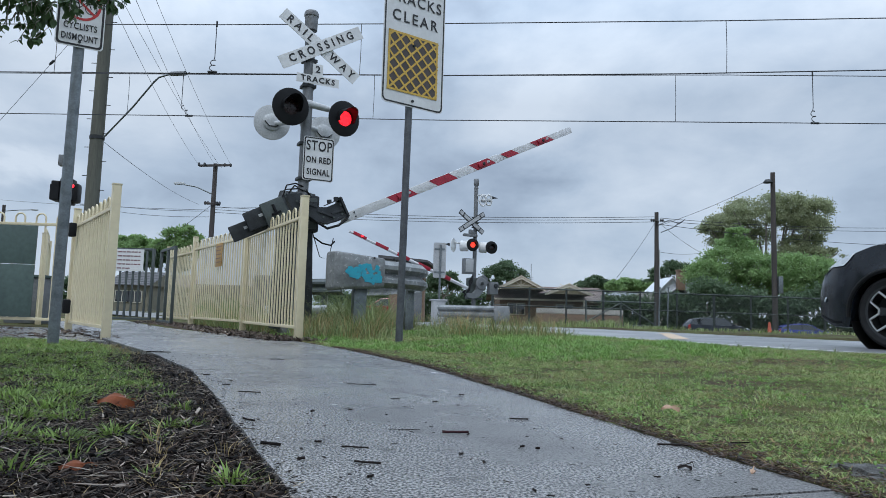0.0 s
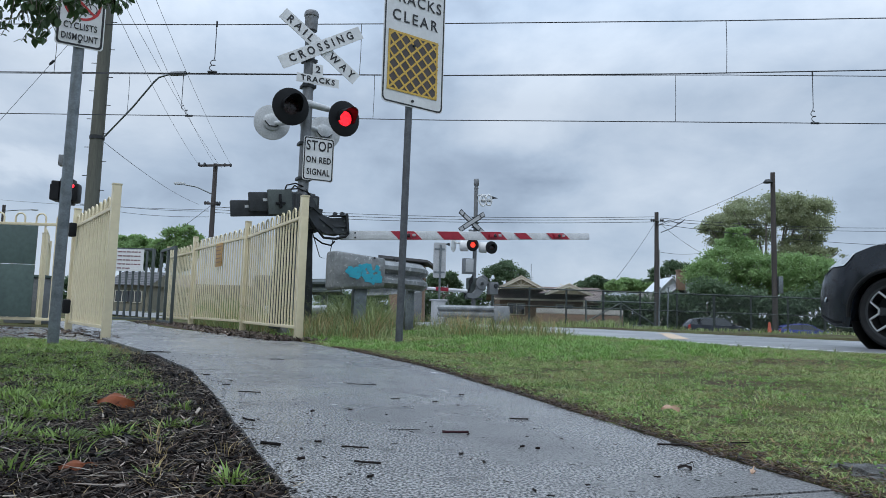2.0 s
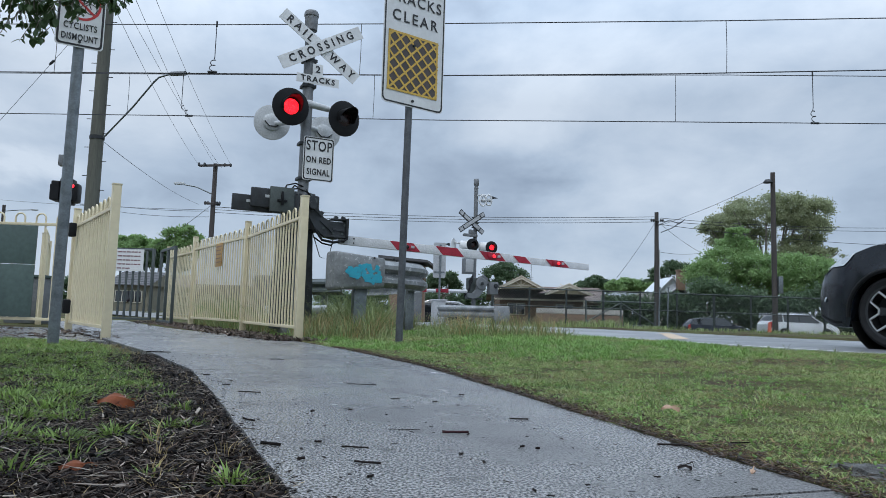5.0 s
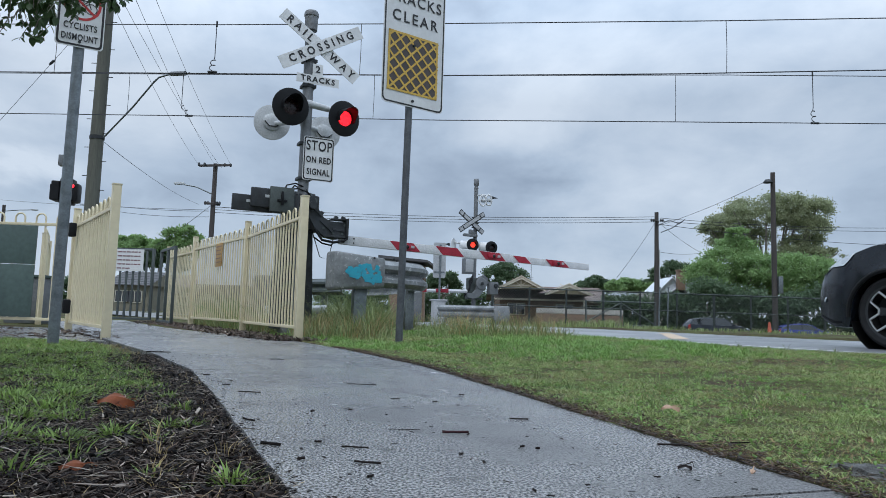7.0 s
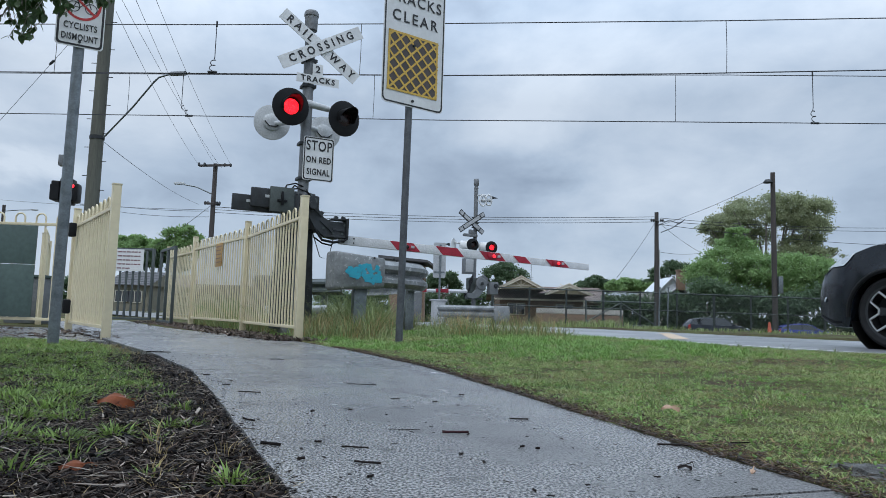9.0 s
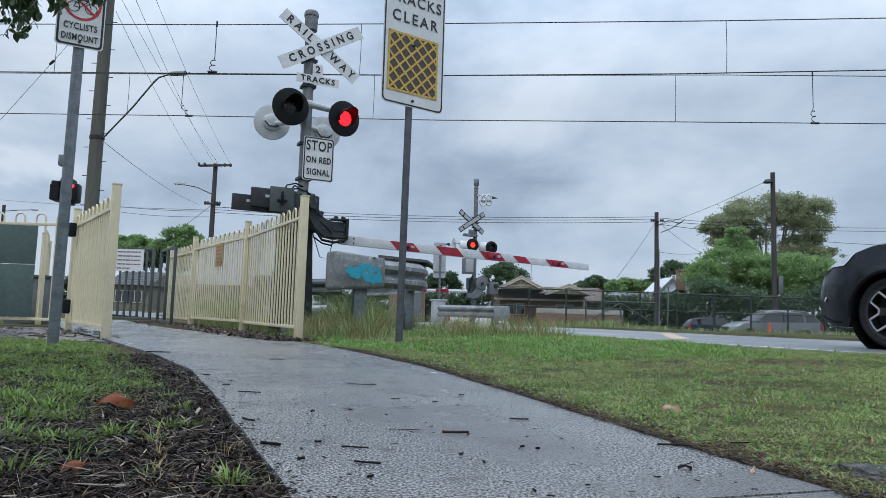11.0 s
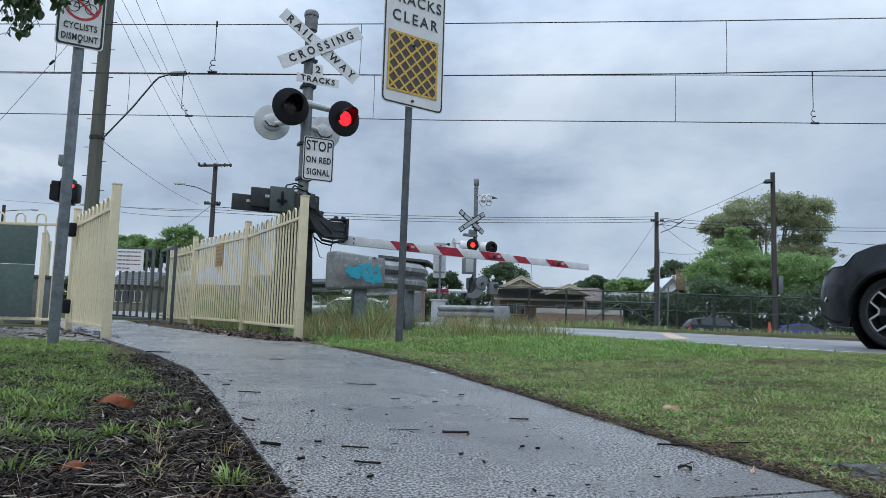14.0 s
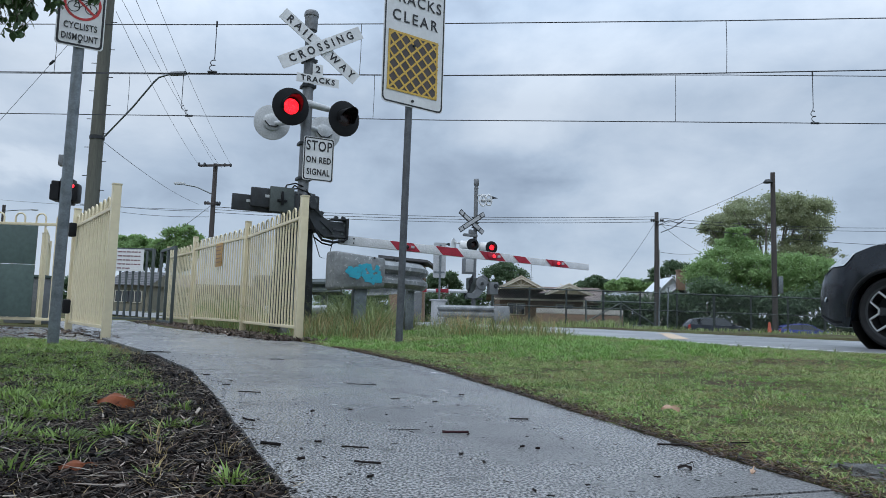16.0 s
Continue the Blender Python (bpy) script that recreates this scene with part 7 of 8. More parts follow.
    h = thing("shelter", pose(0, 0, 0), "small brick shelter with a dark overhanging roof", "shelter")
    part("wall", Geo().box(((xa + xb) / 2 - 0.1, 31.2, zr / 2 - 0.1), (xb - xa - 0.2, 2.0, zr)), BRICK, h, smooth=False)
    part("roof", Geo().prism([(xa - 0.5, zr + 0.28), (xb - 0.1, zr + 0.12), (xb + 0.35, zr - 0.14), (xb + 0.30, zr - 0.22), (xb - 0.1, zr + 0.02), (xa - 0.5, zr + 0.16)], 29.6, 32.6), ROOF_DARK, h, smooth=False)
    part("door", Geo().box((xb - 0.55, 30.15, 0.85), (0.5, 0.06, 1.7), bev=0.01), PLASTIC_GREY, h)
    # white shed with a rounded roof
    xa, xb = -12.136, -7.35
    z0, z1, z2 = 1.509, 3.486, 4.169
    h = thing("shed", pose(0, 0, 0), "white metal shed with a rounded roof", "shed")
    arch = [(xa, -0.2), (xb, -0.2), (xb, z1 - 0.5)] + [(xa + (xb - xa) * (1 - k / 12), z1 + (z2 - z1) * math.sin(math.pi * (0.12 + 0.76 * k / 12))) for k in range(13)] + [(xa, z1 - 0.5)]
    part("shell", Geo().prism(arch, 34, 38), SIGN_WHITE, h, "white ribbed metal shell", smooth=False)
    for k in range(9):
        x = xa + (xb - xa) * (k + 0.5) / 9
        part("rib", Geo().box((x, 33.98, z1 / 2), (0.05, 0.05, z1 + 0.2)), ROOF_WHITE, h, smooth=False)
    part("plinth", Geo().box(((xa + xb) / 2, 33.9, z0 / 2 - 0.1), (xb - xa + 0.1, 0.16, z0 + 0.2), bev=0.02), OLIVE_PLASTER, h, "dull olive plinth of the shed")


# ---- trees ----
def foliage(blobs, n, size, rng, clump=0.30, per=60):
    """Many small leaf sprays gathered in clumps over a set of uneven rounded masses."""
    blobs = np.array(blobs, float)
    area = (blobs[:, 3] * blobs[:, 5])
    pick = rng.choice(len(blobs), size=max(1, n // per), p=area / area.sum())
    d = rng.normal(size=(len(pick), 3))
    d /= np.linalg.norm(d, axis=1)[:, None]
    d[:, 2] = np.where(d[:, 2] < -0.5, -d[:, 2], d[:, 2])
    rad = rng.uniform(0.62, 1.06, len(pick)) ** 0.7
    cen = blobs[pick, :3] + d * blobs[pick, 3:6] * rad[:, None]
    cl = clump * blobs[pick, 3:6].mean(1)
    k = np.repeat(np.arange(len(pick)), per)
    off = rng.normal(size=(len(k), 3)) * cl[k][:, None] * np.array([1, 1, 0.55])
    c = cen[k] + off
    a, b = rng.normal(size=(len(k), 3)), rng.normal(size=(len(k), 3))
    a /= np.linalg.norm(a, axis=1)[:, None]
    b -= a * (a * b).sum(1)[:, None]
    b /= np.linalg.norm(b, axis=1)[:, None]
    s = size * rng.uniform(0.5, 1.3, len(k))[:, None]
    v = np.stack([c - a * s, c + b * s * 0.42, c + a * s, c - b * s * 0.42], 1).reshape(-1, 3)
    f = np.arange(len(v)).reshape(-1, 4)
    return v, f


def tree(name, label, x, y, ground, blobs, leaf, n, size, trunk_r, seed, category="tree", clump=0.30):
    """blobs: rounded masses of the crown as (dx, dy, z, rx, ry, rz)."""
    rng = np.random.default_rng(seed)
    t = thing(name, pose(x, y, ground), label, category)
    low = min(b[2] - b[5] for b in blobs)
    g = Geo()
    fork = max(0.4, low * 0.9 + 0.2)
    g.tube([(0, 0, -0.3), (0.03, 0, fork * 0.5), (0.0, 0.05, fork)], [trunk_r * 1.3, trunk_r, trunk_r * 0.85], 10)
    part("trunk", g, BARK, t)
    for b in blobs:
        e = Vector((b[0], b[1], b[2]))
        s = Vector((0, 0, fork - 0.05))
        m = s.lerp(e, 0.5) + Vector((rng.normal(0, 0.2), rng.normal(0, 0.2), -0.15 * (e - s).length))
        part("limb", Geo().tube([s, m, e, e + Vector((b[3] * 0.4 * rng.normal(), 0, b[5] * 0.7))], [trunk_r * 0.55, trunk_r * 0.38, trunk_r * 0.22, trunk_r * 0.06], 6), BARK, t)
    v, f = foliage(blobs, n, size, rng, clump)
    tagged(part("crown", arrays_mesh("crown", v, f, leaf), None, t), kind="stuff")
    return t


def build_trees():
    m = 78 / 1207.0
    # the tall gum tree: open crown of rounded masses on pale limbs
    cx, gz = 37.471, -1.0
    crown = []
    for px, py, r in ((1262, 402, 24), (1292, 382, 26), (1325, 366, 26), (1362, 362, 26), (1400, 362, 26), (1432, 372, 26), (1455, 396, 24), (1272, 424, 22), (1305, 408, 24), (1340, 398, 22), (1385, 392, 24), (1420, 405, 24), (1445, 428, 24), (1474, 446, 14), (1400, 432, 22), (1330, 428, 22), (1460, 418, 16), (1425, 455, 24), (1462, 468, 20), (1380, 450, 22), (1290, 445, 18), (1345, 385, 26), (1352, 418, 24), (1312, 385, 22), (1246, 406, 16), (1400, 385, 24)):
        crown.append(((px - 1362) * m, ((px * 7 + py * 3) % 5 - 2) * 0.9, (577 - py) * m + 1.0 + 0.02 * (px - 1362) * m, r * m, r * m, r * m * 0.78))
    tree("gum_tree", "tall olive-green gum tree with open crown and pale limbs", cx, 78, gz, crown, LEAF_GUM, 58000, 0.150, 0.36, 21, clump=0.24)
    low = 66 / 1207.0
    for seed, (px, spec, leaf, lab) in enumerate((
            (1300, ((-55, 492, 34), (-20, 468, 36), (10, 440, 30), (30, 478, 40), (-40, 510, 30), (20, 508, 36), (55, 500, 30), (5, 415, 18)), LEAF_OAK, "dense bright green garden tree behind the fence"),
            (1425, ((-30, 480, 38), (10, 475, 34), (40, 490, 34), (-45, 505, 34), (20, 508, 34), (55, 470, 22)), LEAF_OAK, "leafy green garden tree behind the fence"))):
        x0 = {1300: 28.315, 1425: 35.153}[px]
        tree("garden_tree", lab, x0, 66, -1.0, [(dx * low, (k % 3 - 1) * 1.0, (574 - py) * low + 1.2, r * low, r * low, r * low * 0.8) for k, (dx, py, r) in enumerate(spec)], leaf, 34000, 0.150, 0.24, 31 + seed, clump=0.20)
    far = 88 / 1207.0
    spots = ((895, 8.247, ((-22, 490, 18), (0, 482, 20), (22, 492, 17), (0, 500, 20), (-28, 505, 12), (30, 505, 10)), LEAF_DARK, "rounded dark green tree behind the house"),
             (1055, 19.897, ((-12, 505, 12), (0, 496, 9), (12, 508, 14), (-28, 512, 12), (30, 510, 10)), LEAF_DARK, "dark green shrubby tree beside the house"),
             (1115, 24.268, ((-30, 512, 14), (-8, 508, 15), (14, 510, 16), (35, 512, 14)), LEAF_OAK, "green tree in a distant garden"),
             (1195, 30.098, ((-30, 490, 16), (-5, 478, 17), (20, 482, 16), (40, 492, 16), (-40, 505, 14)), LEAF_DARK, "dark green tree behind the pale house"),
             (785, 0.243, ((-10, 500, 16), (8, 495, 14), (20, 508, 12), (-20, 512, 12)), LEAF_DARK, "dark tree behind the far mast"),
             (318, -30.761, ((-12, 435, 16), (4, 424, 14), (16, 438, 14), (-26, 450, 15), (0, 452, 22), (28, 455, 14)), LEAF_OAK, "green tree beyond the cream fence"),
             (235, -36.25, ((-18, 442, 12), (2, 438, 12), (20, 446, 13), (-6, 456, 18), (34, 452, 12)), LEAF_OAK, "green tree behind the low houses"),
             (280, -33.274, ((-16, 470, 18), (8, 462, 18), (24, 474, 16), (-30, 480, 14)), LEAF_DARK, "dark shrubby tree beyond the gate"),
             (1530, 54.535, ((-20, 500, 18), (10, 505, 20), (40, 495, 22)), LEAF_OAK, "green tree at the end of the street"))
    for k, (px, x0, spec, leaf, lab) in enumerate(spots):
        hz = 536 + 0.03 * px
        tree("garden_tree", lab, x0, 88 if px > 400 else 80, -0.9, [(dx * far, (j % 3 - 1) * 0.8, (hz - py) * far + 1.2, r * far, r * far, r * far * 0.85) for j, (dx, py, r) in enumerate(spec)], leaf, 9000, 0.19, 0.18, 51 + k, clump=0.24)
    # hedges that close the view under the trees
    rng = np.random.default_rng(77)
    for xa, xb, y, z, hgt, leaf, lab in ((14.565, 22.75, 60, -0.8, 3.9, LEAF_DARK, "dark clipped hedge behind the fence"),
                                         (21.377, 40.489, 57, -1.0, 5.0, LEAF_DARK, "tall dark hedge behind the parked cars"),
                                         (-62.346, -19.379, 90, -0.5, 4.6, LEAF_DARK, "dark line of distant garden shrubs"),
                                         (-17.323, 9.328, 95, -0.8, 5.0, LEAF_DARK, "dark hedge beyond the far mast")):
        h = thing("hedge", pose(0, 0, 0), lab, "hedge")
        n = max(4, int((xb - xa) / 1.3))
        bl = [(xa + (xb - xa) * (k + 0.5) / n, y + rng.normal(0, 0.3), z + hgt * rng.uniform(0.34, 0.50), (xb - xa) / n * 0.75, 0.8, hgt * rng.uniform(0.40, 0.55)) for k in range(n)]
        v, f = foliage(bl, 1500 * n, 0.20, rng, 0.32)
        tagged(part("leaves", arrays_mesh("leaves", v, f, leaf), None, h), kind="stuff")
        for k in range(0, n, 2):
            part("stem", Geo().tube([(bl[k][0], y, z - 0.3), (bl[k][0] + 0.1, y, z + hgt * 0.6)], [0.09, 0.04], 6), BARK, h)


# ---- the leafy branch overhead ----
def leaf_mesh():
    prof = [(0.0, 0.0), (0.14, 0.20), (0.35, 0.34), (0.60, 0.32), (0.82, 0.17), (1.0, 0.0)]
    vs = [(x, 0, -0.10 * x * x) for x, w in prof] + [(x, w * 0.80, 0.05 - 0.12 * x * x) for x, w in prof[1:-1]] + [(x, -w * 0.80, 0.05 - 0.12 * x * x) for x, w in prof[1:-1]]
    fs = [(0, 1, 6), (1, 2, 7, 6), (2, 3, 8, 7), (3, 4, 9, 8), (4, 5, 9), (0, 10, 1), (1, 10, 11, 2), (2, 11, 12, 3), (3, 12, 13, 4), (4, 13, 5)]
    return Geo().add(vs, fs).mesh("leaf", LEAF_NEAR, True)


def leafy_branch():
    rng = random.Random(4)
    leaf = leaf_mesh()
    o = Vector((-1.658, 2.6, 1.578))
    b = thing("leafy_branch", pose(*o), "hanging branch of dark green glossy leaves", "branch")
    s = 2.6 / 1207.0
    twigs = [((-150, -40), (-60, 0), (0, 40), (18, 92)), ((-60, 0), (-20, 20), (-40, 70), (-48, 95)), ((0, 0), (40, 15), (60, 38), (62, 56)), ((-40, -20), (60, -10), (120, 20), (152, 50)), ((-120, -20), (-90, 30), (-70, 55), (-60, 75)), ((0, 30), (20, 60), (28, 90), (14, 122)),
             ((-60, -10), (0, 30), (22, 60), (30, 80)), ((-20, 0), (10, 30), (25, 60), (12, 85)), ((-150, -10), (-130, 20), (-110, 40), (-100, 60)), ((0, -30), (90, 0), (135, 20), (140, 38)), ((-60, -10), (-30, 20), (-10, 50), (-5, 90)), ((-40, 0), (10, 25), (30, 45), (45, 75)), ((-30, 10), (0, 30), (10, 60), (15, 112)), ((20, 0), (60, 20), (80, 45), (92, 62)), ((60, -10), (110, 10), (140, 30), (160, 50))]
    for k in range(16):
        x0 = -75 + 235 * k / 15
        tip = 118 if -55 < x0 < 30 else 74 if x0 < 95 else 52
        tip *= rng.uniform(0.7, 1.05)
        twigs.append(((x0 - 10, -20), (x0 + rng.uniform(-8, 8), tip * 0.3), (x0 + rng.uniform(-14, 14), tip * 0.65), (x0 + rng.uniform(-18, 18), tip)))
    for tw in twigs:
        pts = [Vector((px * s, rng.uniform(-0.06, 0.06), -py * s)) for px, py in tw]
        stem = part("twig", Geo().tube(pts, [0.0032, 0.0024, 0.0018, 0.001], 5), BARK, b)
        n = 11
        for k in range(n):
            u = (k + 0.6) / n * 3
            i = min(2, int(u))
            p = pts[i].lerp(pts[i + 1], u - i)
            for sg in (-1, 1):
                if rng.random() < 0.22:
                    continue
                size = rng.uniform(0.026, 0.046)
                turn = pose(0, 0, 0, rng.uniform(-50, 50), rng.uniform(15, 95), rng.uniform(-70, 70) + (180 if sg < 0 else 0))
                part("leaf", leaf, None, stem, at=Matrix.Translation(p) @ turn @ Matrix.Diagonal((size, size, size, 1)))
    return b


def street_tree():
    """The tree beside the path whose lowest limb carries the hanging leaves."""
    # crown added out of view; it also shades the bed and the path's left
    crown = ((0.7, 0.3, 4.3, 1.5, 1.5, 1.0), (2.1, 0.9, 4.0, 1.2, 1.2, 0.8), (-1.4, -0.8, 4.7, 1.5, 1.4, 1.0), (0.5, -1.6, 4.5, 1.4, 1.4, 0.9), (2.0, -0.9, 4.4, 1.2, 1.2, 0.9), (-0.6, 1.4, 4.9, 1.4, 1.2, 0.9), (0.6, 0.0, 5.6, 1.5, 1.5, 0.9))
    t = tree("street_tree", "dark-leaved street tree over the path's edge", -3.5, 1.0, -0.03, crown, LEAF_NEAR, 13000, 0.055, 0.15, 91, clump=0.30)
    part("low_limb", Geo().tube([(0.0, 0.0, 2.2), (0.55, 0.55, 2.25), (1.15, 1.1, 2.0), (1.62, 1.52, 1.74), (1.90, 1.62, 1.66)], [0.06, 0.045, 0.03, 0.016, 0.008], 8), BARK, t, "drooping lowest limb")


# ---- litter on the path and lawn ----
def twig(x, y, z, length, turn, r, mat=STICK, label="small dark wet twig lying on the path"):
    rng = random.Random(int(x * 1000 + y * 77))
    r = r * 0.8
    t = thing("twig", pose(x, y, z + r, 0, 0, turn), label, "twig", "twigs on the path")
    pts = [(length * (k / 5 - 0.5), rng.uniform(-0.03, 0.03) * length * 0.6, rng.uniform(0, 0.3) * r) for k in range(6)]
    part("stem", Geo().tube(pts, [r * 0.95, r * 0.8, r * 0.75, r * 0.9, r * 0.8, r * 0.9], 6), mat, t)
    if length > 0.05:
        part("knot", Geo().tube([pts[3], (pts[3][0] + 0.006, pts[3][1] + r * 1.6, pts[3][2] + r * 0.4)], [r * 0.6, r * 0.3], 5), mat, t)


def dead_leaf(x, y, z, size, turn, mat, label, tilt=0, arch=0.25):
    vs, fs = [], []
    n = 9
    for i in range(n):
        u = i / (n - 1)
        w = 0.24 * math.sin(math.pi * min(1, u * 0.96 + 0.02)) ** 0.75
        for j in (-1, -0.5, 0, 0.5, 1):
            vs.append(((u - 0.5) * size, j * w * size, size * (arch * math.sin(math.pi * u) + 0.10 * abs(j) ** 1.5 * math.sin(5 * u) - 0.12 * abs(j))))
    for i in range(n - 1):
        for j in range(4):
            fs.append((i * 5 + j, i * 5 + j + 1, i * 5 + j + 6, i * 5 + j + 5))
    g = Geo().add(vs, fs)
    g.tube([(-0.5 * size, 0, 0), (0.5 * size, 0, 0.01), (0.62 * size, 0.02 * size, 0.0)], 0.0012, 4)
    ob = tagged(new("dead_leaf", g.mesh("dead_leaf", mat, True)), label, "leaf")
    ob.matrix_basis = pose(x, y, z, tilt, 0, turn)


def build_litter():
    for (x, y, z), length, turn, r, mat in (
            ((0.046, 1.789, 0.0), 0.068, 3, 0.0052, STICK_RED), ((-0.692, 2.54, 0.0), 0.085, -4, 0.003, STICK), ((-0.328, 2.936, 0.0), 0.125, 2, 0.0022, STICK), ((-0.184, 1.565, 0.0), 0.062, -6, 0.0026, STICK),
            ((-0.139, 1.407, 0.0), 0.056, -14, 0.0034, STICK), ((0.24, 2.066, -0.0), 0.056, 0, 0.0032, STICK), ((0.574, 1.703, 0.0), 0.072, -6, 0.0040, STICK), ((-0.373, 1.562, 0.0), 0.052, -25, 0.0055, STICK),
            ((-0.088, 1.826, 0.0), 0.085, 3, 0.0014, STICK), ((-1.007, 4.268, 0.0), 0.085, 0, 0.004, STICK), ((-0.153, 2.467, 0.0), 0.03, 10, 0.0022, STICK), ((-0.275, 1.612, 0.0), 0.016, 0, 0.004, STICK),
            ((-0.275, 1.42, 0.0), 0.014, 40, 0.005, STICK), ((-0.378, 2.091, 0.0), 0.012, 60, 0.005, STICK), ((-0.012, 2.421, 0.0), 0.018, 20, 0.003, STICK), ((0.088, 2.65, 0.0), 0.02, -20, 0.003, STICK),
            ((0.232, 1.609, 0.0), 0.010, 10, 0.004, STICK), ((0.198, 1.624, 0.0), 0.010, 10, 0.004, STICK), ((0.053, 1.519, 0.0), 0.009, 0, 0.004, STICK), ((-0.121, 1.289, 0.0), 0.016, 60, 0.004, STICK),
            ((0.172, 1.226, 0.0), 0.013, 100, 0.003, STICK), ((0.428, 1.358, 0.0), 0.013, -10, 0.0025, STICK), ((0.718, 1.654, 0.02), 0.05, 12, 0.0022, STICK), ((-1.89, 4.629, 0.0), 0.16, 0, 0.005, STICK),
            ((-0.516, 1.898, 0.0), 0.05, -40, 0.004, STICK), ((-0.848, 2.76, 0.0), 0.03, 20, 0.004, STICK), ((-1.053, 3.129, 0.0), 0.03, 0, 0.005, STICK), ((-0.272, 2.151, 0.0), 0.012, 0, 0.004, STICK)):
        twig(x, y, z, length, turn, r, mat)
    x, y, z = (-1.014, 2.184, -0.0)
    dead_leaf(x, y, 0.004, 0.118, -2, DEAD_LEAF, "large curled brown dead leaf on the mulch", 24, 0.14)
    x, y, z = (-0.718, 1.395, 0.0)
    dead_leaf(x, y, -0.020, 0.066, 4, DEAD_LEAF, "brown dead leaf half buried in mulch", 20, 0.12)
    x, y, z = (0.731, 2.184, 0.03)
    dead_leaf(x, y, z + 0.004, 0.062, 8, DEAD_LEAF_PALE, "pale pinkish dead leaf on the lawn", 18, 0.10)
    x, y, z = (0.51, 1.437, 0.0)
    dead_leaf(x, y, 0.006, 0.034, 15, STICK, "small dark curled leaf on the path", 10, 0.12)
    x, y, z = (0.643, 1.424, 0.0)
    dead_leaf(x, y, 0.003, 0.026, 60, DEAD_LEAF_PALE, "small pale dead leaf on the path edge", 10, 0.2)
    x, y, z = (1.012, 1.629, 0.02)
    dead_leaf(x, y, z + 0.02, 0.03, 80, DEAD_LEAF_PALE, "small pale leaf standing in the grass", 60, 0.2)
    cover = thing("pit_cover", pose(1.02, 1.44, -0.003, 0, 0, -8), "small dark concrete pit cover sunk in the lawn", "pit cover")
    rng = np.random.default_rng(77)
    for name, rx, ry, top in (("surround", 0.185, 0.105, 0.004), ("lid", 0.15, 0.078, 0.012)):
        g = Geo()
        n, rings = 40, (1.0, 0.97, 0.8, 0.6, 0.4, 0.2)
        wob = [1 + 0.10 * math.sin(2 * math.pi * i / n * 3 + rx * 40) + 0.06 * math.sin(2 * math.pi * i / n * 7 + 2) + 0.07 * (rng.random() - 0.5) for i in range(n)]
        for k, q in enumerate(rings):
            for i in range(n):
                a = 2 * math.pi * i / n
                c, d = math.cos(a), math.sin(a)
                f = wob[i] * q / (abs(c) ** 3 + abs(d) ** 3) ** (1 / 3)
                g.v.append((rx * c * f, ry * d * f, -0.03 if k == 0 else top + 0.004 * (rng.random() - 0.5)))
        g.v.append((0, 0, top))
        g.f += [(k * n + i, k * n + (i + 1) % n, (k + 1) * n + (i + 1) % n, (k + 1) * n + i) for k in range(len(rings) - 1) for i in range(n)]
        last = (len(rings) - 1) * n
        g.f += [(last + i, last + (i + 1) % n, len(rings) * n) for i in range(n)]
        part(name, g, PIT, cover)


overhead_line()
overhead_pole()
build_poles()
chain_fence()
build_houses()
build_trees()
branch = leafy_branch()
street_tree()
build_litter()


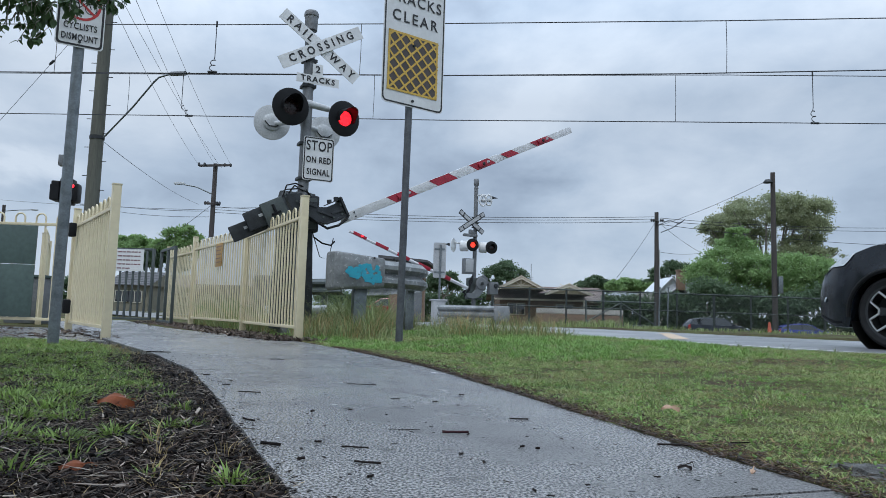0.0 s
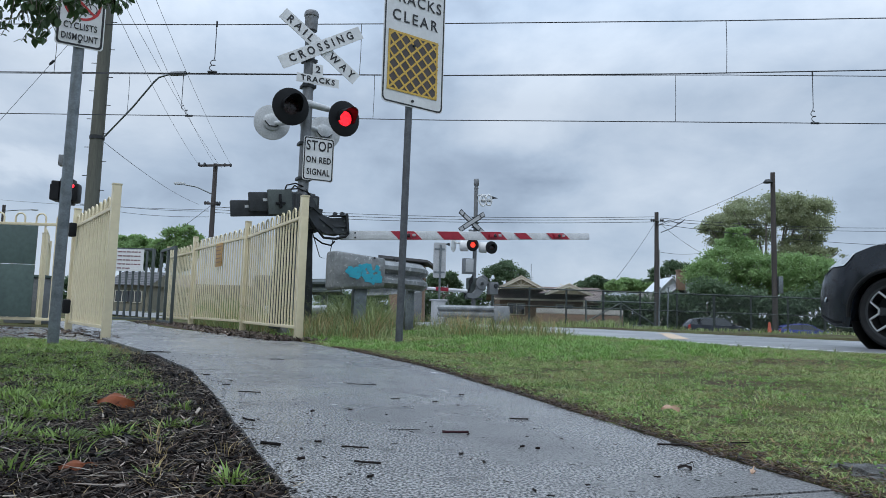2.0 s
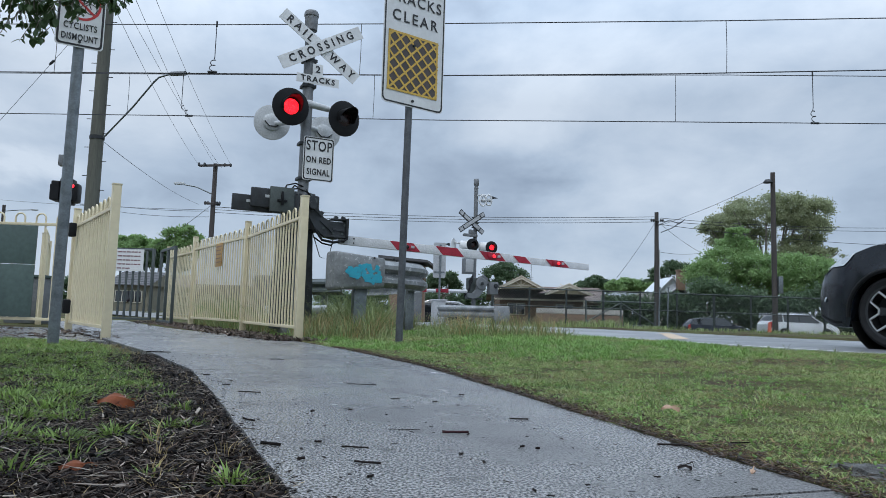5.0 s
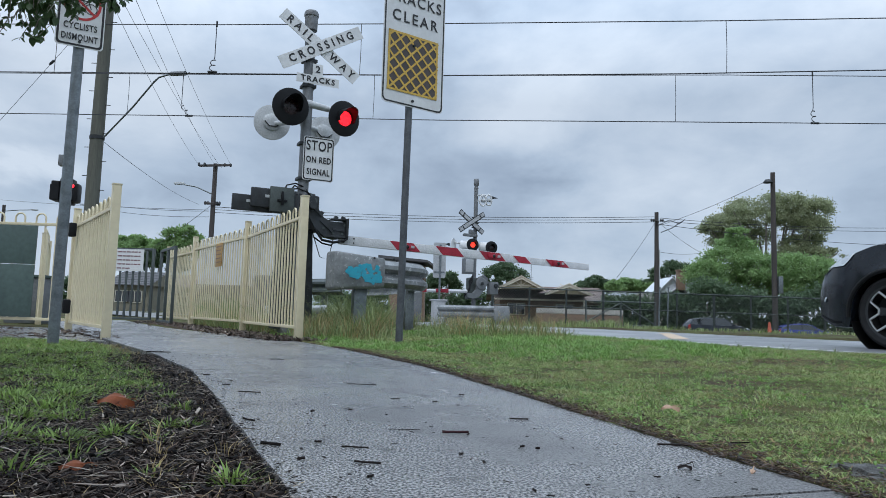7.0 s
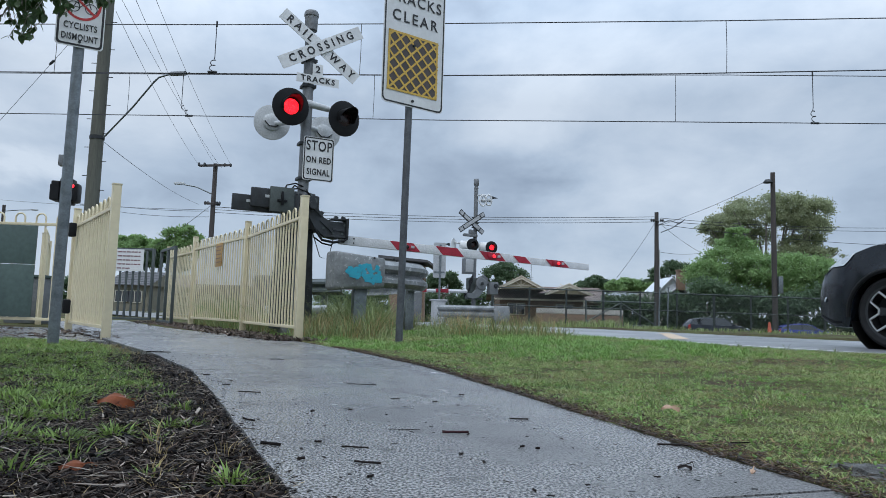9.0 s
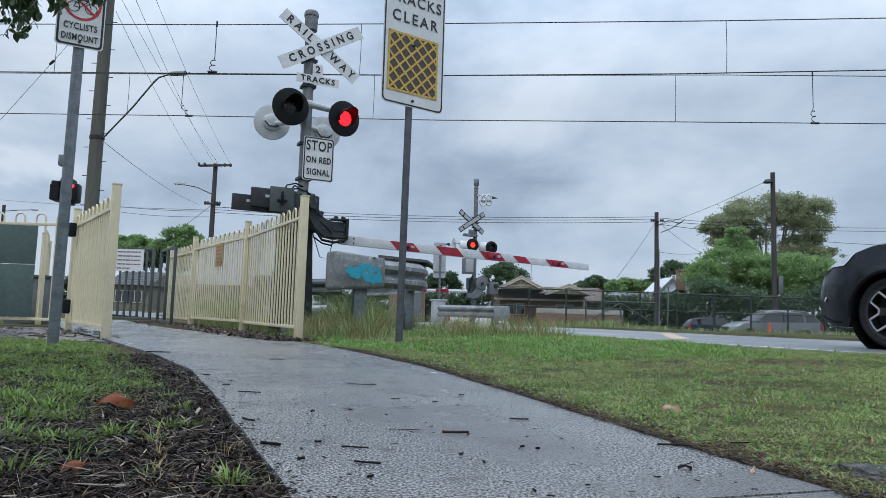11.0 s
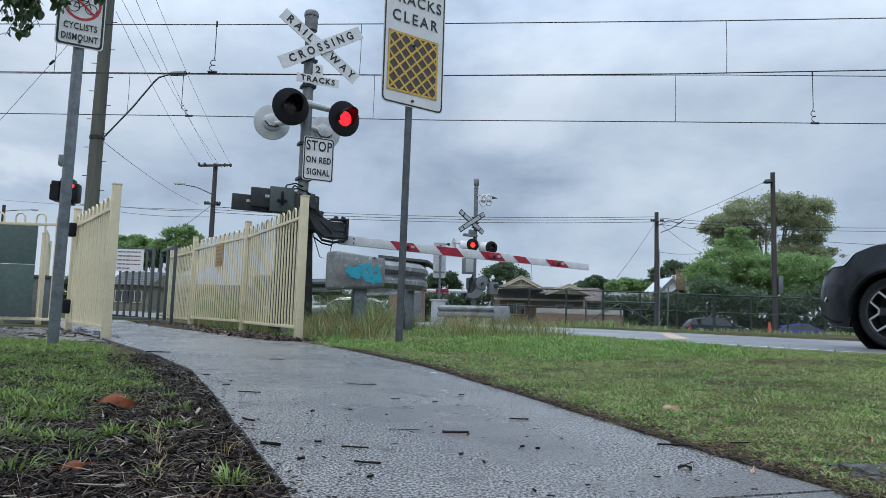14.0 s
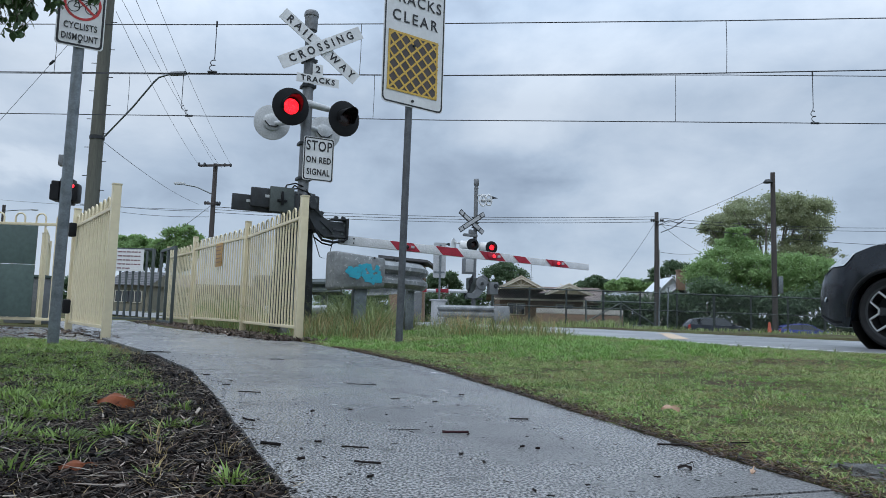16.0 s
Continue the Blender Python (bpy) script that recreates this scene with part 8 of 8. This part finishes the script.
# ---- what moves ----
def motions():
    # the lamps take turns; a bulb shines while it sits forward at its lens
    on, off = pose(0, -0.006, 0), pose(0, 0.06, 0)
    step = 1.0 / FPS
    changes = [0.720 + 0.6785 * k for k in range(23)]
    for bulb, lit in ((near_right_bulb, True), (near_left_bulb, False), (far_left_bulb, True), (far_right_bulb, False)):
        rows, now = [(0.0, on if lit else off)], lit
        for t in changes:
            rows.append((t - step, on if now else off))
            now = not now
            rows.append((t, on if now else off))
        rows.append((16.0, on if now else off))
        walk(bulb, rows)
    # the small lamps on the boom flash with the near left lamp
    for bulb in boom_bulbs:
        hidden = near_beam_at @ pose(0, 0.03, 0)
        rows, now = [(0.0, hidden)], False
        for t in changes:
            rows.append((t - step, near_beam_at if now else hidden))
            now = not now
            rows.append((t, near_beam_at if now else hidden))
        rows.append((16.0, near_beam_at if now else hidden))
        walk(bulb, rows)
    # the booms come down
    x, y, z = 0.09, -0.12, 1.58
    walk(near_boom, [(t, pose(x - 0.19, y, z - 0.146, 0, -a, 0) @ pose(0.19, 0, 0.146)) for t, a in ((0.0, 27.2), (0.25, 23.8), (0.5, 20.9), (0.75, 17.8), (1.0, 14.7), (1.5, 8.6), (2.0, 6.0), (2.5, 4.4), (3.0, 2.6), (3.5, 0.9), (4.0, 0.2), (4.5, 0.0), (16.0, 0.0))])
    x, y, z = -0.08, -0.25, 1.36
    walk(far_boom, [(t, pose(x, y, z, 0, 0, 180) @ pose(0, 0, 0, 0, -a, 0)) for t, a in ((0.0, 20.5), (0.5, 11.5), (1.0, 4.5), (1.5, 2.6), (2.0, 1.2), (3.0, 0.0), (4.2, -1.0), (16.0, -1.0))])
    # traffic on the street beyond
    walk(dark_suv, [(t, pose(px + 0.9, 36.0, -0.64, 0, 0, 180)) for t, px in ((0.0, 39.345), (2.9, 17.644), (3.5, 12.987), (4.1, 8.63), (6.2, -24.0), (16.0, -130.0))])
    walk(white_suv, [(t, pose(px + 3.65, 44.0, -0.56, 0, 0, 0)) for t, px in ((0.0, -36.044), (3.1, -1.389), (3.5, 2.997), (4.1, 9.997), (6.3, 36.0), (16.0, 150.0))])
    walk(silver_wagon, [(t, pose(px - 3.83, 36.0, -0.64, 0, 0, 180)) for t, px in ((0.0, 130.0), (9.2, 32.946), (11.3, 17.501), (11.9, 13.107), (12.5, 8.717), (13.1, 4.892), (16.0, -26.0))])
    walk(white_hatch, [(t, pose(px + 3.34, 46.5, -0.70, 0, 0, 0)) for t, px in ((0.0, -150.0), (9.2, -36.0), (11.3, 4.397), (11.6, 7.577), (12.2, 14.938), (12.5, 18.736), (13.1, 26.875), (16.0, 90.0))])
    walk(red_car, [(t, pose(px + 0.88, 45.0, -0.10, 0, 0, 180)) for t, px in ((0.0, -5.682), (2.9, -19.846), (3.5, -22.809), (4.1, -25.548), (6.3, -50.0), (16.0, -160.0))])
    # the branch sways in the wind
    k = 2.6 / 1207.0
    o = branch.matrix_basis.translation.copy()
    sway = ((0.0, 0, 0), (0.8, 31, -4), (1.6, 14, -2), (2.4, 8, -3), (3.2, 20, 0), (4.0, 14, -3), (5.2, 4, -2), (6.4, 8, -2), (7.2, 2, -5), (8.0, -3, -5), (8.8, -18, -8), (10.1, -22, -9), (11.4, -32, -12), (12.2, -30, -13), (13.0, -15, -8), (14.0, -26, -14), (15.0, -26, -12), (16.0, -38, -12))
    walk(branch, [(t, pose(o.x + dx * k, o.y, o.z - dy * k, 0, dx * 0.06, 0)) for t, dx, dy in sway])


motions()
